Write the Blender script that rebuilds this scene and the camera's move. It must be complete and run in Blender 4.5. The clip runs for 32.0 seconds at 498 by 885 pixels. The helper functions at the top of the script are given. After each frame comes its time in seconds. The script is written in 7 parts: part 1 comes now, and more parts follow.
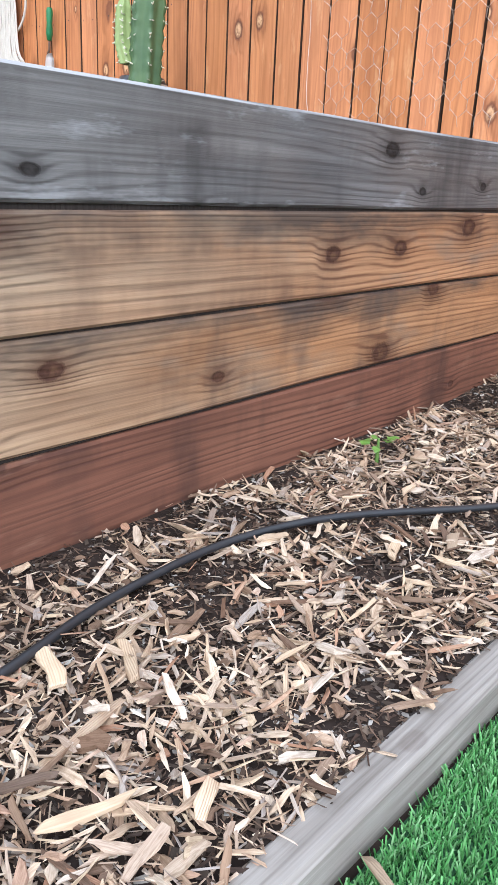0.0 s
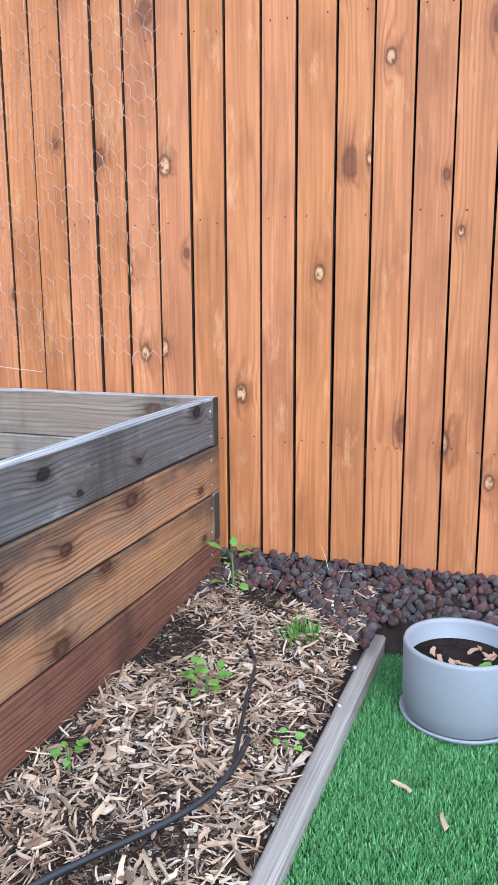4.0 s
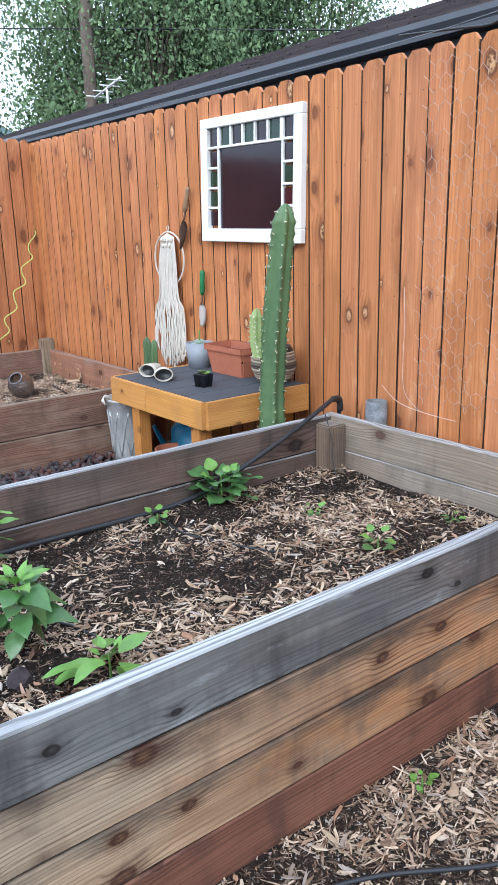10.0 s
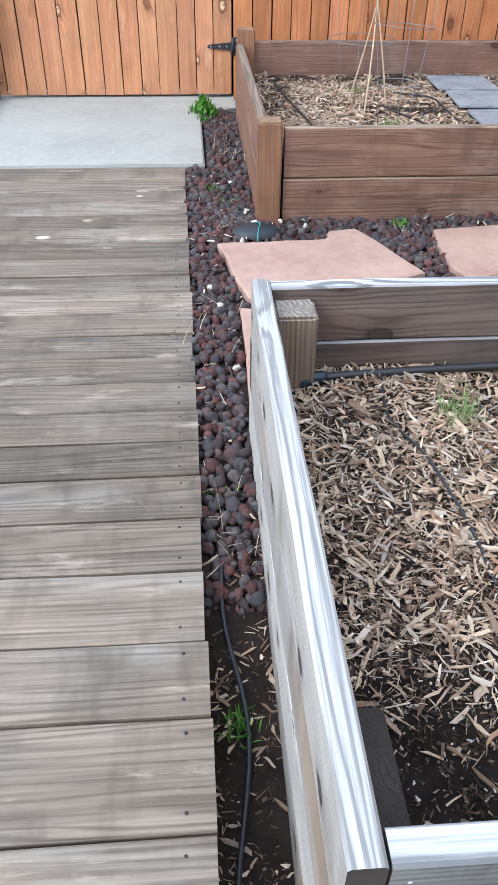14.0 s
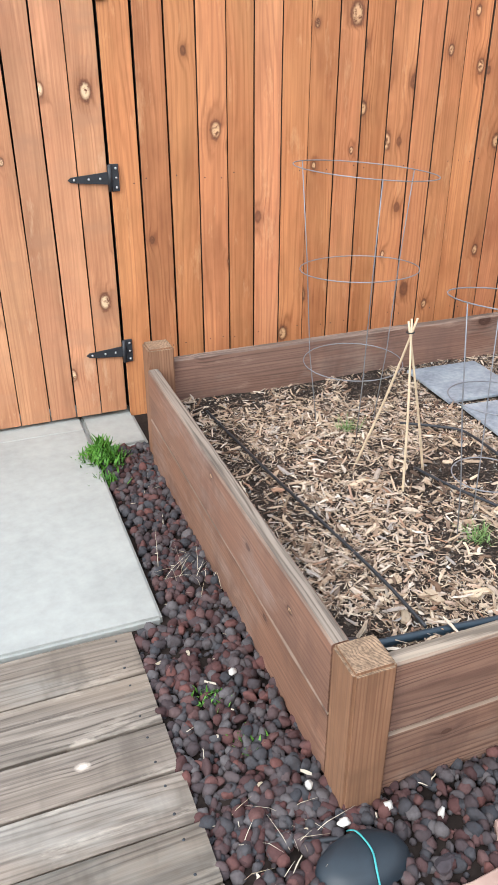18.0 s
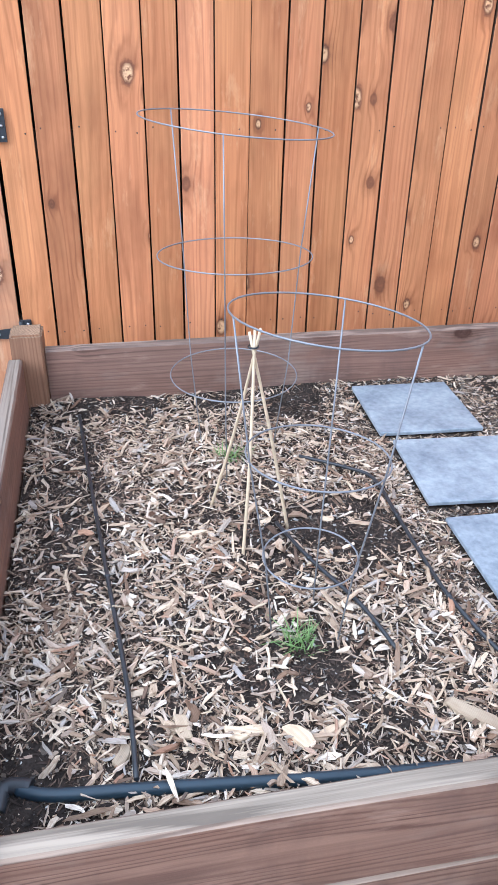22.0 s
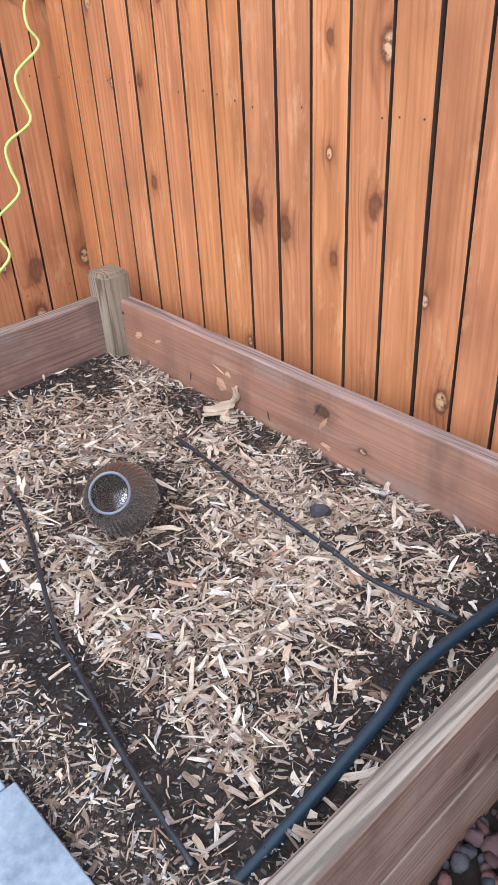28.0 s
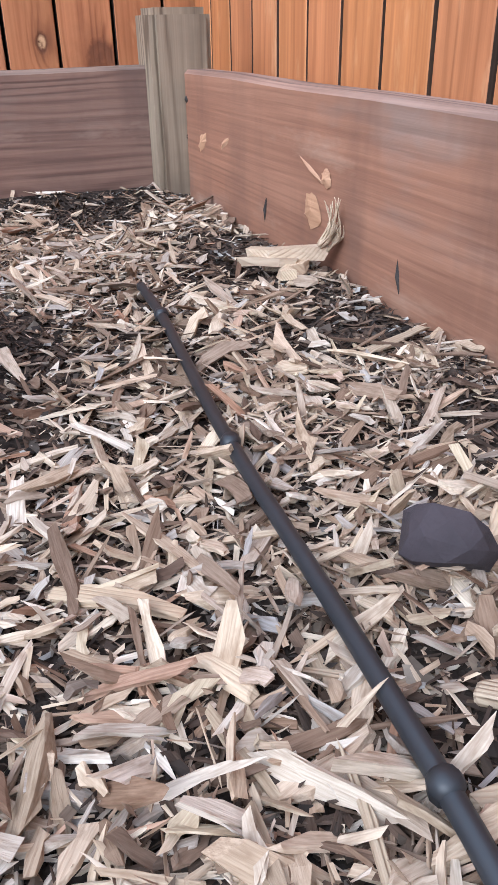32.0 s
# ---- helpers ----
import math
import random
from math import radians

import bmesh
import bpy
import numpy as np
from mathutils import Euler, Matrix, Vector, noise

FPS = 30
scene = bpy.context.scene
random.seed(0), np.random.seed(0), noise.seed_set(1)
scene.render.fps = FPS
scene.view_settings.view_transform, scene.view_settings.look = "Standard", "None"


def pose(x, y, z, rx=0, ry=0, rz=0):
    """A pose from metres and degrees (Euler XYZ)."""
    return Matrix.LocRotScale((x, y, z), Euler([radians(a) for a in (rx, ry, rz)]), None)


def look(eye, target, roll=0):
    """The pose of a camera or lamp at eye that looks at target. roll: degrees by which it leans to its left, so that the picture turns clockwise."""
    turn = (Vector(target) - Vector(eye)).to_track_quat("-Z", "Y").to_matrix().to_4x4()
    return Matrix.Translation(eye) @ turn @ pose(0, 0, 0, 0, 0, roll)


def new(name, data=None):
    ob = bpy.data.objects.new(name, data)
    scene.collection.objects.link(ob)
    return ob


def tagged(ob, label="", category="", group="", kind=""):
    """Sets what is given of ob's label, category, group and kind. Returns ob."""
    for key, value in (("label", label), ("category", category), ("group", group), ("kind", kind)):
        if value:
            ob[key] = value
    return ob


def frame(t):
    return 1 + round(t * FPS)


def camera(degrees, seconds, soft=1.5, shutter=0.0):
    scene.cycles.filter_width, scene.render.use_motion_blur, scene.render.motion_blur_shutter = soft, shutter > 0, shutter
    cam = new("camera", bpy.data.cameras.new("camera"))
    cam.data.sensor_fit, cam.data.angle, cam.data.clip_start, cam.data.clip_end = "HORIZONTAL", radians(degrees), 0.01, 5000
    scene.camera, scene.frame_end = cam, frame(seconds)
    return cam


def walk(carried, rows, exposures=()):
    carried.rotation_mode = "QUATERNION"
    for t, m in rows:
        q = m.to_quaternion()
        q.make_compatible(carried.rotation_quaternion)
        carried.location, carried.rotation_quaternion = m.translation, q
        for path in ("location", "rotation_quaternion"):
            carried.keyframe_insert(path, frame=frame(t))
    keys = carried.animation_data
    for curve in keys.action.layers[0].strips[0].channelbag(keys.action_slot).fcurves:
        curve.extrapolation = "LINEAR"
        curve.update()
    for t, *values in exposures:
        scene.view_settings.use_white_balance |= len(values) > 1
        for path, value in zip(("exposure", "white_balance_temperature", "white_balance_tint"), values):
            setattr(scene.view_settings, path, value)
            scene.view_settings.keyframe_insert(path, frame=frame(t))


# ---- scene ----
cam = camera(36.3, 32.0)
PATH = [
    (0, (0.722, 0.348, 0.444), (2.167, 1.571, -0.203), 2.8),
    (0.5, (0.738, 0.33, 0.45), (2.266, 1.47, -0.155), 2.8),
    (1, (0.749, 0.311, 0.464), (2.361, 1.353, -0.095), 2.7),
    (1.5, (0.752, 0.295, 0.484), (2.435, 1.245, -0.03), 2.8),
    (2, (0.773, 0.262, 0.515), (2.523, 1.111, 0.048), 2.7),
    (2.5, (0.78, 0.231, 0.541), (2.577, 0.998, 0.117), 2.3),
    (4.5, (0.771, 0.28, 0.976), (2.624, 0.944, 0.619), -0.7),
    (5, (0.771, 0.306, 1.151), (2.599, 1.029, 0.785), -0.9),
    (5.5, (0.749, 0.35, 1.271), (2.535, 1.161, 0.88), -1.0),
    (6, (0.722, 0.346, 1.332), (2.452, 1.254, 0.905), -0.9),
    (6.5, (0.701, 0.293, 1.346), (2.361, 1.313, 0.892), -1.0),
    (7, (0.688, 0.208, 1.347), (2.281, 1.323, 0.881), -1.1),
    (7.5, (0.655, 0.116, 1.351), (2.185, 1.314, 0.875), -1.1),
    (8, (0.633, 0.061, 1.334), (2.107, 1.325, 0.855), -1.0),
    (8.5, (0.61, 0.017, 1.327), (2.022, 1.344, 0.834), -1.1),
    (9, (0.604, 0.003, 1.306), (1.947, 1.398, 0.806), -1.1),
    (9.5, (0.597, 0.001, 1.31), (1.863, 1.458, 0.786), -1.3),
    (10, (0.579, 0.011, 1.306), (1.746, 1.541, 0.76), -1.4),
    (10.5, (0.564, 0.036, 1.304), (1.614, 1.639, 0.732), -1.4),
    (11, (0.539, 0.08, 1.3), (1.446, 1.756, 0.694), -1.4),
    (11.5, (0.507, 0.134, 1.297), (1.25, 1.873, 0.648), -1.0),
    (12, (0.477, 0.188, 1.295), (1.032, 1.972, 0.582), -0.3),
    (12.5, (0.448, 0.296, 1.292), (0.795, 2.094, 0.487), 0.5),
    (13, (0.415, 0.436, 1.271), (0.536, 2.186, 0.311), 1.1),
    (13.5, (0.31, 0.573, 1.239), (0.385, 2.22, 0.107), 0.7),
    (15.5, (-0.095, 1.523, 1.51), (0.39, 2.976, 0.224), 1.2),
    (16, (-0.152, 1.766, 1.521), (0.397, 3.269, 0.32), 1.0),
    (16.5, (-0.129, 2.053, 1.559), (0.442, 3.622, 0.459), 0.5),
    (17, (-0.141, 2.288, 1.568), (0.448, 3.899, 0.539), 0.2),
    (17.5, (-0.156, 2.545, 1.562), (0.45, 4.184, 0.59), 0.2),
    (18, (-0.083, 2.778, 1.516), (0.544, 4.42, 0.561), 0.0),
    (18.5, (0.031, 2.976, 1.506), (0.68, 4.603, 0.541), 0.3),
    (19, (0.126, 3.155, 1.466), (0.821, 4.752, 0.483), 1.0),
    (19.5, (0.241, 3.29, 1.45), (0.933, 4.849, 0.405), 2.2),
    (20, (0.411, 3.338, 1.398), (0.941, 4.934, 0.315), 4.5),
    (20.5, (0.507, 3.304, 1.389), (0.902, 4.94, 0.309), 4.0),
    (21, (0.573, 3.172, 1.378), (0.9, 4.838, 0.32), 2.9),
    (21.5, (0.642, 3.076, 1.387), (0.96, 4.762, 0.359), 1.8),
    (22, (0.73, 3.068, 1.395), (1.072, 4.761, 0.386), 1.3),
    (22.5, (0.822, 3.063, 1.397), (1.181, 4.761, 0.404), 0.9),
    (23, (0.885, 3.055, 1.397), (1.261, 4.756, 0.413), 0.5),
    (23.5, (0.947, 3.038, 1.399), (1.344, 4.738, 0.423), -0.1),
    (24, (0.997, 3.024, 1.404), (1.436, 4.718, 0.435), -1.1),
    (24.5, (1.036, 3.016, 1.408), (1.556, 4.692, 0.449), -1.8),
    (25, (1.077, 3.005, 1.408), (1.698, 4.652, 0.458), -2.5),
    (25.5, (1.109, 3.003, 1.396), (1.857, 4.601, 0.454), -2.8),
    (26, (1.149, 3.012, 1.382), (2.024, 4.543, 0.438), -3.2),
    (26.5, (1.206, 3.068, 1.355), (2.214, 4.506, 0.398), -3.3),
    (28.5, (1.82, 3.495, 1.306), (2.929, 4.732, 0.193), -3.1),
    (29, (2.016, 3.637, 1.246), (3.01, 4.957, 0.12), -3.5),
    (29.5, (2.155, 3.744, 1.206), (3.001, 5.155, 0.069), -3.6),
    (30, (2.273, 3.817, 1.142), (2.872, 5.343, -0.003), -4.3),
    (30.5, (2.339, 3.868, 1.028), (2.834, 5.422, -0.13), -4.9),
    (31, (2.321, 3.921, 0.85), (2.861, 5.479, -0.281), -4.3),
    (31.5, (2.332, 3.939, 0.656), (2.929, 5.535, -0.391), -2.8),
    (32, (2.352, 3.958, 0.557), (2.998, 5.587, -0.407), -1.0),
]
K = 5700  # kelvin
walk(cam, [(t, look(eye, target, roll)) for t, eye, target, roll in PATH],
     [(0, 0.95, 5900, 10), (2.5, 0.95, 5650, 10), (5, 0.82, 5400, 8), (7, 0.74, 5400, 8), (9, 0.71, K, 8), (11.8, 0.66, K, 6), (13, 0.75, 5850, 8), (16.5, 0.89, 5970, 7), (18, 0.95, 6250, 7), (20.5, 1.09, 5250, 7), (23, 1.07, 5350, 8), (26, 0.99, 5400, 7), (29.5, 0.89, 5450, 9), (32, 0.88, 5450, 9)])

# ---- world, sun, exposure ----
world = bpy.data.worlds.new("world")
scene.world = world
world.use_nodes = True
wt = world.node_tree
sky = wt.nodes.new("ShaderNodeTexSky")
sky.sky_type, sky.sun_disc = "NISHITA", False
sky.sun_elevation, sky.sun_rotation = radians(34.5), radians(234.6)
sky.air_density, sky.dust_density, sky.ozone_density = 1.0, 6.0, 1.0
# a thin bright overcast lies over the blue
cloud = wt.nodes.new("ShaderNodeTexNoise")
cloud.inputs["Scale"].default_value, cloud.inputs["Detail"].default_value = 2.2, 5.0
cover = wt.nodes.new("ShaderNodeMapRange")
wt.links.new(cloud.outputs[0], cover.inputs[0])
for i, value in ((1, 0.3), (2, 0.6), (3, 0.72), (4, 0.97)):
    cover.inputs[i].default_value = value
veil = wt.nodes.new("ShaderNodeMix")
veil.data_type = "RGBA"
wt.links.new(cover.outputs[0], veil.inputs[0])
wt.links.new(sky.outputs[0], veil.inputs[6])
veil.inputs[7].default_value = (7.4, 8.0, 9.0, 1.0)
wt.links.new(veil.outputs[2], wt.nodes["Background"].inputs[0])
wt.nodes["Background"].inputs[1].default_value = 0.15
sun = new("sun", bpy.data.lights.new("sun", "SUN"))
sun.data.energy, sun.data.angle, sun.data.color = 1.4, radians(35), (1.0, 0.975, 0.94)
sun.matrix_world = look((0, 0, 6.4), (7.6, 5.4, 0))

# ---- materials ----
RNG = random.Random(7)


class Nodes:
    """A short hand for node trees."""

    def __init__(self, name):
        self.mat = bpy.data.materials.new(name)
        self.mat.use_nodes = True
        self.t = self.mat.node_tree
        self.bsdf = self.t.nodes["Principled BSDF"]

    def link(self, a, b):
        self.t.links.new(a, b)

    def put(self, socket, value):
        if isinstance(value, bpy.types.NodeSocket):
            self.link(value, socket)
        else:
            socket.default_value = value

    def node(self, kind, **inputs):
        n = self.t.nodes.new("ShaderNode" + kind)
        for key, value in inputs.items():
            self.put(n.inputs[key.replace("_", " ")], value)
        return n

    def math(self, op, a, b=0.0, c=0.0):
        n = self.t.nodes.new("ShaderNodeMath")
        n.operation = op
        for i, v in enumerate((a, b, c)):
            self.put(n.inputs[i], v)
        return n.outputs[0]

    def vmath(self, op, a, b):
        n = self.t.nodes.new("ShaderNodeVectorMath")
        n.operation = op
        self.put(n.inputs[0], a)
        self.put(n.inputs[1], b)
        return n.outputs[0]

    def mix(self, fac, a, b, blend="MIX"):
        n = self.t.nodes.new("ShaderNodeMix")
        n.data_type, n.blend_type = "RGBA", blend
        self.put(n.inputs[0], fac)
        self.put(n.inputs[6], a)
        self.put(n.inputs[7], b)
        return n.outputs[2]

    def ramp(self, fac, lo, hi):
        n = self.t.nodes.new("ShaderNodeMapRange")
        self.put(n.inputs[0], fac)
        n.inputs[1].default_value, n.inputs[2].default_value = lo, hi
        return n.outputs[0]

    def coords(self, scale=(1, 1, 1), spread=0.0):
        v = self.node("TexCoord").outputs["Object"]
        if spread:
            r = self.node("ObjectInfo").outputs["Random"]
            c = self.t.nodes.new("ShaderNodeCombineXYZ")
            for i, k in enumerate((spread, spread * 1.7, spread * 2.3)):
                self.link(self.math("MULTIPLY", r, k), c.inputs[i])
            v = self.vmath("ADD", v, c.outputs[0])
        return self.vmath("MULTIPLY", v, scale)

    def noise(self, v, scale=1.0, detail=4.0, rough=0.55, distort=0.0):
        n = self.node("TexNoise", Vector=v, Scale=scale, Detail=detail, Roughness=rough, Distortion=distort)
        return n.outputs[0]

    def bump(self, height, strength=0.3, distance=0.002):
        n = self.node("Bump", Height=height, Strength=strength, Distance=distance)
        self.link(n.outputs[0], self.bsdf.inputs["Normal"])

    def done(self, color, rough=0.7, metal=0.0, spec=None):
        self.put(self.bsdf.inputs["Base Color"], color)
        self.put(self.bsdf.inputs["Roughness"], rough)
        self.put(self.bsdf.inputs["Metallic"], metal)
        if spec is not None:
            self.put(self.bsdf.inputs["Specular IOR Level"], spec)
        return self.mat


def rgb(r, g, b):
    return (r, g, b, 1.0)


def wood(name, light, dark, along="x", knot=0.5, knot_dark=(0.05, 0.02, 0.012), knot_pale=None, tint=0.1, grey=None, grey_amount=0.0, black=0.0, pale_share=0.52, aged=None, ring_dark=0.6,
         rough=0.75, relief=0.4, cell=0.17, share=0.5, spread=9.0, ring=820.0, band=0.3, size=(0.007, 0.015), top_tone=None, warm=None, drip=None, scuff=None, vivid=0.97, thread=1.0):
    """Sawn softwood: fine streaks and growth bands along one axis that bend round knots, stains, one tint for each piece."""
    n = Nodes(name)
    axis = "xyz".index(along)
    face = {"x": 1, "y": 0, "z": 0}[along]
    v = n.coords((1, 1, 1), spread)
    sep = n.t.nodes.new("ShaderNodeSeparateXYZ")
    n.link(v, sep.inputs[0])
    u, w = sep.outputs[axis], sep.outputs[face]
    third = sep.outputs[3 - axis - face]
    # knots: one in each flat cell, of which a share is there
    across = n.math("ADD", w, n.math("MULTIPLY", third, 0.35))
    flat = n.t.nodes.new("ShaderNodeCombineXYZ")
    n.link(n.math("MULTIPLY", u, 0.62 / cell), flat.inputs[0])
    n.link(n.math("MULTIPLY", across, 1.0 / cell), flat.inputs[1])
    vor = n.t.nodes.new("ShaderNodeTexVoronoi")
    vor.voronoi_dimensions = "2D"
    n.link(flat.outputs[0], vor.inputs["Vector"])
    vor.inputs["Scale"].default_value = 1.0
    rim = n.t.nodes.new("ShaderNodeTexVoronoi")
    rim.voronoi_dimensions, rim.feature = "2D", "DISTANCE_TO_EDGE"
    n.link(flat.outputs[0], rim.inputs["Vector"])
    rim.inputs["Scale"].default_value = 1.0
    fade = n.t.nodes.new("ShaderNodeMapRange")
    fade.interpolation_type = "SMOOTHSTEP"
    n.link(rim.outputs["Distance"], fade.inputs[0])
    fade.inputs[1].default_value, fade.inputs[2].default_value = 0.0, 0.12
    tone = n.t.nodes.new("ShaderNodeSeparateColor")
    n.link(vor.outputs["Color"], tone.inputs[0])
    there = n.math("MULTIPLY", n.math("MULTIPLY", n.math("LESS_THAN", tone.outputs[0], share), knot), fade.outputs[0])
    rough_edge = n.noise(v, 70.0, 3.0, 0.6)
    far = n.math("MULTIPLY", vor.outputs["Distance"], cell)
    wide = n.math("ADD", size[0], n.math("MULTIPLY", n.math("POWER", tone.outputs[1], 1.6), size[1] - size[0]))
    even = n.math("DIVIDE", far, wide)
    rel = n.math("MULTIPLY", even, n.math("ADD", 0.68, n.math("MULTIPLY", rough_edge, 0.64)))
    core = n.math("MULTIPLY", n.ramp(rel, 1.2, 0.85), there)
    halo = n.math("MULTIPLY", n.ramp(rel, 3.4, 0.9), there)
    hill = n.math("MULTIPLY", n.math("EXPONENT", n.math("MULTIPLY", n.math("MULTIPLY", even, even), -0.13)), there)
    # streaks, and growth rings that swell round the knots
    thin = [170.0] * 3
    thin[axis] = 2.6
    fine = n.math("ADD", 0.5 - 0.5 * thread, n.math("MULTIPLY", n.noise(n.vmath("MULTIPLY", v, tuple(thin)), 1.0, 4.0, 0.62), thread))
    soft = [26.0] * 3
    soft[axis] = 0.8
    broad = n.noise(n.vmath("MULTIPLY", v, tuple(soft)), 1.0, 3.0, 0.55)
    bend = [13.0] * 3
    bend[axis] = 0.9
    warp = n.noise(n.vmath("MULTIPLY", v, tuple(bend)), 1.0, 1.5, 0.5)
    phase = n.math("ADD", n.math("MULTIPLY", n.math("ADD", w, n.math("MULTIPLY", third, 0.6)), ring), n.math("MULTIPLY", warp, 46.0))
    phase = n.math("ADD", phase, n.math("MULTIPLY", hill, 6.0))
    ripple = [60.0] * 3
    ripple[axis] = 5.0
    wave = n.math("SINE", n.math("ADD", phase, n.math("MULTIPLY", n.noise(n.vmath("MULTIPLY", v, tuple(ripple)), 1.0, 3.0, 0.6), 4.5)))
    late = n.math("POWER", n.ramp(wave, -0.5, 1.0), 2.0)
    late = n.math("MULTIPLY", late, n.math("ADD", n.math("MULTIPLY", n.ramp(broad, 0.30, 0.68), 0.8), n.math("MULTIPLY", hill, 0.7)))
    grain = n.math("ADD", n.math("MULTIPLY", fine, 0.62 - band * 0.3), n.math("MULTIPLY", broad, 0.38))
    grain = n.math("SUBTRACT", n.math("ADD", grain, band * 0.16), n.math("MULTIPLY", late, band * 0.5))
    color = n.mix(n.ramp(grain, 0.29, 0.65), rgb(*dark), rgb(*light))
    blot = [3.4] * 3
    blot[axis] = 1.3
    stain = n.noise(n.vmath("MULTIPLY", v, tuple(blot)), 2.2, 4.0, 0.6)
    color = n.mix(n.math("MULTIPLY", n.ramp(stain, 0.46, 0.70), 0.45), color, rgb(*[c * 0.6 for c in dark]))
    if warm:  # patches where the old stain still glows
        glow = n.noise(n.vmath("MULTIPLY", v, tuple(blot)), 1.7, 3.0, 0.5)
        color = n.mix(n.math("MULTIPLY", n.ramp(glow, 0.40, 0.72), 0.42), color, n.mix(n.ramp(grain, 0.29, 0.65), rgb(*[c * 0.5 for c in warm]), rgb(*warm)))
    if grey:
        g = n.noise(n.vmath("MULTIPLY", v, tuple(blot)), 1.4, 5.0, 0.66)
        streak = n.mix(n.ramp(grain, 0.3, 0.7), rgb(*[c * 0.5 for c in grey]), rgb(*grey))
        color = n.mix(n.math("MULTIPLY", n.ramp(g, 0.62 - 0.4 * grey_amount, 0.74 - 0.4 * grey_amount), min(1.0, 0.5 + grey_amount)), color, streak)
    if aged:  # one end has weathered longer than the other
        run_ = n.t.nodes.new("ShaderNodeSeparateXYZ")
        n.link(n.coords(), run_.inputs[0])
        worn = n.math("ADD", run_.outputs[axis], n.math("MULTIPLY", n.math("SUBTRACT", stain, 0.5), 1.3))
        old = n.mix(n.ramp(grain, 0.29, 0.65), rgb(*[c * 0.42 for c in aged[0]]), rgb(*aged[0]))
        color = n.mix(n.math("MULTIPLY", n.ramp(worn, aged[2], aged[1]), 0.85), color, old)
    if drip:  # water marks that run across the board
        run = [2.2] * 3
        run[axis] = 8.0
        wet = n.noise(n.vmath("MULTIPLY", v, tuple(run)), 1.0, 4.0, 0.62)
        color = n.mix(n.math("MULTIPLY", n.math("MULTIPLY", n.ramp(wet, 0.50, 0.70), 0.8), n.ramp(stain, 0.30, 0.55)), color, rgb(*drip))
    if black:  # mould that creeps down from one long edge
        creep = [7.0] * 3
        creep[axis] = 2.6
        mould = n.noise(n.vmath("MULTIPLY", n.coords((1, 1, 1), 4.0), tuple(creep)), 1.0, 5.0, 0.65)
        own = n.t.nodes.new("ShaderNodeSeparateXYZ")
        n.link(n.coords(), own.inputs[0])
        reach = n.math("ADD", own.outputs[face], n.math("MULTIPLY", n.math("SUBTRACT", mould, 0.5), 0.22))
        color = n.mix(n.math("MULTIPLY", n.ramp(reach, 0.022, 0.075), black), color, n.mix(n.ramp(grain, 0.3, 0.7), rgb(0.025, 0.022, 0.021), rgb(0.085, 0.072, 0.064)))
    if scuff:  # pale rubbed marks
        rub = [16.0] * 3
        rub[axis] = 4.0
        pale = n.noise(n.vmath("MULTIPLY", v, tuple(rub)), 1.0, 5.0, 0.7)
        color = n.mix(n.math("MULTIPLY", n.ramp(pale, 0.58, 0.74), 0.6), color, rgb(*scuff))
    color = n.mix(n.math("MULTIPLY", n.math("MULTIPLY", halo, halo), ring_dark), color, rgb(*[0.42 * c + 0.4 * k for c, k in zip(dark, knot_dark)]))
    heart = n.mix(n.math("MULTIPLY", n.ramp(rough_edge, 0.4, 0.6), n.ramp(rel, 0.9, 0.3)), rgb(*knot_dark), rgb(*[0.16 * c + 0.8 * k for c, k in zip(light, knot_dark)]))
    color = n.mix(n.math("MULTIPLY", core, n.math("ADD", 0.72, n.math("MULTIPLY", tone.outputs[2], 0.28))), color, heart)
    if knot_pale:
        color = n.mix(n.math("MULTIPLY", n.math("MULTIPLY", n.ramp(rel, 0.85, 0.5), there), n.math("MULTIPLY", n.math("GREATER_THAN", tone.outputs[2], 1.0 - pale_share), n.ramp(rough_edge, 0.36, 0.52))), color, rgb(*knot_pale))
    if top_tone:  # upward faces turn paler: weathering, and on the grey bed reflected sky painted in
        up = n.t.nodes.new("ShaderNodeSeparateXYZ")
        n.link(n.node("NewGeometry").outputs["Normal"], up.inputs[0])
        top_color = n.mix(n.ramp(grain, 0.40, 0.57), rgb(*[c * 0.36 for c in top_tone]), rgb(*top_tone))
        color = n.mix(n.math("MULTIPLY", n.ramp(up.outputs[2], 0.5, 0.85), 0.85), color, top_color)
    r = n.node("ObjectInfo").outputs["Random"]
    hsv = n.node("HueSaturation", Color=color)
    n.link(n.math("ADD", 1.0 - tint, n.math("MULTIPLY", r, 2 * tint)), hsv.inputs["Value"])
    r2 = n.math("FRACT", n.math("MULTIPLY", r, 17.3))
    n.link(n.math("ADD", 0.4985, n.math("MULTIPLY", r2, 0.003)), hsv.inputs["Hue"])
    n.link(n.math("ADD", vivid - 0.02, n.math("MULTIPLY", r2, 0.04)), hsv.inputs["Saturation"])
    n.bump(n.math("SUBTRACT", grain, n.math("MULTIPLY", core, 0.5)), relief, 0.003)
    return n.done(hsv.outputs[0], n.math("ADD", rough - 0.1, n.math("MULTIPLY", fine, 0.2)), spec=0.3)


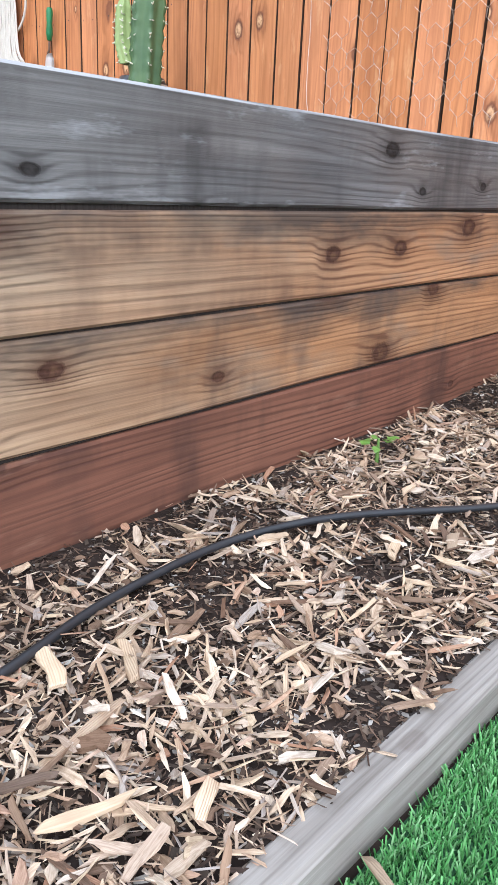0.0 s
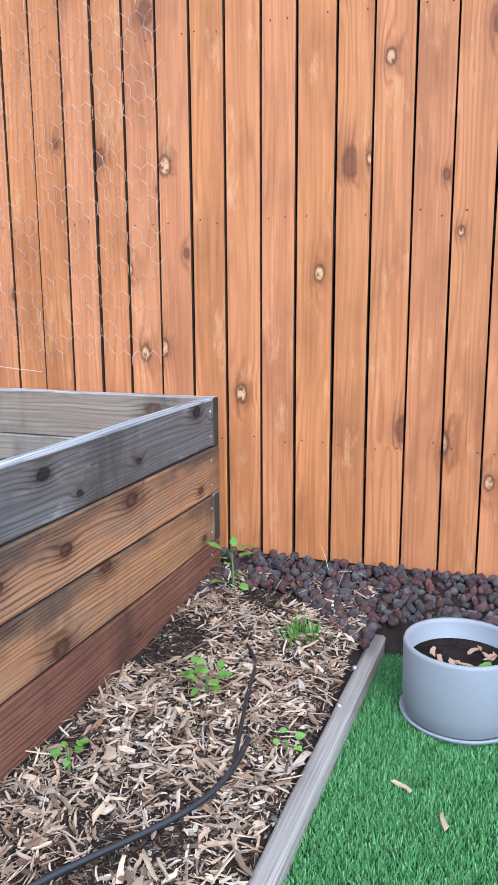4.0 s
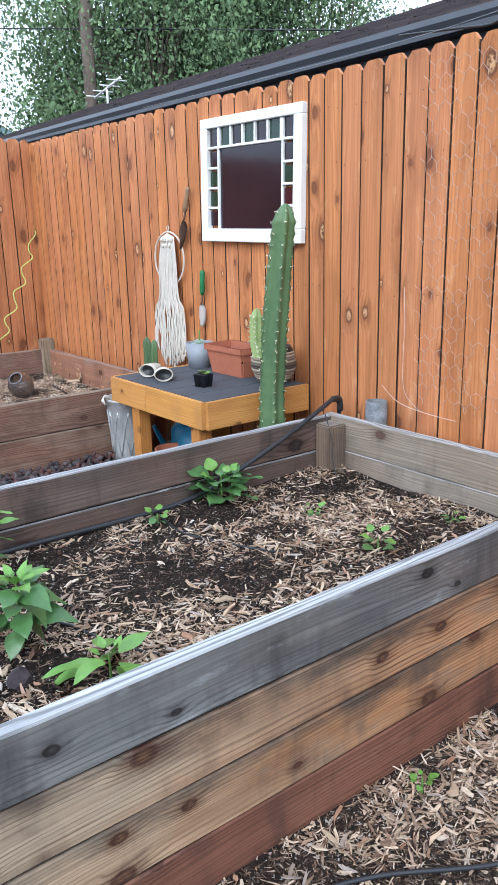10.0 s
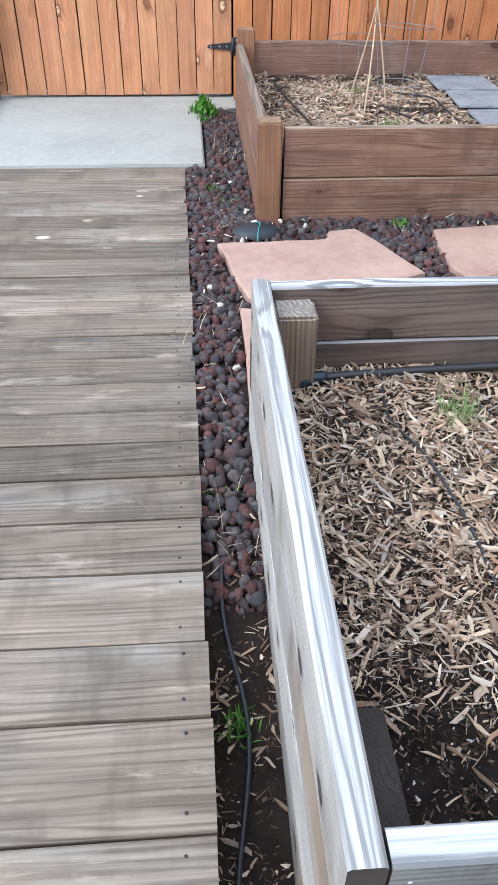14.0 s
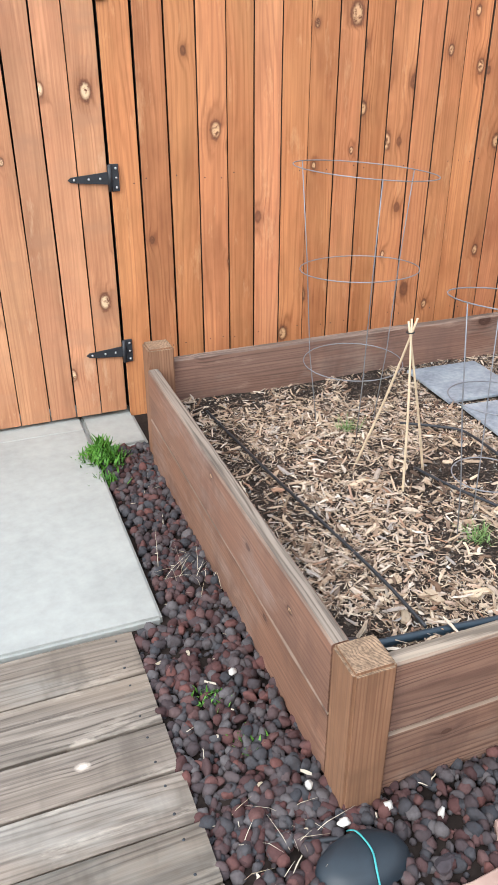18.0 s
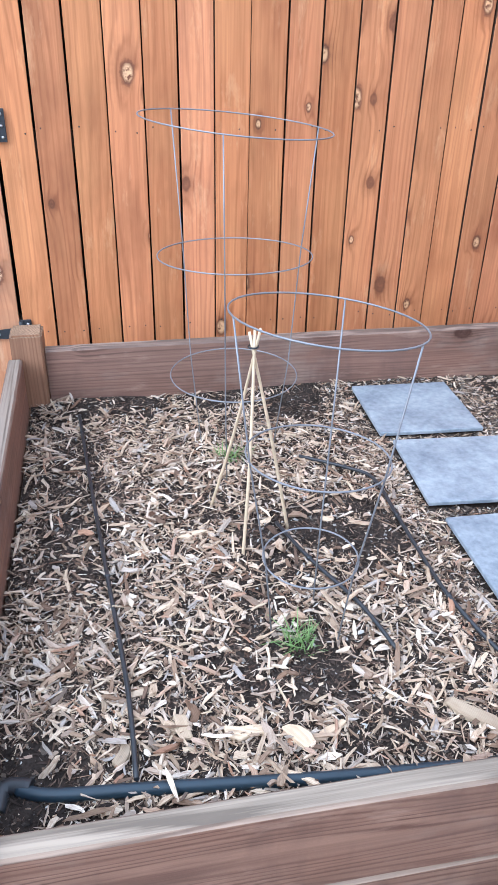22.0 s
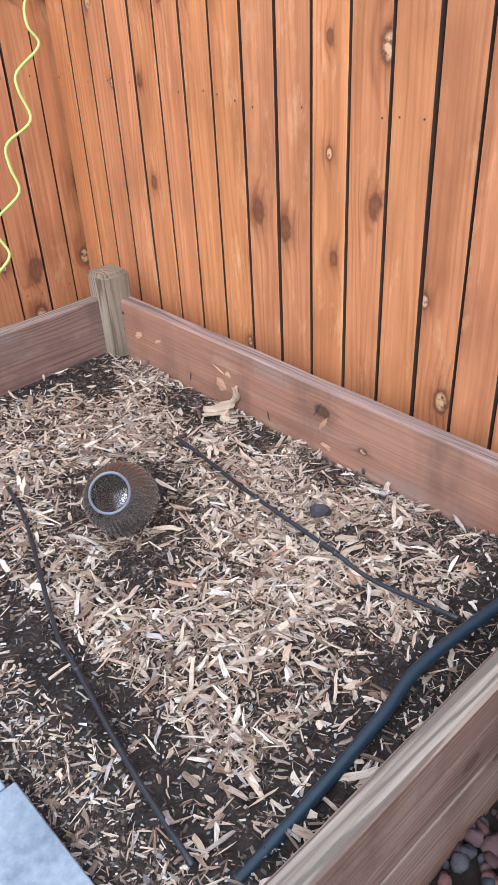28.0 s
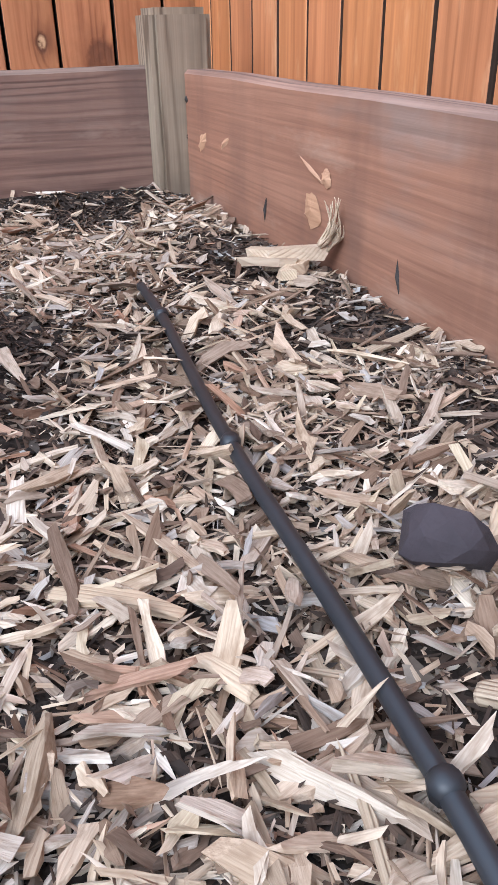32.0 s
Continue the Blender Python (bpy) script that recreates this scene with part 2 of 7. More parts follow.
def plain(name, color, rough=0.5, metal=0.0, mottled=0.25, scale=30.0, relief=0.15, spread=5.0, spec=None, second=None):
    """A plain surface with fine and coarse mottling."""
    n = Nodes(name)
    v = n.coords((1, 1, 1), spread)
    a, b = n.noise(v, scale, 5.0, 0.6), n.noise(v, scale * 0.15, 3.0, 0.5)
    f = n.math("ADD", n.math("MULTIPLY", a, 0.5), n.math("MULTIPLY", b, 0.5))
    low = second or tuple(c * (1 - mottled) for c in color)
    high = color if second else tuple(min(1.0, c * (1 + mottled)) for c in color)
    col = n.mix(n.ramp(f, 0.3, 0.7), rgb(*low), rgb(*high))
    n.bump(a, relief, 0.002)
    return n.done(col, n.math("ADD", rough - 0.06, n.math("MULTIPLY", a, 0.12)), metal, spec)


def islands(name, colors, rough=0.8, relief=0.3, scale=60.0, wear=0.35):
    """For joined pieces: a colour for each island, from a row of colours."""
    n = Nodes(name)
    r = n.node("NewGeometry").outputs["Random Per Island"]
    ramp = n.t.nodes.new("ShaderNodeValToRGB")
    n.link(r, ramp.inputs[0])
    els = ramp.color_ramp.elements
    while len(els) < len(colors):
        els.new(0.5)
    for i, c in enumerate(colors):
        els[i].position, els[i].color = i / (len(colors) - 1), rgb(*c)
    v = n.coords()
    a = n.noise(v, scale, 4.0, 0.6)
    b = n.noise(v, scale * 0.2, 3.0, 0.6)
    col = n.mix(n.math("MULTIPLY", n.ramp(a, 0.35, 0.75), wear), ramp.outputs[0], rgb(*[c * 0.45 for c in colors[0]]))
    col = n.mix(n.math("MULTIPLY", n.ramp(b, 0.4, 0.7), wear * 0.5), col, rgb(*[c * 0.6 for c in colors[0]]))
    n.bump(a, relief, 0.002)
    return n.done(col, rough, spec=0.25)


def splinters(name, colors, streak=0.5):
    """For joined wood chips: a colour for each one, fibres along its length, weathered ends."""
    n = Nodes(name)
    r = n.node("NewGeometry").outputs["Random Per Island"]
    ramp = n.t.nodes.new("ShaderNodeValToRGB")
    n.link(r, ramp.inputs[0])
    els = ramp.color_ramp.elements
    while len(els) < len(colors):
        els.new(0.5)
    for i, c in enumerate(colors):
        els[i].position, els[i].color = i / (len(colors) - 1), rgb(*c)
    own = n.t.nodes.new("ShaderNodeAttribute")
    own.attribute_name = "own"
    fine = n.noise(n.vmath("MULTIPLY", own.outputs["Vector"], (45.0, 900.0, 900.0)), 1.0, 3.0, 0.6)
    blot = n.noise(n.vmath("MULTIPLY", own.outputs["Vector"], (60.0, 160.0, 160.0)), 1.0, 3.0, 0.6)
    low = n.mix(1.0, ramp.outputs[0], rgb(0.42, 0.34, 0.28), "MULTIPLY")
    col = n.mix(n.math("MULTIPLY", n.ramp(fine, 0.62, 0.34), streak), ramp.outputs[0], low)
    col = n.mix(n.math("MULTIPLY", n.ramp(blot, 0.50, 0.72), 0.75), col, low)
    n.bump(fine, 0.5, 0.001)
    return n.done(col, 0.85, spec=0.2)


M_FENCE = wood("stained_cedar", (0.64, 0.266, 0.108), (0.28, 0.093, 0.034), "z", knot=0.95, knot_dark=(0.12, 0.042, 0.020), knot_pale=(0.62, 0.37, 0.19), tint=0.09, rough=0.6, cell=0.15, share=0.42, ring=260.0, band=0.34, size=(0.008, 0.025), thread=0.6, warm=(0.72, 0.31, 0.122), scuff=(0.70, 0.40, 0.20), vivid=1.0, pale_share=0.6, ring_dark=0.6)
M_FENCE_B = wood("faded_red_cedar", (0.62, 0.262, 0.119), (0.28, 0.098, 0.042), "z", knot=0.95, knot_dark=(0.12, 0.045, 0.023), knot_pale=(0.64, 0.39, 0.21), tint=0.17, rough=0.6, cell=0.15, share=0.44, ring=280.0, band=0.36, size=(0.009, 0.027), thread=0.6, vivid=1.01, warm=(0.70, 0.34, 0.150), scuff=(0.66, 0.37, 0.19), pale_share=0.62, ring_dark=0.62)
M_GATE = wood("faded_gate_cedar", (0.66, 0.315, 0.160), (0.32, 0.125, 0.058), "z", knot=0.95, knot_dark=(0.14, 0.052, 0.026), knot_pale=(0.72, 0.50, 0.30), tint=0.13, rough=0.65, cell=0.15, share=0.42, ring=280.0, band=0.34, size=(0.009, 0.025), thread=0.6, vivid=0.99, warm=(0.70, 0.38, 0.19), scuff=(0.66, 0.42, 0.25), drip=(0.40, 0.20, 0.11), pale_share=0.85, ring_dark=0.55)
# bluish-white tops of the grey-bed boards hold the sky's reflection as colour
M_INNER = wood("damp_inner_board", (0.18, 0.142, 0.120), (0.075, 0.053, 0.043), "x", knot=1.0, knot_dark=(0.02, 0.012, 0.010), tint=0.06, rough=0.75, relief=0.5, cell=0.2, share=0.5, ring=420.0, band=0.6, size=(0.010, 0.026), top_tone=(0.56, 0.58, 0.60), warm=(0.20, 0.075, 0.045), drip=(0.04, 0.032, 0.028), black=0.5)
M_GREY = wood("weathered_grey_fir", (0.185, 0.182, 0.184), (0.060, 0.057, 0.057), "x", knot=1.0, knot_dark=(0.010, 0.007, 0.006), ring_dark=0.75, tint=0.05, rough=0.8, relief=0.6, cell=0.14, share=0.72, ring=520.0, band=0.55, size=(0.005, 0.015), warm=(0.22, 0.155, 0.115), top_tone=(0.56, 0.58, 0.60), drip=(0.045, 0.042, 0.042), scuff=(0.42, 0.44, 0.46), aged=((0.25, 0.248, 0.24), -0.8, 0.2))
M_GREY_Y = wood("weathered_grey_fir_end", (0.52, 0.50, 0.47), (0.27, 0.25, 0.225), "y", knot=1.0, knot_dark=(0.02, 0.012, 0.010), tint=0.06, rough=0.8, relief=0.5, cell=0.11, share=0.6, ring=520.0, band=0.5, size=(0.005, 0.014), top_tone=(0.60, 0.61, 0.62), drip=(0.22, 0.195, 0.17))
M_HONEY = wood("honey_fir", (0.47, 0.265, 0.135), (0.15, 0.066, 0.034), "x", knot=1.0, knot_dark=(0.045, 0.016, 0.010), tint=0.06, grey=(0.27, 0.215, 0.165), grey_amount=0.2, relief=0.6, cell=0.14, share=0.55, ring=640.0, band=0.6, size=(0.007, 0.018), ring_dark=0.75, warm=(0.54, 0.240, 0.092), drip=(0.085, 0.055, 0.042), black=0.85, aged=((0.50, 0.40, 0.28), -0.75, 0.15))
M_EAST = wood("weathered_inner_end_board", (0.37, 0.315, 0.25), (0.15, 0.125, 0.102), "y", knot=0.95, knot_dark=(0.08, 0.030, 0.018), tint=0.06, rough=0.8, relief=0.5, cell=0.19, share=0.65, ring=420.0, band=0.5, size=(0.010, 0.03), top_tone=(0.54, 0.55, 0.56), drip=(0.085, 0.07, 0.056), warm=(0.34, 0.21, 0.13))
M_HONEY_Y = wood("honey_fir_end", (0.44, 0.36, 0.28), (0.21, 0.155, 0.11), "y", knot=1.0, knot_dark=(0.03, 0.016, 0.01), tint=0.08, grey=(0.42, 0.40, 0.37), grey_amount=0.5, relief=0.6, band=0.6, drip=(0.15, 0.12, 0.095))
M_REDDISH = wood("reddish_damp_fir", (0.25, 0.105, 0.060), (0.095, 0.037, 0.023), "x", knot=0.8, tint=0.05, relief=0.5, ring=460.0, band=0.85, drip=(0.06, 0.03, 0.022), warm=(0.34, 0.16, 0.09), scuff=(0.32, 0.18, 0.115))
M_STUB = wood("blackened_post", (0.055, 0.044, 0.038), (0.018, 0.015, 0.013), "z", knot=0.0, tint=0.05, rough=0.85, band=0.5)
M_BROWN_X = wood("brown_stained_board_x", (0.258, 0.157, 0.108), (0.11, 0.058, 0.041), "x", knot=0.7, tint=0.07, rough=0.68, relief=0.4, ring=420.0, band=0.85, share=0.35, cell=0.2, grey=(0.33, 0.23, 0.175), grey_amount=0.2, top_tone=(0.365, 0.30, 0.225), warm=(0.29, 0.135, 0.08), drip=(0.10, 0.056, 0.042), scuff=(0.34, 0.22, 0.16))
M_BROWN_E = wood("rubbed_inner_side_board", (0.40, 0.205, 0.128), (0.225, 0.105, 0.066), "y", knot=0.9, knot_pale=(0.55, 0.36, 0.2), tint=0.05, rough=0.68, relief=0.35, ring=420.0, band=0.3, share=0.4, cell=0.2, grey=(0.36, 0.25, 0.2), grey_amount=0.25, top_tone=(0.34, 0.24, 0.20), warm=(0.38, 0.155, 0.085), drip=(0.17, 0.09, 0.062), scuff=(0.42, 0.27, 0.19))
M_BROWN_Y = wood("brown_stained_board_y", (0.275, 0.148, 0.094), (0.115, 0.057, 0.037), "y", knot=0.8, knot_pale=(0.55, 0.36, 0.2), tint=0.07, rough=0.68, relief=0.4, ring=420.0, band=0.38, share=0.4, cell=0.2, grey=(0.36, 0.25, 0.2), grey_amount=0.2, top_tone=(0.25, 0.212, 0.168), warm=(0.30, 0.13, 0.072), drip=(0.12, 0.062, 0.043), scuff=(0.38, 0.23, 0.16))
M_BROWN_IN = wood("brown_stained_inner_board", (0.27, 0.158, 0.112), (0.115, 0.062, 0.046), "x", knot=0.9, tint=0.05, rough=0.68, relief=0.35, ring=420.0, band=0.5, share=0.45, cell=0.22, size=(0.010, 0.026), grey=(0.33, 0.24, 0.19), grey_amount=0.25, top_tone=(0.34, 0.255, 0.20), warm=(0.31, 0.15, 0.095), drip=(0.12, 0.07, 0.055), scuff=(0.36, 0.24, 0.18))
M_POST = wood("brown_stained_post", (0.30, 0.155, 0.085), (0.14, 0.066, 0.036), "z", knot=0.3, tint=0.06, rough=0.65, band=0.5, drip=(0.16, 0.085, 0.048), top_tone=(0.36, 0.24, 0.15))
M_OLDPOST = wood("weathered_post", (0.40, 0.31, 0.21), (0.14, 0.098, 0.062), "z", knot=0.3, tint=0.06, rough=0.7, ring=330.0, band=0.95, drip=(0.15, 0.11, 0.075))
M_DECK = wood("weathered_deck_board", (0.277, 0.231, 0.188), (0.070, 0.055, 0.044), "x", knot=0.6, knot_dark=(0.5, 0.42, 0.34), knot_pale=(0.68, 0.60, 0.50), tint=0.33, grey=(0.31, 0.28, 0.24), grey_amount=0.25, rough=0.78, relief=0.7, spread=21.0, cell=0.32, share=0.5, warm=(0.345, 0.255, 0.18), ring=300.0, band=0.55, size=(0.010, 0.020), scuff=(0.48, 0.41, 0.33), drip=(0.085, 0.068, 0.053))
M_EDGING = wood("weathered_edging", (0.41, 0.385, 0.352), (0.13, 0.112, 0.096), "x", knot=0.2, share=0.3, tint=0.04, rough=0.85, relief=0.6, ring=900.0, band=0.3, drip=(0.26, 0.235, 0.21))
M_BENCH = wood("oiled_pine", (0.62, 0.31, 0.07), (0.42, 0.17, 0.03), "y", knot=0.9, knot_dark=(0.09, 0.04, 0.015), tint=0.06, rough=0.5, ring=600.0, band=0.4, drip=(0.42, 0.21, 0.06))
M_SOIL = plain("dark_potting_soil", (0.017, 0.013, 0.011), 0.95, mottled=0.7, scale=140, relief=1.0, spec=0.06)
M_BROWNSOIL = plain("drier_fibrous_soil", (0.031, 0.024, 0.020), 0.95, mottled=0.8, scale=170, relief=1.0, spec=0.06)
M_EARTH = plain("bare_earth", (0.026, 0.019, 0.016), 0.95, mottled=0.5, scale=60, relief=0.8, spec=0.1)
M_CONCRETE = plain("pale_concrete", (0.345, 0.347, 0.32), 0.85, mottled=0.17, scale=24, relief=0.35)
M_SLATE = plain("blue_grey_stoneware", (0.36, 0.395, 0.42), 0.46, scale=60, relief=0.2, second=(0.12, 0.145, 0.18))
M_FLAG = plain("pink_sandstone", (0.46, 0.312, 0.252), 0.85, scale=24, relief=1.0, second=(0.30, 0.185, 0.148))
M_CHIPS = splinters("wood_chips", [(0.248, 0.153, 0.098), (0.658, 0.522, 0.381), (0.438, 0.314, 0.214), (0.767, 0.649, 0.507), (0.156, 0.090, 0.058), (0.570, 0.440, 0.311), (0.372, 0.336, 0.311), (0.701, 0.572, 0.432), (0.372, 0.209, 0.132), (0.811, 0.715, 0.600), (0.120, 0.077, 0.056), (0.28, 0.19, 0.13), (0.515, 0.407, 0.317), (0.202, 0.131, 0.089), (0.625, 0.506, 0.357)])
M_DARKCHIPS = splinters("damp_bark_shreds", [(0.05, 0.035, 0.028), (0.12, 0.079, 0.056), (0.032, 0.024, 0.020), (0.24, 0.168, 0.12), (0.078, 0.051, 0.038), (0.042, 0.031, 0.026), (0.15, 0.10, 0.072)])
M_WHITE = plain("chipped_white_paint", (0.74, 0.74, 0.72), 0.6, mottled=0.08, scale=45, relief=0.3)
M_DARKPANE = plain("dark_purple_glass", (0.014, 0.007, 0.014), 0.12, mottled=0.3, relief=0.02)
M_GREENPANE = plain("dark_green_glass", (0.010, 0.035, 0.022), 0.12, mottled=0.4, relief=0.05)
M_REDPANE = plain("dark_red_glass", (0.045, 0.008, 0.012), 0.12, mottled=0.4, relief=0.05)
M_SLATETOP = plain("dark_slate_paint", (0.055, 0.062, 0.075), 0.7, mottled=0.3, scale=40, relief=0.3)
M_TERRACOTTA = plain("terracotta", (0.36, 0.12, 0.065), 0.8, mottled=0.15, scale=40, relief=0.2)
M_GREYPOT = plain("matt_grey_glaze", (0.25, 0.27, 0.30), 0.5, mottled=0.07, scale=20, relief=0.05)
M_GALV = plain("galvanised_sheet", (0.50, 0.51, 0.51), 0.42, metal=0.45, mottled=0.25, scale=25)
M_BLUEPLASTIC = plain("teal_blue_plastic", (0.012, 0.12, 0.22), 0.4, mottled=0.12)
M_BLACKPLASTIC = plain("black_plastic", (0.012, 0.013, 0.015), 0.4, mottled=0.2)
M_CORD = plain("white_cotton_cord", (0.56, 0.52, 0.455), 0.9, mottled=0.15, scale=160, relief=0.5)
M_BASKET = islands("black_and_cream_coils", [(0.45, 0.38, 0.29), (0.05, 0.04, 0.035), (0.5, 0.42, 0.33), (0.36, 0.29, 0.22)], 0.8, 0.3)
M_CACTUS = plain("cactus_skin", (0.11, 0.185, 0.075), 0.5, mottled=0.35, scale=14, relief=0.2, second=(0.04, 0.09, 0.042))
M_PALECACTUS = plain("young_cactus_skin", (0.26, 0.34, 0.13), 0.5, mottled=0.2, scale=25)
M_SPINE = plain("cactus_spine", (0.6, 0.57, 0.45), 0.7)
M_LEAF = islands("fresh_leaf", [(0.06, 0.17, 0.02), (0.09, 0.24, 0.03), (0.13, 0.30, 0.045), (0.05, 0.14, 0.03)], 0.45, 0.2, 90.0, 0.2)
M_FEATHER = islands("feathery_leaf", [(0.13, 0.22, 0.07), (0.18, 0.28, 0.09), (0.24, 0.34, 0.13), (0.10, 0.17, 0.06)], 0.55, 0.2, 90.0, 0.2)
M_LEAFDEEP = plain("deep_green_leaf", (0.072, 0.165, 0.050), 0.38, mottled=0.32, scale=60, relief=0.25)
M_LEAFYOUNG = plain("young_green_leaf", (0.13, 0.27, 0.050), 0.42, mottled=0.25, scale=60, relief=0.25)
M_STEM = plain("green_stem", (0.10, 0.20, 0.04), 0.6)
M_BAMBOO = plain("bamboo_cane", (0.54, 0.42, 0.28), 0.55, mottled=0.25, scale=40)
M_VASE = plain("smoky_ribbed_glass", (0.42, 0.385, 0.355), 0.06, mottled=0.2, scale=14, relief=0.05, spec=0.7)
M_VASE.node_tree.nodes["Principled BSDF"].inputs["Transmission Weight"].default_value = 0.93
M_VASERIM = plain("clear_glass_lip", (0.16, 0.17, 0.19), 0.15, mottled=0.2, scale=60, relief=0.1, spec=0.8)
M_VASERIM.node_tree.nodes["Principled BSDF"].inputs["Transmission Weight"].default_value = 0.4
M_VASE.node_tree.nodes["Principled BSDF"].inputs["Coat Weight"].default_value = 1.0
M_VASE.node_tree.nodes["Principled BSDF"].inputs["Coat Roughness"].default_value = 0.06
M_VASE.node_tree.nodes["Principled BSDF"].inputs["IOR"].default_value = 1.45
M_LIMECORD = plain("lime_green_cord", (0.30, 0.52, 0.07), 0.5, mottled=0.3, scale=8, second=(0.62, 0.60, 0.22))
M_RUST = plain("rusty_iron", (0.10, 0.055, 0.035), 0.75, mottled=0.4, scale=60, relief=0.5)
M_HANDLE = plain("worn_wood_handle", (0.24, 0.15, 0.085), 0.65, mottled=0.3, scale=50)
M_GREENHANDLE = plain("green_rubber_handle", (0.012, 0.15, 0.05), 0.5)
M_SHINGLE = islands("asphalt_shingle", [(0.045, 0.038, 0.04), (0.07, 0.056, 0.058), (0.05, 0.044, 0.05), (0.09, 0.068, 0.064)], 0.95, 0.9, 150.0)
M_GUTTER = plain("dark_slate_gutter", (0.055, 0.060, 0.072), 0.35, mottled=0.12, scale=6)
M_GARAGE = plain("dark_grey_siding", (0.06, 0.06, 0.065), 0.8)
M_PALEROOF = plain("pale_worn_shingle", (0.42, 0.40, 0.37), 0.9, mottled=0.2, scale=30)
M_BEIGE = plain("beige_stucco", (0.68, 0.61, 0.50), 0.9, mottled=0.08, scale=6)
M_BLUEWALL = plain("pale_blue_siding", (0.48, 0.57, 0.63), 0.8, mottled=0.08, scale=6)
M_SLATEROOF = plain("grey_roof", (0.13, 0.14, 0.16), 0.9, mottled=0.2, scale=8)
M_TRUNK = plain("bark", (0.15, 0.12, 0.095), 0.95, mottled=0.4, scale=12, relief=0.8)
M_CROWN = islands("tree_leaves", [(0.11, 0.175, 0.085), (0.135, 0.21, 0.10), (0.17, 0.25, 0.12), (0.19, 0.275, 0.13), (0.12, 0.185, 0.10)], 0.85, 0.1, 20.0, 0.15)
M_NEEDLE = islands("conifer_needles", [(0.10, 0.13, 0.105), (0.13, 0.17, 0.135), (0.18, 0.21, 0.165)], 0.7, 0.1, 20.0, 0.15)
M_BULB = Nodes("clear_bulb_glass")
M_BULB.bsdf.inputs["Transmission Weight"].default_value = 1.0
M_BULB.bsdf.inputs["IOR"].default_value = 1.45
M_BULB = M_BULB.done(rgb(0.98, 0.95, 0.92), 0.03)
M_PLUG = plain("warm_filament_card", (0.7, 0.45, 0.32), 0.5)
M_LEATHER = plain("dirty_white_glove", (0.50, 0.47, 0.40), 0.8, mottled=0.3, scale=40)
M_DRYSTRAW = islands("dry_straw", [(0.45, 0.38, 0.28), (0.60, 0.53, 0.42), (0.35, 0.28, 0.19)], 0.8)
M_CRUMBS = islands("soil_crumbs", [(0.05, 0.04, 0.035), (0.015, 0.012, 0.011), (0.11, 0.085, 0.068), (0.03, 0.022, 0.017), (0.09, 0.064, 0.048), (0.035, 0.025, 0.019), (0.20, 0.15, 0.11), (0.05, 0.036, 0.027), (0.34, 0.28, 0.22), (0.06, 0.045, 0.035), (0.02, 0.015, 0.012), (0.62, 0.59, 0.54), (0.03, 0.022, 0.018), (0.018, 0.014, 0.012)], 0.95, 0.4, 150.0)
M_LAVA = islands("lava_rock", [(0.06, 0.033, 0.033), (0.10, 0.044, 0.040), (0.055, 0.052, 0.056), (0.145, 0.060, 0.051), (0.09, 0.081, 0.083), (0.052, 0.037, 0.039), (0.13, 0.117, 0.117), (0.042, 0.044, 0.050), (0.07, 0.068, 0.072)], 0.92, 0.9, 110.0)
M_TURF = islands("turf_blades", [(0.057, 0.21, 0.052), (0.10, 0.32, 0.095), (0.13, 0.375, 0.12), (0.28, 0.50, 0.25), (0.07, 0.24, 0.065), (0.18, 0.41, 0.155)], 0.6, 0.1, 60.0, 0.2)
M_TURFBASE = plain("turf_backing", (0.02, 0.085, 0.03), 0.9, scale=120)
M_TUBE = plain("black_poly_tube", (0.02, 0.022, 0.026), 0.45, mottled=0.2)
M_BLUETUBE = plain("dark_blue_poly_tube", (0.013, 0.028, 0.042), 0.42, mottled=0.2)
M_STEEL = plain("galvanised_wire", (0.22, 0.225, 0.24), 0.5, metal=0.5)
M_NETTING = plain("fine_netting_wire", (0.62, 0.50, 0.43), 0.6, metal=0.1)
M_BLACKIRON = plain("black_painted_iron", (0.022, 0.024, 0.028), 0.5, mottled=0.3)
M_STONE = plain("dark_lava_stone", (0.038, 0.029, 0.033), 0.9, mottled=0.5, scale=70, relief=1.0)
M_ENDGRAIN = plain("dark_end_grain", (0.040, 0.032, 0.028), 0.9, mottled=0.5, scale=60, relief=0.6)
M_WIREROLL = plain("dull_wire_mesh", (0.15, 0.16, 0.17), 0.7, mottled=0.6, scale=160, relief=1.0)
M_VALVE = plain("dark_slate_plastic", (0.014, 0.022, 0.03), 0.5, mottled=0.3)
M_PEBBLE = plain("pale_pebble", (0.55, 0.52, 0.47), 0.8, mottled=0.25)
# near-black, for the added sheets that make fence gaps look shaded
M_GAPDARK = plain("gap_shade_backing", (0.012, 0.010, 0.009), 0.9, mottled=0.3)
M_BARE = wood("freshly_torn_wood", (0.56, 0.33, 0.19), (0.34, 0.17, 0.095), "y", knot=0.0, tint=0.1, relief=0.5, band=0.4)
M_BEDPOST = wood("damp_bed_post", (0.24, 0.175, 0.125), (0.10, 0.07, 0.05), "z", knot=0.3, tint=0.06, rough=0.75, ring=500.0, band=0.6, top_tone=(0.36, 0.32, 0.28), drip=(0.09, 0.066, 0.05))
# edge and rail browns darkened to put the gaps' shade into the wood
M_GAPEDGE = wood("gap_shade_raw_edge", (0.10, 0.055, 0.034), (0.035, 0.02, 0.014), "z", knot=0.0, tint=0.1, rough=0.9)
M_GAPEDGE_Y = wood("gap_shade_raw_rail", (0.085, 0.05, 0.032), (0.03, 0.018, 0.013), "y", knot=0.0, tint=0.1, rough=0.9)
M_NAIL = plain("rusted_nail", (0.05, 0.035, 0.028), 0.7, mottled=0.3)
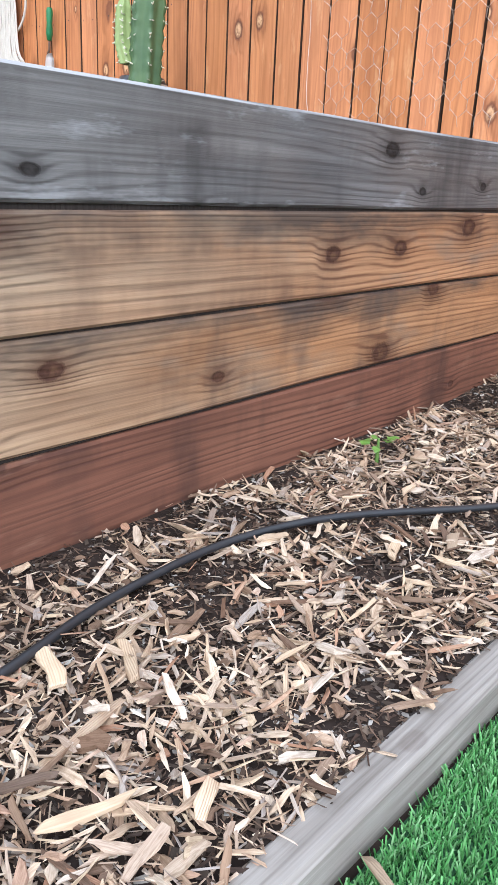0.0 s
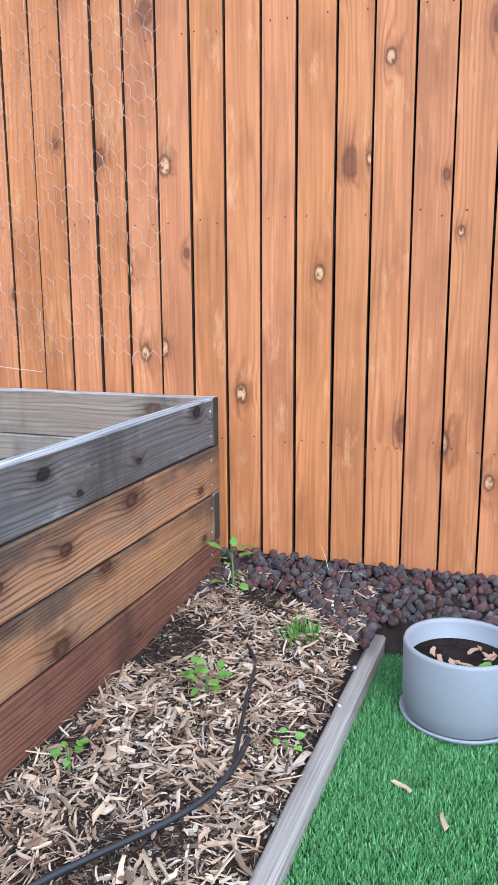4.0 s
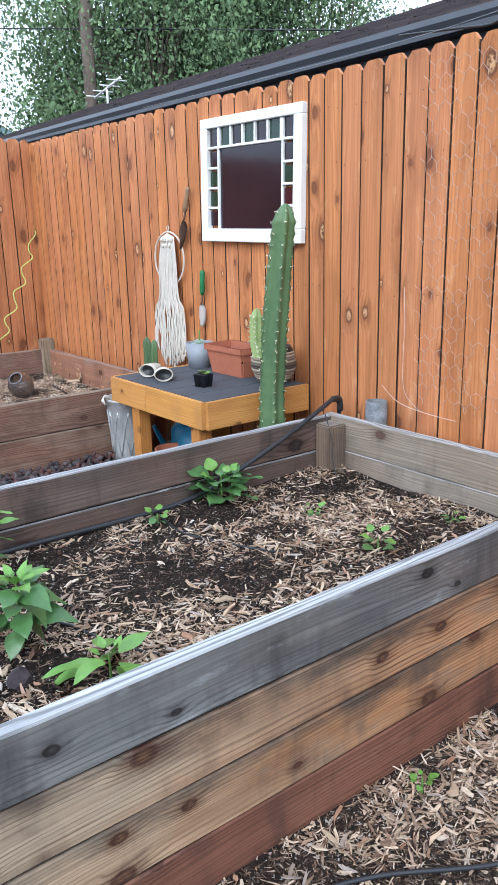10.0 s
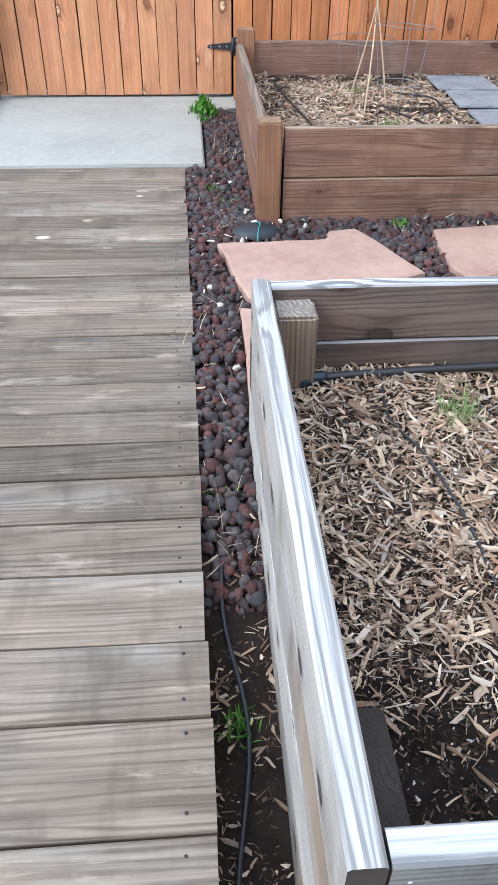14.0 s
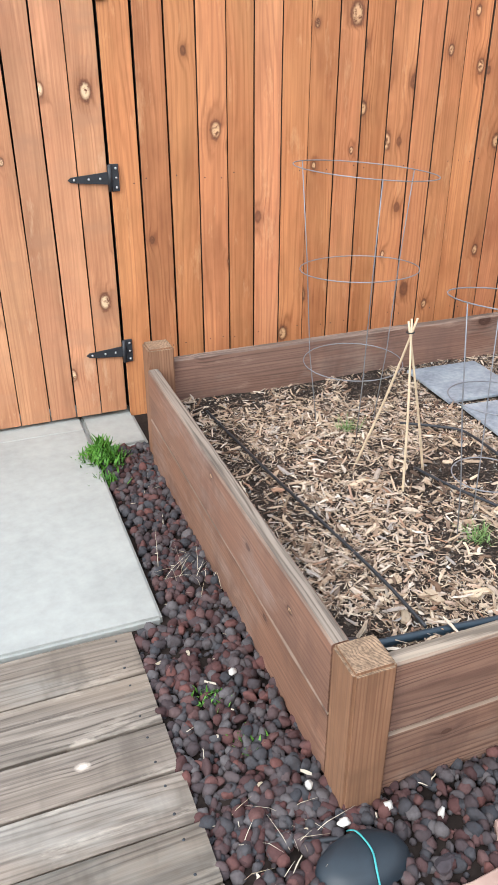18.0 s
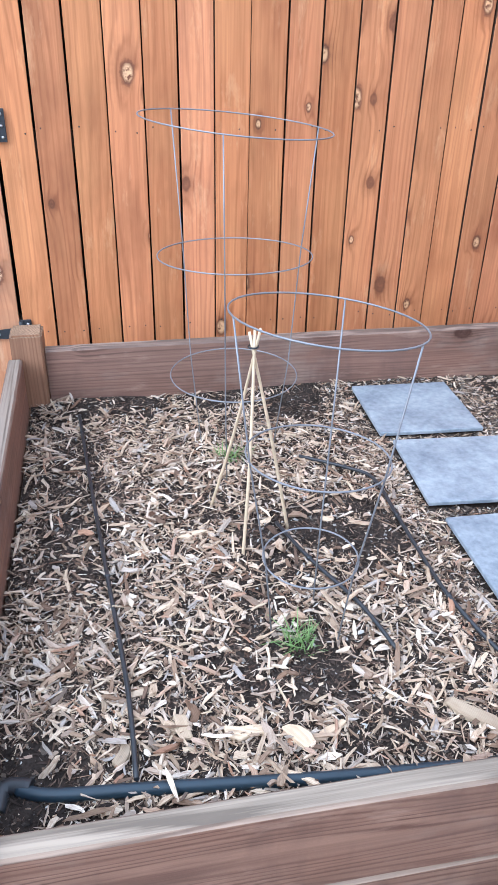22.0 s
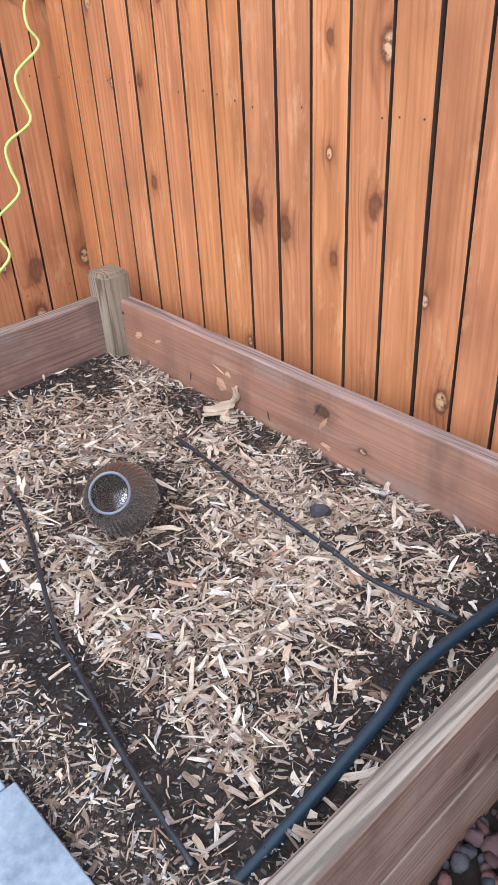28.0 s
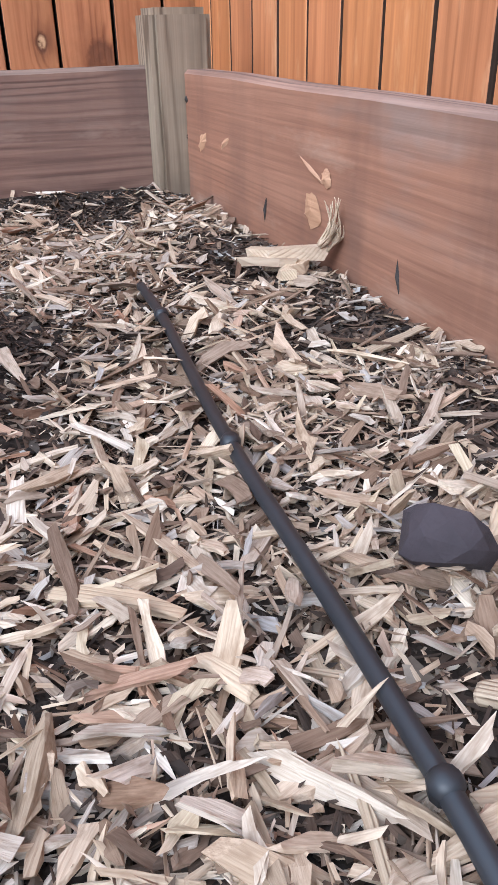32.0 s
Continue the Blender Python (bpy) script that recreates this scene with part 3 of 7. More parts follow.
M_BLUETRIM = plain("blue_grey_trim", (0.24, 0.36, 0.38), 0.7)
M_SCREW = plain("zinc_screw", (0.5, 0.5, 0.5), 0.4, metal=0.8)


# ---- building helpers ----
def grain_ends(ob):
    """Darker end grain on the two sawn ends of a board."""
    me = ob.data
    me.materials.append(M_ENDGRAIN)
    for f in list(me.polygons)[-2:]:
        f.material_index = 1
    return ob


def part(name, bm, material, parent=None, label=""):
    me = bpy.data.meshes.new(name)
    bm.normal_update()
    bm.to_mesh(me)
    bm.free()
    return part_mesh(name, me, material, parent, label)


def part_mesh(name, me, material, parent=None, label=""):
    if material and not me.materials:
        me.materials.append(material)
    ob = new(name, me)
    if parent is not None:
        ob.parent = parent
    if label:
        tagged(ob, label)
    return ob


def thing(name, label, category, at=(0, 0, 0), group="", kind="", turn=0.0):
    ob = new(name)
    ob.matrix_basis = pose(*at, 0, 0, turn)
    ob.empty_display_size = 0.05
    return tagged(ob, label, category, group, kind)


def pydata(name, verts, faces, smooth=False):
    me = bpy.data.meshes.new(name)
    me.from_pydata(verts, [], faces)
    me.update()
    if smooth:
        me.polygons.foreach_set("use_smooth", [True] * len(me.polygons))
    return me


def board_mesh(name, length, width, thick, axis="x", bevel=0.004, steps=5, wobble=0.0012, seed=0):
    """A sawn board with softened edges and a slightly wavy run; its origin in the middle of its lower face."""
    rng = random.Random(seed * 31 + 5)
    w, t, b = width / 2, thick, bevel
    ring = [(-w + b, 0), (w - b, 0), (w, b), (w, t - b), (w - b, t), (-w + b, t), (-w, t - b), (-w, b)]
    verts, faces = [], []
    for k in range(steps + 1):
        u = -length / 2 + length * k / steps
        j1, j2 = rng.uniform(-wobble, wobble), rng.uniform(-wobble, wobble)
        for a, c in ring:
            p = (u, a + j1, c + j2)
            verts.append({"x": p, "y": (-p[1], p[0], p[2]), "z": (p[1], p[2], p[0])}[axis])
    for k in range(steps):
        for i in range(8):
            a, c = k * 8 + i, k * 8 + (i + 1) % 8
            faces.append((a, c, c + 8, a + 8))
    faces.append(tuple(reversed(range(8))))
    faces.append(tuple(range(steps * 8, steps * 8 + 8)))
    me = pydata(name, verts, faces)
    bm = bmesh.new()
    bm.from_mesh(me)
    bmesh.ops.recalc_face_normals(bm, faces=bm.faces[:])
    bm.to_mesh(me)
    bm.free()
    return me


def box(size, at=(0, 0, 0), bevel=0.003, segments=1):
    """A bmesh box with softened edges; at is the middle of its base."""
    bm = bmesh.new()
    bmesh.ops.create_cube(bm, size=1.0, matrix=Matrix.Translation((at[0], at[1], at[2] + size[2] / 2)) @ Matrix.Diagonal((*size, 1)))
    if bevel:
        bmesh.ops.bevel(bm, geom=bm.edges[:], offset=bevel, segments=segments, affect="EDGES")
    return bm


def lathe(profile, sides=28, wobble=0.0, closed=False):
    """A bmesh turned round z from (radius, z) pairs."""
    bm = bmesh.new()
    rings = []
    for r, z in profile:
        rings.append([bm.verts.new((r * math.cos(2 * math.pi * k / sides), r * math.sin(2 * math.pi * k / sides), z)) for k in range(sides)])
    for a, b in zip(rings, rings[1:]):
        for k in range(sides):
            bm.faces.new((a[k], a[(k + 1) % sides], b[(k + 1) % sides], b[k]))
    if profile[0][0] > 1e-4 and closed:
        bm.faces.new(tuple(reversed(rings[0])))
    if profile[-1][0] > 1e-4 and closed:
        bm.faces.new(tuple(rings[-1]))
    bmesh.ops.remove_doubles(bm, verts=bm.verts[:], dist=1e-5)
    bmesh.ops.recalc_face_normals(bm, faces=bm.faces[:])
    for f in bm.faces:
        f.smooth = True
    return bm


def tube(points, radius, sides=8, bm=None, closed=False, taper=None, smooth_steps=0):
    """A bmesh tube along points, or more of it in bm."""
    bm = bm or bmesh.new()
    pts = [Vector(p) for p in points]
    if smooth_steps:
        fine = []
        m = len(pts)
        for i in range(m if closed else m - 1):
            p0, p1 = pts[(i - 1) % m] if closed else pts[max(i - 1, 0)], pts[i]
            p2, p3 = pts[(i + 1) % m], pts[(i + 2) % m] if closed else pts[min(i + 2, m - 1)]
            for k in range(smooth_steps):
                t = k / smooth_steps
                fine.append(0.5 * (2 * p1 + (p2 - p0) * t + (2 * p0 - 5 * p1 + 4 * p2 - p3) * t * t + (3 * p1 - p0 - 3 * p2 + p3) * t ** 3))
        if not closed:
            fine.append(pts[-1])
        pts = fine
    rings, n = [], len(pts)
    side = None
    for i, p in enumerate(pts):
        d = (pts[(i + 1) % n] - pts[i - 1]) if closed else (pts[min(i + 1, n - 1)] - pts[max(i - 1, 0)])
        d.normalize()
        ref = side if side is not None else (Vector((0, 0, 1)) if abs(d.z) < 0.9 else Vector((1, 0, 0)))
        u = d.cross(ref)
        if u.length < 1e-4:
            u = d.cross(Vector((0.3, 0.5, 0.8)))
        u.normalize()
        w = u.cross(d).normalized()
        side = w
        r = radius * (taper[0] + (taper[1] - taper[0]) * i / max(1, n - 1)) if taper else radius
        rings.append([bm.verts.new(p + r * (u * math.cos(2 * math.pi * k / sides) + w * math.sin(2 * math.pi * k / sides))) for k in range(sides)])
    pairs = list(zip(rings, rings[1:])) + ([(rings[-1], rings[0])] if closed else [])
    for a, b in pairs:
        for k in range(sides):
            f = bm.faces.new((a[k], a[(k + 1) % sides], b[(k + 1) % sides], b[k]))
            f.smooth = True
    if not closed:
        bm.faces.new(tuple(reversed(rings[0])))
        bm.faces.new(tuple(rings[-1]))
    return bm


def circle(radius, z, n=28, squash=1.0, tilt=(0.0, 0.0), at=(0, 0)):
    return [(at[0] + radius * math.cos(2 * math.pi * k / n), at[1] + radius * squash * math.sin(2 * math.pi * k / n),
             z + tilt[0] * math.cos(2 * math.pi * k / n) + tilt[1] * math.sin(2 * math.pi * k / n)) for k in range(n)]


def solid(name, bm, material, label, category, at=(0, 0, 0), group="", turn=(0, 0, 0), kind=""):
    """A thing that is one plain piece."""
    ob = tagged(part(name, bm, material), label, category, group, kind)
    ob.matrix_basis = pose(*at, *turn)
    return ob


def ground_z(x, y):
    """The ground: mulch at 0 before the grey bed, rising to the gravel behind it."""
    rise = min(1.0, max(0.0, (y - 0.95) / 1.35))
    z = 0.125 * rise * rise * (3 - 2 * rise)
    if y < 1.1:
        z = max(z, 0.05 * min(1.0, max(0.0, (x - 2.2) / 0.6)))
    if y < 0.53 and 0.2 < x < 2.52:
        z = -0.085
    return z

# ---- the ground ----
def lines(lo, hi, step, far):
    fine = list(np.arange(lo, hi + 1e-6, step))
    return [-far, -30.0, -12.0, -6.0] + fine + [12.0, 30.0, far]


gx, gy = lines(-2.4, 3.6, 0.075, 160.0), lines(-1.8, 6.3, 0.075, 160.0)
gverts = [(x, y, (ground_z(x, y) + 0.012 * noise.noise((x * 3.1, y * 3.1, 0))) if -3 < x < 4 and -2 < y < 7 else 0.08) for y in gy for x in gx]
gfaces = [(j * len(gx) + i, j * len(gx) + i + 1, (j + 1) * len(gx) + i + 1, (j + 1) * len(gx) + i) for j in range(len(gy) - 1) for i in range(len(gx) - 1)]
tagged(part_mesh("ground", pydata("ground", gverts, gfaces, True), M_EARTH), "bare brown earth under mulch and gravel", "ground", kind="structure")


def scatter_mesh(name, verts, faces, centres, turns, scales, smooth=False, fibres=False):
    """One mesh of many copies of small shapes: verts (k, n, 3) picked by turns' rows."""
    count, n = len(centres), verts.shape[1]
    v = verts * scales[:, None, :]
    v = np.einsum("kij,knj->kni", turns, v) + centres[:, None, :]
    f = (faces[None] + (np.arange(count) * n)[:, None, None]).reshape(-1, faces.shape[1])
    me = bpy.data.meshes.new(name)
    me.vertices.add(count * n)
    me.vertices.foreach_set("co", v.astype(np.float32).ravel())
    k = faces.shape[1]
    me.loops.add(len(f) * k)
    me.loops.foreach_set("vertex_index", f.astype(np.int32).ravel())
    me.polygons.add(len(f))
    me.polygons.foreach_set("loop_start", np.arange(0, len(f) * k, k, dtype=np.int32))
    me.polygons.foreach_set("use_smooth", np.full(len(f), smooth, dtype=bool))
    me.update(calc_edges=True)
    if fibres:  # each piece's own lengthwise coordinates
        own = verts * scales[:, None, :] + np.modf(np.arange(count) * 0.61803)[0][:, None, None] * (3.1, 1.7, 2.3)
        me.attributes.new("own", "FLOAT_VECTOR", "POINT").data.foreach_set("vector", own.astype(np.float32).ravel())
    me.validate()
    return me


def turns_of(yaw, pitch, roll):
    cy, sy, cp, sp, cr, sr = np.cos(yaw), np.sin(yaw), np.cos(pitch), np.sin(pitch), np.cos(roll), np.sin(roll)
    z, o = np.zeros_like(yaw), np.ones_like(yaw)
    rz = np.stack([np.stack([cy, -sy, z], -1), np.stack([sy, cy, z], -1), np.stack([z, z, o], -1)], -2)
    ry = np.stack([np.stack([cp, z, sp], -1), np.stack([z, o, z], -1), np.stack([-sp, z, cp], -1)], -2)
    rx = np.stack([np.stack([o, z, z], -1), np.stack([z, cr, -sr], -1), np.stack([z, sr, cr], -1)], -2)
    return rz @ ry @ rx


CHIP_FACES = np.array([(r * 4 + i, r * 4 + (i + 1) % 4, (r + 1) * 4 + (i + 1) % 4, (r + 1) * 4 + i) for r in range(3) for i in range(4)] + [(3, 2, 1, 0), (12, 13, 14, 15)])


def chip_shapes(count, rng, blunt=0.2):
    """Splinters of wood: four uneven rings of four corners, bent a little, of unit length."""
    v = np.zeros((count, 16, 3))
    corners = np.array([(-0.5, -0.5), (0.5, -0.5), (0.5, 0.5), (-0.5, 0.5)])
    arch = rng.normal(0, 0.42, (count, 2))
    lean = rng.uniform(-0.22, 0.22, (count, 1))
    for r, u in enumerate((-0.5, -0.2, 0.18, 0.5)):
        tip = r in (0, 3)
        size = rng.uniform(blunt, 1.0, (count, 1, 2)) if tip else rng.uniform(0.75, 1.15, (count, 1, 2))
        ring = corners[None] * size + rng.uniform(-0.14, 0.14, (count, 4, 2))
        v[:, r * 4:r * 4 + 4, 0] = u + rng.uniform(-0.10, 0.10, (count, 4)) * tip + lean * ring[:, :, 0] * tip
        v[:, r * 4:r * 4 + 4, 1] = ring[:, :, 0] + arch[:, :1] * (0.7 - 2.8 * u * u) * 0.8 + rng.uniform(-0.25, 0.25, (count, 1))
        v[:, r * 4:r * 4 + 4, 2] = ring[:, :, 1] + arch[:, 1:] * (0.7 - 2.8 * u * u) * 0.7
    return v


SHRED_FACES = np.array([(0, 1, 2), (0, 3, 1), (0, 2, 3), (1, 3, 2)])


def shred_shapes(count, rng):
    """Thin shreds and crumbs: a crooked wedge of four corners, of unit length."""
    v = np.zeros((count, 4, 3))
    corners = np.array([(-0.5, -0.55, 0.1), (-0.5, 0.5, 0.0), (0.5, -0.38, -0.4), (0.5, 0.38, 0.5)])
    v[:] = corners[None] + rng.uniform(-0.2, 0.2, (count, 4, 3))
    return v


def smooth_noise(x, y, scale, seed):
    return np.array([noise.noise((a * scale + seed, b * scale - seed, seed * 0.37)) for a, b in zip(x, y)])


def scatter_chips(name, material, count, rect, height, seed, length=(0.012, 0.05), width=(0.003, 0.011), bare=0.1, keep=None, lift=0.004, patch=3.2, tilt=0.3, patch_seed=None):
    """Chips over a rectangle, thin or missing in bare patches."""
    rng = np.random.default_rng(seed)
    x, y = rng.uniform(rect[0], rect[1], count * 2), rng.uniform(rect[2], rect[3], count * 2)
    ps = seed if patch_seed is None else patch_seed
    dense = smooth_noise(x, y, patch, ps) + 0.6 * smooth_noise(x, y, patch * 2.9, ps + 3) + rng.uniform(-0.28, 0.28, count * 2)
    ok = dense > bare - 0.33
    if keep is not None:
        ok &= keep(x, y)
    x, y = x[ok][:count], y[ok][:count]
    n = len(x)
    z = np.array([height(a, b) for a, b in zip(x, y)]) + rng.uniform(-0.002, lift, n)
    longs = rng.uniform(0, 1, n) ** 2.2 * (length[1] - length[0]) + length[0]
    wides = np.minimum(rng.uniform(0, 1, n) ** 1.8 * (width[1] - width[0]) + width[0], longs * 0.7)
    scales = np.stack([longs, wides, wides * rng.uniform(0.16, 0.5, n)], -1)
    turns = turns_of(rng.uniform(0, 6.283, n), rng.normal(0, tilt, n), rng.normal(0, 0.4, n))
    thin = length[1] < 0.034
    me = scatter_mesh(name, shred_shapes(n, rng) if thin else chip_shapes(n, rng), SHRED_FACES if thin else CHIP_FACES, np.stack([x, y, z], -1), turns, scales, fibres=True)
    return part_mesh(name, me, material)


def rock_shapes(kinds, rng):
    bm = bmesh.new()
    bmesh.ops.create_icosphere(bm, subdivisions=2, radius=0.5)
    bm.verts.ensure_lookup_table()
    base = np.array([v.co[:] for v in bm.verts])
    faces = np.array([[v.index for v in f.verts] for f in bm.faces])
    bm.free()
    out = []
    for k in range(kinds):
        v = base.copy()
        for _ in range(5):  # chipped flats
            d = rng.normal(0, 1, 3)
            d /= np.linalg.norm(d)
            cut = rng.uniform(0.28, 0.42)
            over = np.maximum(0, v @ d - cut)
            v -= over[:, None] * d
        v += np.array([[noise.noise((*(p * 4.0 + k * 5.1)[:2], (p * 4.0)[2] + j * 9)) for j in range(3)] for p in v]) * 0.10
        out.append(v * rng.uniform(0.75, 1.2, 3))
    return np.array(out), faces


# ---- lava gravel ----
def on_gravel(x, y):
    strip = (x > 0.166 + 0.010 * (4.2 - y)) & (x < 0.325) & (y > 1.75) & (y < 4.24)
    behind = (x > 0.190) & (x < 2.86) & (y > 2.30) & (y < 3.66)
    beside = (x > 0.272) & (x < 0.455) & (y >= 3.6) & (y < 5.28)
    verge = (x > 0.172) & (x < 0.29) & (y >= 3.6) & (y < 4.28)
    corner = (x > np.where(y < 0.56, 2.54, 2.52 + 0.12 * np.sin(y * 9))) & (x < 2.86) & (y < 1.12)
    return strip | behind | beside | verge | corner


rng0 = np.random.default_rng(3)
ROCKS, ROCK_FACES = rock_shapes(9, rng0)


FLAGS = (
    ([(0.277, 3.40), (0.45, 3.405), (0.675, 3.42), (0.71, 3.50), (0.81, 3.517), (0.98, 3.126), (0.83, 3.055), (0.57, 3.0), (0.374, 2.95), (0.345, 3.04)], 0.155, "large pink sandstone slab set in lava gravel"),
    ([(0.33, 2.91), (0.49, 2.892), (0.63, 2.92), (0.71, 2.86), (0.68, 2.745), (0.69, 2.65), (0.66, 2.60), (0.45, 2.32), (0.322, 2.31)], 0.150, "tall pink sandstone slab beside the grey bed"),
    ([(1.105, 3.495), (1.51, 3.54), (1.62, 3.3), (1.38, 3.12), (1.235, 3.095), (1.12, 3.055), (1.087, 3.155), (1.088, 3.285)], 0.155, "wide red sandstone slab set in lava gravel"),
    ([(0.915, 3.016), (1.158, 3.01), (1.30, 2.95), (1.22, 2.79), (1.03, 2.765), (0.914, 2.78)], 0.15, "small pink sandstone slab"),
    ([(0.79, 2.768), (1.0, 2.72), (1.2, 2.70), (1.15, 2.45), (0.80, 2.42), (0.755, 2.6)], 0.15, "broken pink sandstone slab close to the grey bed"),
)


def inside(outline, x, y, grow=1.04):
    """Which points lie in an outline that is grown a little."""
    cx_, cy_ = sum(q[0] for q in outline) / len(outline), sum(q[1] for q in outline) / len(outline)
    pts = [(cx_ + (q[0] - cx_) * grow, cy_ + (q[1] - cy_) * grow) for q in outline]
    hit = np.zeros(len(x), dtype=bool)
    for (x0, y0), (x1, y1) in zip(pts, pts[1:] + pts[:1]):
        if y0 != y1:
            hit ^= ((y0 > y) != (y1 > y)) & (x < (x1 - x0) * (y - y0) / (y1 - y0) + x0)
    return hit


def lay_rocks(name, count, rect, seed, size=(0.014, 0.043)):
    rng = np.random.default_rng(seed)
    x, y = rng.uniform(rect[0], rect[1], count), rng.uniform(rect[2], rect[3], count)
    ok = on_gravel(x, y)
    for outline, _, _ in FLAGS:
        ok &= ~inside(outline, x, y)
    x, y = x[ok], y[ok]
    n = len(x)
    s = rng.uniform(0, 1, n) ** 1.4 * (size[1] - size[0]) + size[0]
    z = np.array([ground_z(a, b) for a, b in zip(x, y)]) + s * rng.uniform(0.1, 0.45, n)
    turns = turns_of(*rng.uniform(0, 6.283, (3, n)))
    me = scatter_mesh(name, ROCKS[rng.integers(0, len(ROCKS), n)], ROCK_FACES, np.stack([x, y, z], -1), turns, np.stack([s, s * 0.9, s * 0.8], -1), True)
    return tagged(part_mesh(name, me, M_LAVA), "dark red and grey lava rock gravel", "gravel", kind="stuff")


lay_rocks("lava_gravel", 10500, (0.16, 1.3, 1.7, 3.7), 5)
lay_rocks("lava_gravel", 6000, (1.3, 2.9, 2.3, 3.7), 9)
lay_rocks("lava_gravel", 3900, (0.16, 0.5, 3.6, 5.5), 6)
lay_rocks("lava_gravel", 3600, (2.3, 2.88, -0.6, 1.14), 8, (0.012, 0.036))

# ---- artificial turf and its edging ----
tv = [(0.16, -1.72, -0.044), (2.53, -1.72, -0.044), (2.53, 0.556, -0.044), (0.16, 0.556, -0.044)]
turf = tagged(part_mesh("artificial_turf", pydata("artificial_turf", tv, [(0, 1, 2, 3)]), M_TURFBASE), "green artificial turf lawn", "lawn", kind="structure")
rng1 = np.random.default_rng(12)
nb = 130000
bx, by = rng1.uniform(0.75, 2.53, nb), 0.553 - np.abs(rng1.normal(0, 0.42, nb))
blade = np.array([(-0.5, 0, 0), (0.5, 0, 0), (0.3, 0.32, 1.0), (-0.3, 0.32, 1.0)])
BLADE_FACES = np.array([(0, 1, 2, 3), (3, 2, 4, 5)])
bt = turns_of(rng1.uniform(0, 6.283, nb), rng1.normal(0, 0.25, nb), rng1.normal(0, 0.3, nb))
bh = rng1.uniform(0.008, 0.017, nb)
me = scatter_mesh("turf_blades", np.repeat(blade[None], nb, 0), np.array([(0, 1, 2, 3)]), np.stack([bx, by, np.full(nb, -0.044)], -1), bt, np.stack([np.full(nb, 0.0021), bh * 1.1, bh], -1))
tagged(part_mesh("turf_blades", me, M_TURF), "short bright green artificial grass blades", "grass", kind="stuff")
edging = thing("edging_board", "weathered grey timber edging between mulch and turf", "edging", (1.62, 0.573, -0.09))
part_mesh("board", board_mesh("edging", 1.9, 0.037, 0.092, "x", 0.005, 16, 0.0012, 3), M_EDGING, edging).matrix_basis = pose(0, 0, 0, 0, 0, -0.95)
part("bolt", lathe([(0.0, 0.004), (0.006, 0.003), (0.007, 0.0), (0.007, -0.004)], 10), M_SCREW, edging).matrix_basis = pose(0.55, 0.0, 0.094)
part("bolt", lathe([(0.0, 0.004), (0.006, 0.003), (0.007, 0.0), (0.007, -0.004)], 10), M_SCREW, edging).matrix_basis = pose(0.72, 0.004, 0.094)

# ---- concrete landing ----
pad = thing("landing_slab", "pale grey cast concrete landing before the gate", "pavement", (-0.33, 4.875, 0.0), kind="structure")
part("slab", box((1.17, 1.15, 0.155), bevel=0.008, segments=2), M_CONCRETE, pad)
part("sill", box((1.168, 0.30, 0.151), (0.0, 0.727, 0.0), 0.006), M_CONCRETE, pad)
part("kerb", box((0.21, 0.46, 0.146), (0.692, 0.640, 0.0), 0.012, 2), M_CONCRETE, pad, "stained end of the concrete under the gate")
part("threshold", box((1.34, 0.12, 0.12), (0.12, 0.636, 0.0), 0.006), M_CONCRETE, pad)

# ---- boardwalk ----
deck = thing("boardwalk", "weathered grey-brown timber boardwalk", "boardwalk", (0, 0, 0), kind="structure")
DECK_LINES = (4.29, 4.13, 3.97, 3.84, 3.71, 3.575, 3.44, 3.30, 3.165, 3.035, 2.90, 2.76, 2.63, 2.50, 2.365, 2.235, 2.105, 1.963, 1.813, 1.64, 1.486, 1.294, 1.144, 1.0, 0.86, 0.72, 0.58, 0.44, 0.3)
for k, (a, b) in enumerate(zip(DECK_LINES, DECK_LINES[1:])):
    w = a - b - 0.006
    ob = part_mesh("board", board_mesh("deck_board", 1.46, w, 0.036, "x", 0.004, 8, 0.0012, k), M_DECK, deck)
    grain_ends(ob)
    end = 0.166 + 0.010 * (4.2 - b) + RNG.uniform(-0.004, 0.004)
    ob.matrix_basis = pose(end - 0.73, (a + b) / 2, 0.114 + RNG.uniform(-0.002, 0.003), 0, 0, RNG.uniform(-0.15, 0.15))
    for s in (0.028, w - 0.028):
        sc = part("screw", lathe([(0, 0.0012), (0.003, 0.001), (0.0038, -0.002)], 8), M_BLACKIRON, ob)
        sc.matrix_basis = pose(0.73 - 0.045, -w / 2 + s, 0.0362)
part("joist", box((0.038, 4.0, 0.11), (0.125, 2.29, 0.0), 0.003), M_REDDISH, deck, "dark damp joist")
part("joist", box((0.038, 4.0, 0.11), (-1.2, 2.29, 0.0), 0.003), M_REDDISH, deck)

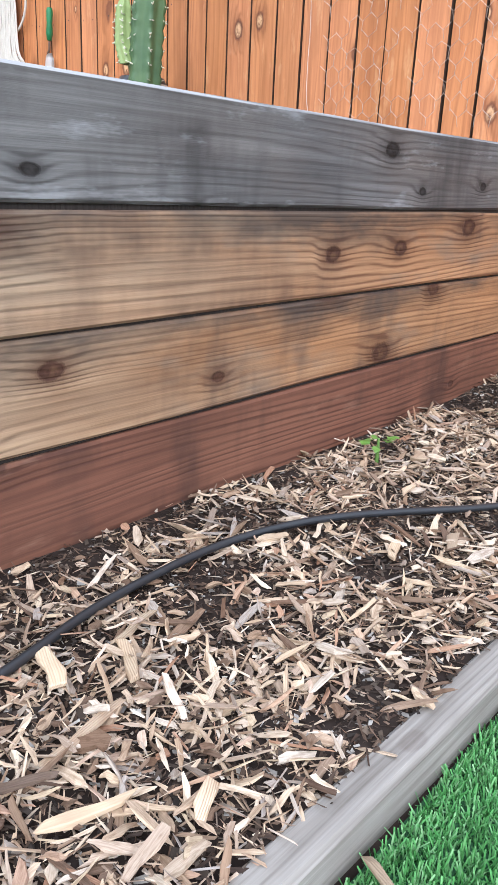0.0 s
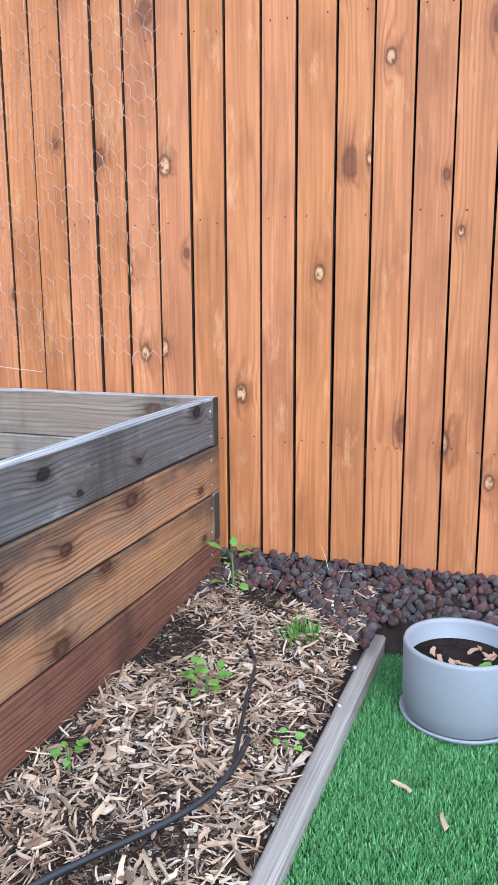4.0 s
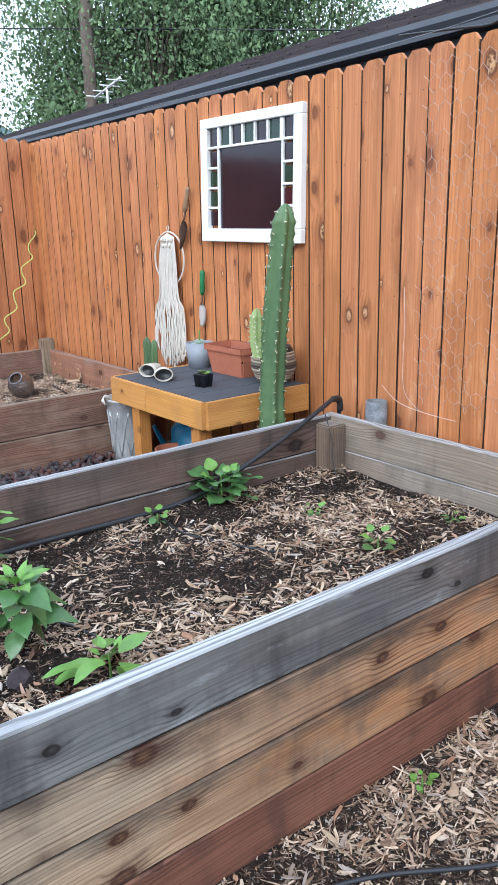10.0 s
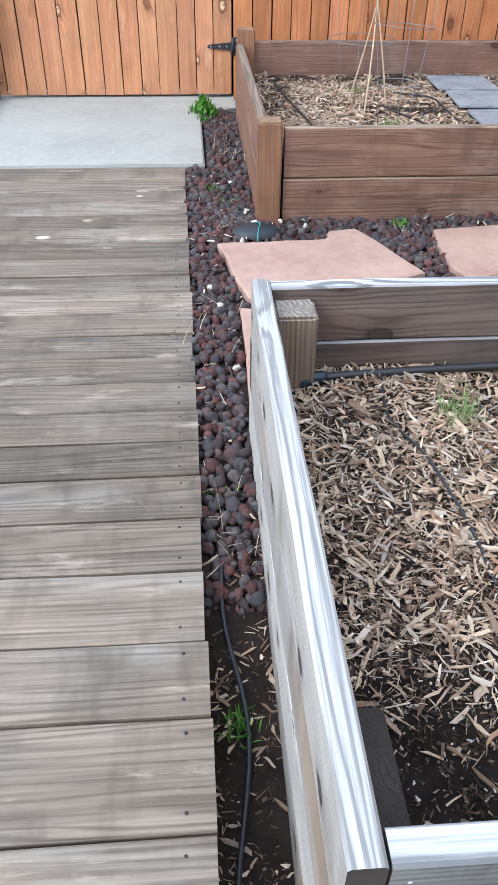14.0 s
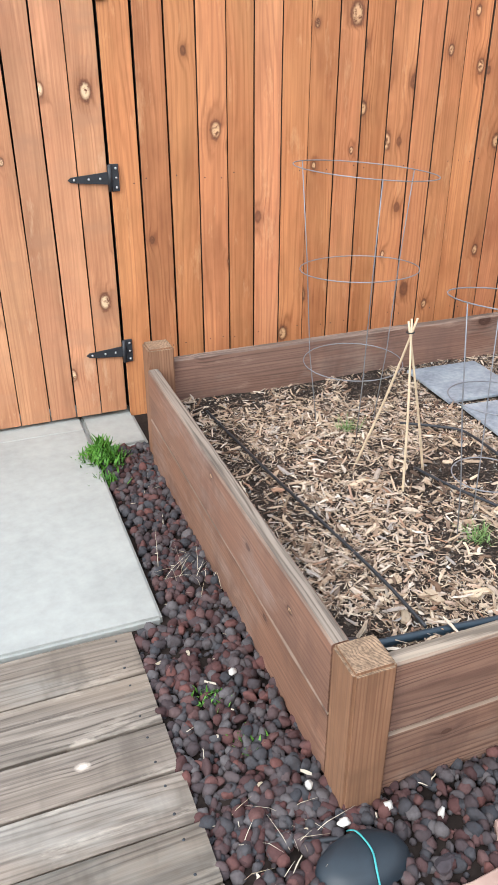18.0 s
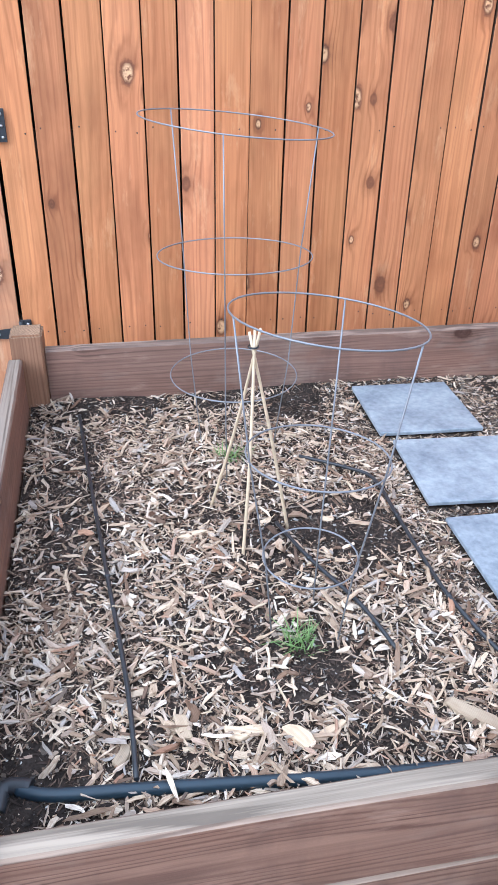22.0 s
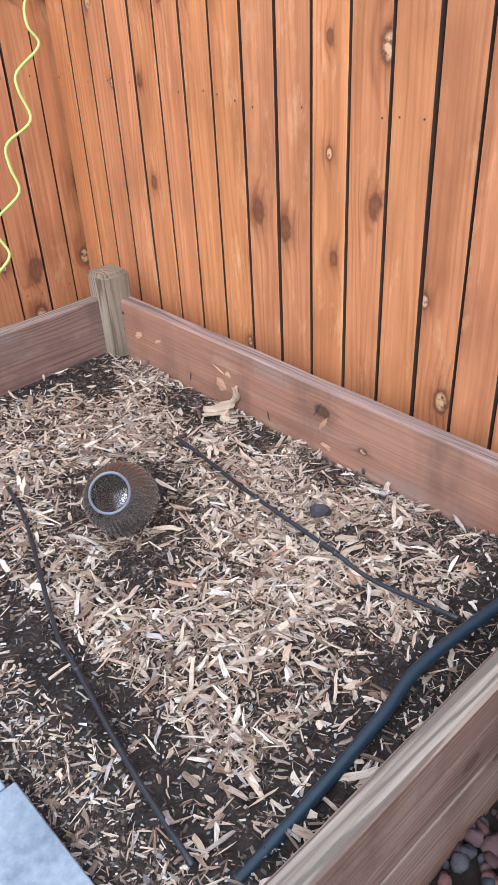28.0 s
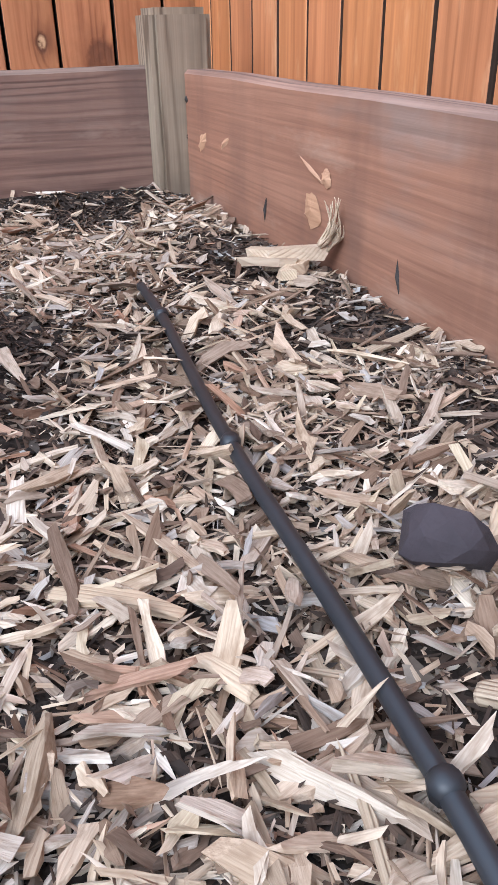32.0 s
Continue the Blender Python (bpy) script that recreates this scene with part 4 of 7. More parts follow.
# ---- grey raised bed ----
GX0, GX1, GY0, GY1, GTOP, GH, TH = 0.315, 2.752, 1.066, 2.281, 0.547, 0.138, 0.039
grey_bed = thing("grey_raised_bed", "weathered grey and honey timber raised bed four boards high", "raised bed", ((GX0 + GX1) / 2, (GY0 + GY1) / 2, 0))
cx, cy = (GX0 + GX1) / 2, (GY0 + GY1) / 2
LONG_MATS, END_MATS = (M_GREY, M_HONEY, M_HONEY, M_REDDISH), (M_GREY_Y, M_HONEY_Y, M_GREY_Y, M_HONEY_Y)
for k in range(4):
    z = GTOP - (k + 1) * GH + 0.001
    inset = TH + 0.002 if k % 2 == 0 else 0.0
    for side, yy in ((0, GY0 + TH / 2), (1, GY1 - TH / 2)):
        L = GX1 - GX0 - 2 * inset
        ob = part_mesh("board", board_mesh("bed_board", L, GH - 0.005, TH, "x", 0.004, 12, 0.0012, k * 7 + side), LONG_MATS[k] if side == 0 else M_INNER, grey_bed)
        grain_ends(ob)
        # boards stand on edge
        ob.matrix_basis = pose(0, yy - cy + (TH / 2 if side == 0 else TH / 2), z + (GH) / 2, 90, 0, 0)
    if k:  # an added dark strip blocks the joint and gives it a shadow line
        for yy in (GY0 + TH / 2, GY1 - TH / 2):
            part("joint", box((GX1 - GX0 - 0.12, TH - 0.016, 0.012), (0, yy - cy, z + GH - 0.008), 0.0), M_STUB, grey_bed, "added dark strip filling the joint")
    inset = 0.0 if k % 2 == 0 else TH + 0.002
    for side, xx in ((0, GX0), (1, GX1 - TH)):
        L = GY1 - GY0 - 2 * inset
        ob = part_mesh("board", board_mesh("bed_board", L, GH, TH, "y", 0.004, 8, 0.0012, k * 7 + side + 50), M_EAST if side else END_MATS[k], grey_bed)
        grain_ends(ob)
        ob.matrix_basis = pose(xx - cx, 0, z + (GH) / 2, 0, 90, 0)
for px, py, top in ((GX0 + TH + 0.048, GY1 - TH - 0.048, 0.522), (GX1 - TH - 0.048, GY1 - TH - 0.048, 0.528), (GX1 - TH - 0.048, GY0 + TH + 0.048, 0.515)):
    part("corner_post", box((0.089, 0.089, top - 0.02), (px - cx, py - cy, 0.02), 0.006, 2), M_BEDPOST, grey_bed)
part("corner_post", box((0.043, 0.165, 0.465), (GX0 + TH + 0.0225 - cx, GY0 + TH + 0.0845 - cy, 0.02), 0.004, 2), M_STUB, grey_bed, "short blackened corner post")
for k in range(4):
    z = GTOP - k * GH - 0.035
    for dz in (0.0, -0.07):
        for xs in (GX0 + 0.062, GX1 - 0.06):
            sc = part("screw", lathe([(0, 0.0015), (0.0035, 0.001), (0.0042, -0.002)], 8), M_SCREW, grey_bed)
            sc.matrix_basis = pose(xs - cx, GY0 - cy - 0.0005, z + dz, 90, 0, 0)


def grey_soil(x, y):
    edge = min(x - GX0, GX1 - x, y - GY0, GY1 - y)
    z = 0.343 + 0.02 * noise.noise((x * 2.3, y * 2.3, 1.7)) + 0.007 * noise.noise((x * 9, y * 9, 4.0))
    if x < 0.62 and y < 1.42:
        z -= 0.05 * min(1.0, (0.62 - x) / 0.15) * min(1.0, (1.42 - y) / 0.15)
    return z - 0.012 * max(0.0, 1 - edge / 0.12)


def soil_sheet(name, rect, height, step, label, material=M_SOIL):
    xs, ys = np.arange(rect[0], rect[1] + step / 2, step), np.arange(rect[2], rect[3] + step / 2, step)
    v = [(x, y, height(x, y)) for y in ys for x in xs]
    f = [(j * len(xs) + i, j * len(xs) + i + 1, (j + 1) * len(xs) + i + 1, (j + 1) * len(xs) + i) for j in range(len(ys) - 1) for i in range(len(xs) - 1)]
    return tagged(part_mesh(name, pydata(name, v, f, True), material), label, "soil", kind="structure")


soil_sheet("bed_soil", (GX0 + TH, GX1 - TH, GY0 + TH, GY1 - TH), grey_soil, 0.03, "dark moist soil filling the grey raised bed")

# ---- brown raised bed ----
BX0, BX1, BY0, BY1 = 0.44, 2.765, 3.625, 5.205
bcx, bcy = (BX0 + BX1) / 2, (BY0 + BY1) / 2
brown_bed = thing("brown_raised_bed", "brown-stained timber raised bed in the fence corner", "raised bed", (bcx, bcy, 0))
BH = 0.186


for k in range(2):
    z = 0.50 - (k + 1) * BH + BH / 2
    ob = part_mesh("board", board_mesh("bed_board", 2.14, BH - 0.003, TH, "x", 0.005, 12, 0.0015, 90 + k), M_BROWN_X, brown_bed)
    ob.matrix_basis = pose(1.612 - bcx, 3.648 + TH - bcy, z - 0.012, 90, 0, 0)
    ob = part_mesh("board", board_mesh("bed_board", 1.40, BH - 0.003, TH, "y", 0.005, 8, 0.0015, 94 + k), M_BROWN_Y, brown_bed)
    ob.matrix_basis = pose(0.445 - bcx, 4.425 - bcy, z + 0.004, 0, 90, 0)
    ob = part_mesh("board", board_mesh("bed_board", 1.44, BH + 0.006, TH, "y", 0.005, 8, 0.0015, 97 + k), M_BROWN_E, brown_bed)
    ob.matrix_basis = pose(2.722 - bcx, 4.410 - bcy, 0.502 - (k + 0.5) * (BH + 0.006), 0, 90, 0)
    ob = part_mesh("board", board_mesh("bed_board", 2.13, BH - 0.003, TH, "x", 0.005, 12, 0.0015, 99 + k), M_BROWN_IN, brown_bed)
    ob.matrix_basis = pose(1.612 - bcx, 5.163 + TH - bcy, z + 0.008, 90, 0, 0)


def bed_post(at, top, material, chamfer, label=""):
    bm = box((0.09, 0.09, top - 0.08), (0, 0, 0.08), chamfer, 2)
    ob = part("corner_post", bm, material, brown_bed, label)
    ob.matrix_basis = pose(at[0] - bcx, at[1] - bcy, 0)


bed_post((0.486, 3.672), 0.512, M_POST, 0.006)
bed_post((0.500, 5.185), 0.565, M_POST, 0.006)
bed_post((2.722, 5.164), 0.580, M_OLDPOST, 0.009, "bleached weathered corner post with rounded edges")
bed_post((2.735, 3.668), 0.508, M_POST, 0.006)


def torn_patch(spot, size, turn, material, name, seed):
    """An uneven, slightly domed patch of torn or knotty wood on a board's inner face."""
    rng = random.Random(seed)
    bm = bmesh.new()
    top = bm.verts.new((-0.0025, 0, 0))
    rim_ = []
    for k in range(18):
        a = 2 * math.pi * k / 18
        r = rng.uniform(0.72, 1.1)
        rim_.append(bm.verts.new((0.0006, size[0] * r * math.cos(a), size[1] * r * math.sin(a))))
    for k in range(18):
        bm.faces.new((top, rim_[(k + 1) % 18], rim_[k]))
    bmesh.ops.recalc_face_normals(bm, faces=bm.faces[:])
    ob = part(name, bm, material, brown_bed, "pale torn knot" if material is M_BARE else "")
    ob.matrix_basis = pose(spot[0] - bcx, spot[1] - bcy, spot[2], turn, 0, 0)


for k, (y, z, a, b, turn) in enumerate(((5.05, 0.412, 0.022, 0.010, -30), (4.96, 0.420, 0.020, 0.005, -25), (4.70, 0.423, 0.034, 0.0028, 20), (4.668, 0.420, 0.012, 0.010, 0), (4.697, 0.384, 0.020, 0.022, 0), (4.345, 0.41, 0.030, 0.008, -55), (4.335, 0.352, 0.020, 0.010, 10))):
    torn_patch((2.7215, y, z), (a, b), turn, M_BARE, "exposed_knot", 40 + k)
for k, (y, z, a, b, turn) in enumerate(((4.823, 0.361, 0.0022, 0.016, 10), (4.524, 0.358, 0.0022, 0.016, -12), (4.362, 0.44, 0.0024, 0.03, 28), (5.114, 0.463, 0.006, 0.005, 0), (5.123, 0.412, 0.006, 0.005, 0), (4.223, 0.335, 0.006, 0.010, 0))):
    torn_patch((2.7212, y, z), (a, b), turn, M_ENDGRAIN, "split", 60 + k)


def brown_soil(x, y):
    edge = min(x - BX0, BX1 - x, y - BY0, BY1 - y)
    far = min(1.0, max(0.0, (x - 1.75) / 0.35)) * min(1.0, max(0.0, (y - 3.78) / 0.2))
    z = 0.328 + 0.034 * max(0.0, 5.14 - y) * (1 - 0.93 * far) + 0.014 * noise.noise((x * 2.1, y * 2.1, 8.7)) + 0.006 * noise.noise((x * 9, y * 9, 2.0))
    strip = min(1.0, max(0.0, (x - 1.36) / 0.10)) * min(1.0, max(0.0, (1.90 - x) / 0.10))
    return z - 0.01 * max(0.0, 1 - edge / 0.1) + 0.022 * max(0.0, 1 - (BY1 - 0.04 - y) / 0.10) - strip * (0.003 + 0.022 * max(0.0, 5.14 - y))


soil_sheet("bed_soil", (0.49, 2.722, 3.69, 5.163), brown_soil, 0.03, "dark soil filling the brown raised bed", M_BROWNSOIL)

# ---- wood-chip mulch ----
TILES = ((1.615, 4.957, 0.340, -2.5), (1.619, 4.603, 0.345, -4.0), (1.621, 4.240, 0.348, -1.2), (1.632, 3.927, 0.350, 0.2))


def clear_of_tiles(x, y, gap=0.0):
    """Which points lie outside every stepping tile by a gap."""
    clear = np.ones(np.shape(x), dtype=bool)
    for tx, ty, _, turn in TILES:
        c, s_ = math.cos(radians(turn)), math.sin(radians(turn))
        u, v = (x - tx) * c + (y - ty) * s_, (y - ty) * c - (x - tx) * s_
        clear &= (np.abs(u) > 0.1525 + gap) | (np.abs(v) > 0.154 + gap)
    return clear


def off_tiles(x, y):
    return clear_of_tiles(x, y, 0.014) & (y > 3.69) & (x > 0.49) & (x < 2.715) & (y < 5.155)


BARE_SPOTS = ((2.30, 4.53, 0.15), (2.20, 4.32, 0.11), (2.56, 5.03, 0.12), (2.66, 4.80, 0.09), (2.68, 4.50, 0.10), (2.68, 4.28, 0.10), (2.53, 4.09, 0.06), (0.62, 4.85, 0.10), (1.27, 4.33, 0.11), (1.06, 3.99, 0.09), (0.56, 3.84, 0.09), (1.40, 4.86, 0.10), (1.42, 3.98, 0.09), (1.42, 4.20, 0.05), (0.80, 5.12, 0.09), (1.05, 5.13, 0.09), (1.30, 5.12, 0.10), (1.95, 4.68, 0.14), (1.90, 4.14, 0.12), (1.88, 4.95, 0.12), (2.02, 4.82, 0.10), (1.88, 3.94, 0.09))


def strewn(x, y):
    """Off the tiles, and thin where the dark soil lies open."""
    far = np.full(np.shape(x), 9.0)
    for px, py, r in BARE_SPOTS:
        far = np.minimum(far, np.hypot(x - px, y - py) / r)
    chance = np.mod(np.sin(x * 912.7 + y * 377.3) * 4371.3, 1.0)
    return off_tiles(x, y) & (chance < 0.10 + 0.9 * np.clip(far * 1.5 - 0.75, 0, 1))


def thinned(spots, rest=0.12):
    """Lets chips lie everywhere but where the dark soil shows."""
    def keep(x, y):
        far = np.full(np.shape(x), 9.0)
        for px, py, r in spots:
            far = np.minimum(far, np.hypot(x - px, (y - py) * 1.2) / r)
        far = far + 0.3 * np.sin(x * 37 + y * 11) * np.sin(y * 43 - x * 17)
        chance = np.mod(np.sin(x * 912.7 + y * 377.3) * 4371.3, 1.0)
        return chance < rest + (1 - rest) * np.clip(far * 1.7 - 0.9, 0, 1)
    return keep


grey_bare = thinned(((1.56, 1.76, 0.20), (1.78, 1.60, 0.16), (1.32, 1.93, 0.14), (2.44, 1.50, 0.20), (0.46, 1.24, 0.17), (1.95, 2.12, 0.14), (1.45, 2.12, 0.12), (0.92, 1.18, 0.10), (1.15, 1.50, 0.10), (2.05, 1.80, 0.12)))
front_bare = thinned(((1.284, 0.875, 0.09), (1.227, 0.615, 0.07), (1.385, 1.05, 0.10), (1.20, 1.04, 0.10), (1.462, 0.754, 0.06), (1.60, 1.03, 0.07), (2.62, 0.85, 0.12), (1.90, 1.02, 0.07), (2.25, 1.01, 0.07)))


def front_z(x, y):
    return ground_z(x, y) + 0.012 * noise.noise((x * 3.1, y * 3.1, 0))


mulch = "pale shredded wood-chip mulch"
LAYERS = (((0.006, 0.028), (0.0012, 0.0048), 1.15, 3.0, M_DARKCHIPS), ((0.006, 0.030), (0.0011, 0.0040), 0.72, 0.03, M_CHIPS), ((0.014, 0.052), (0.0024, 0.0085), 0.34, 0.04, M_CHIPS), ((0.03, 0.07), (0.005, 0.012), 0.035, 0.10, M_CHIPS))


def lay_mulch(count, rect, height, seed, bare, keep=None, lift=0.006, base=None):
    """Damp shreds everywhere, pale shreds and chips in drifts, a few big splinters."""
    for k, (length, width, share, ease, material) in enumerate(LAYERS):
        ob = scatter_chips("wood_chip_mulch", material, int(count * share), rect, height, seed + 40 * k, length, width, bare - ease, keep if k else base, lift * (0.4 + 0.3 * k), patch_seed=seed)
        tagged(ob, mulch if k else "damp dark bark shreds among the mulch", "mulch", kind="stuff")


lay_mulch(17000, (GX0 + 0.05, GX1 - 0.05, GY0 + 0.05, GY1 - 0.05), grey_soil, 21, 0.16, grey_bare)
lay_mulch(3600, (GX0 + 0.06, 0.80, 1.46, GY1 - 0.06), grey_soil, 26, -0.1, None, 0.01)
lay_mulch(2600, (0.62, 1.6, 1.13, 1.46), grey_soil, 28, 0.05, grey_bare, 0.008)
lay_mulch(3200, (1.70, 2.62, 1.14, 1.95), grey_soil, 29, 0.05, grey_bare, 0.01)
lay_mulch(18000, (0.35, 2.72, 0.592, 1.06), front_z, 22, 0.08, front_bare, 0.012)
lay_mulch(900, (0.18, 0.33, 0.6, 2.2), front_z, 27, 0.3)
lay_mulch(18000, (0.49, 1.47, 3.69, 5.16), brown_soil, 23, 0.12, strewn, 0.01, off_tiles)
lay_mulch(1500, (0.50, 0.76, 3.95, 4.95), brown_soil, 37, -0.2, None, 0.008)
lay_mulch(4500, (1.75, 2.72, 3.69, 5.16), brown_soil, 25, 0.06, strewn, 0.006, off_tiles)
lay_mulch(13000, (2.0, 2.72, 3.85, 5.1), brown_soil, 24, 0.16, strewn, 0.01, off_tiles)
lay_mulch(2600, (2.2, 2.72, 4.0, 4.6), brown_soil, 35, 0.1, strewn, 0.008, off_tiles)
tagged(scatter_chips("wood_chip_mulch", M_CHIPS, 110, (0.55, 1.44, 3.72, 4.5), brown_soil, 83, (0.028, 0.062), (0.007, 0.015), -0.2, strewn, 0.02), "broad pale wood chips on the mulch", "mulch", kind="stuff")
tagged(scatter_chips("bark_shreds", M_DARKCHIPS, 9000, (1.95, 2.715, 4.0, 5.155), brown_soil, 77, (0.006, 0.022), (0.0012, 0.004), -3.0, off_tiles), "damp dark bark shreds on open soil", "mulch", kind="stuff")
tagged(scatter_chips("wood_chip_mulch", M_CHIPS, 4200, (1.36, 1.90, 3.7, 5.16), brown_soil, 71, (0.008, 0.04), (0.0015, 0.006), -0.6, lambda x, y: clear_of_tiles(x, y, 0.002)), "stray wood chips on bare soil beside the tiles", "mulch", kind="stuff")
tagged(scatter_chips("bark_shreds", M_DARKCHIPS, 5000, (1.38, 1.87, 3.7, 5.16), brown_soil, 79, (0.006, 0.024), (0.0014, 0.005), -3.0, lambda x, y: clear_of_tiles(x, y, -0.003)), "damp dark bark shreds beside the tiles", "mulch", kind="stuff")
tagged(scatter_chips("soil_crumbs", M_CRUMBS, 11000, (1.38, 1.87, 3.7, 5.16), brown_soil, 72, (0.003, 0.014), (0.002, 0.009), -3.0, lambda x, y: clear_of_tiles(x, y, -0.003)), "loose dark soil crumbs", "soil", kind="stuff")
tagged(scatter_chips("pale_litter", M_DRYSTRAW, 420, (0.18, 2.8, 1.8, 5.4), lambda x, y: ground_z(x, y) + 0.022, 73, (0.008, 0.045), (0.0015, 0.007), -3.0, lambda x, y: on_gravel(x, y) & (x < 1.4) & ~inside(FLAGS[0][0], x, y) & ~inside(FLAGS[1][0], x, y), 0.012), "pale dry leaf bits and straw on the gravel", "litter", kind="stuff")
crumb = "loose dark soil crumbs"
for count, rect, height, seed, keep in ((26000, (GX0 + 0.05, GX1 - 0.05, GY0 + 0.05, GY1 - 0.05), grey_soil, 31, None), (42000, (0.49, 2.72, 3.69, 5.16), brown_soil, 32, off_tiles), (24000, (0.35, 2.72, 0.592, 1.06), front_z, 33, None)):
    tagged(scatter_chips("soil_crumbs", M_CRUMBS, count, rect, height, seed, (0.003, 0.013), (0.002, 0.008), -3.0, keep), crumb, "soil", kind="stuff")

# ---- stepping tiles in the brown bed ----
for x, y, z, turn in TILES:
    at = (x, y, z)
    solid("stepping_tile", box((0.305, 0.308, 0.012), bevel=0.002), M_SLATE, "square blue-grey stoneware tile laid flat on soil", "tile", at, "stepping tiles in the bed", (-0.7, 0, turn))

# ---- flagstones ----
def flagstone(outline, z, label):
    cxx, cyy = sum(p[0] for p in outline) / len(outline), sum(p[1] for p in outline) / len(outline)
    bm = bmesh.new()
    rim = []
    for (x0, y0), (x1, y1) in zip(outline, outline[1:] + outline[:1]):
        for t in (0.0, 0.33, 0.66):
            j = 0.008 if t else 0.0
            rim.append((x0 + (x1 - x0) * t - cxx + RNG.uniform(-j, j), y0 + (y1 - y0) * t - cyy + RNG.uniform(-j, j)))
    lower = [bm.verts.new((x, y, 0)) for x, y in rim]
    upper = [bm.verts.new((x, y, 0.026)) for x, y in rim]
    top = [bm.verts.new((x * 0.975, y * 0.975, 0.032)) for x, y in rim]
    m = len(rim)
    for a, b in ((lower, upper), (upper, top)):
        for i in range(m):
            bm.faces.new((a[i], a[(i + 1) % m], b[(i + 1) % m], b[i]))
    bm.faces.new(top)
    bmesh.ops.recalc_face_normals(bm, faces=bm.faces[:])
    solid("flagstone", bm, M_FLAG, label, "flagstone", (cxx, cyy, z - 0.03), "flagstones in the gravel")


for outline, z, label in FLAGS:
    flagstone(outline, z, label)


# ---- watering lines ----
def line(name, points, radius, material, label, category="irrigation line", steps=6, sides=10):
    origin = Vector(points[0])
    bm = tube([Vector(p) - origin for p in points], radius, sides, smooth_steps=steps)
    ob = solid(name, bm, material, label, category, tuple(origin))
    if name == "drip_line" and radius > 0.004:
        for p in points[1:-1:2]:
            part("emitter", lathe([(0, -0.004), (0.0055, -0.004), (0.0065, 0.002), (0.004, 0.006), (0, 0.006)], 10), material, ob).matrix_basis = Matrix.Translation(Vector(p) - origin)
    return ob


def on_bed(f, pts, lift):
    return [(x, y, f(x, y) + lift) for x, y in pts]


hose = line("supply_hose", [(2.80, 2.30, 0.10), (2.80, 2.285, 0.50), (2.785, 2.275, 0.592), (2.73, 2.255, 0.605), (2.66, 2.235, 0.588), (2.40, 2.20, 0.50), (2.12, 2.195, 0.405), (1.95, 2.20, 0.362), (1.80, 2.205, 0.352), (1.4, 2.212, 0.352), (0.9, 2.205, 0.356), (0.62, 2.19, 0.358), (0.47, 2.175, 0.36)], 0.0095, M_TUBE, "black poly supply hose lying along the grey bed", "hose")
part("elbow", tube([(0, 0, 0), (-0.04, -0.004, 0.0), (-0.046, -0.03, -0.004)], 0.014, 10, smooth_steps=4), M_BLUETUBE, hose, "dark blue elbow fitting").matrix_basis = pose(0.475 - 2.80, 2.175 - 2.30, 0.36 - 0.10)
part("elbow", tube([(0.03, 0.006, -0.05), (0.02, 0.004, 0.0), (-0.03, -0.01, 0.008)], 0.0135, 10, smooth_steps=4), M_TUBE, hose).matrix_basis = pose(-0.03, -0.03, 0.497)
line("drip_line", on_bed(grey_soil, [(0.60, 2.17), (0.585, 2.02), (0.63, 1.88), (0.655, 1.7), (0.66, 1.56)], 0.006), 0.0032, M_TUBE, "thin black drip line on grey bed soil")
line("drip_line", on_bed(grey_soil, [(1.19, 1.80), (1.26, 1.66), (1.30, 1.52), (1.36, 1.40)], 0.006), 0.0032, M_TUBE, "thin black drip line on grey bed soil")
line("drip_line", on_bed(grey_soil, [(1.83, 2.18), (1.80, 1.98), (1.86, 1.78), (1.93, 1.66)], 0.004), 0.0032, M_TUBE, "thin black drip line on grey bed soil")
line("drip_line", [(2.64, 2.20, 0.57), (2.62, 2.14, 0.48), (2.57, 2.08, 0.41), (2.52, 2.0, 0.362)], 0.0022, M_TUBE, "thin tube hanging into the grey bed")
pipe = line("supply_pipe", [(0.545, 3.832, 0.368), (0.60, 3.812, 0.372), (0.73, 3.798, 0.374), (1.09, 3.762, 0.374), (1.5, 3.745, 0.366), (1.9, 3.752, 0.372), (2.185, 3.767, 0.388), (2.315, 3.783, 0.392), (2.463, 3.771, 0.396), (2.62, 3.745, 0.40), (2.69, 3.72, 0.37)], 0.0105, M_BLUETUBE, "dark blue poly supply pipe along the brown bed", "pipe")
part("elbow", tube([(0.02, 0, 0), (-0.02, 0.008, -0.002), (-0.03, -0.03, -0.006)], 0.0145, 10, smooth_steps=4), M_TUBE, pipe)
line("drip_line", on_bed(brown_soil, [(0.63, 5.06), (0.638, 4.95), (0.665, 4.6), (0.69, 4.3), (0.715, 4.0), (0.72, 3.81)], 0.015), 0.0044, M_TUBE, "thin black drip line on brown bed soil")
line("drip_line", on_bed(brown_soil, [(1.20, 4.72), (1.30, 4.64), (1.352, 4.57), (1.35, 4.40), (1.352, 4.26), (1.355, 4.12), (1.39, 3.98), (1.44, 3.88), (1.48, 3.79)], 0.015), 0.0044, M_TUBE, "thin black drip line curving beside the tiles")
line("drip_line", on_bed(brown_soil, [(1.07, 4.42), (1.11, 4.28), (1.17, 4.12), (1.20, 4.0)], 0.013), 0.0042, M_TUBE, "thin black drip line near the canes")
line("drip_line", on_bed(brown_soil, [(2.13, 4.75), (2.10, 4.62), (1.98, 4.3), (1.955, 4.19), (1.91, 3.98), (1.88, 3.80)], 0.015), 0.0044, M_TUBE, "thin black drip line on brown bed soil")
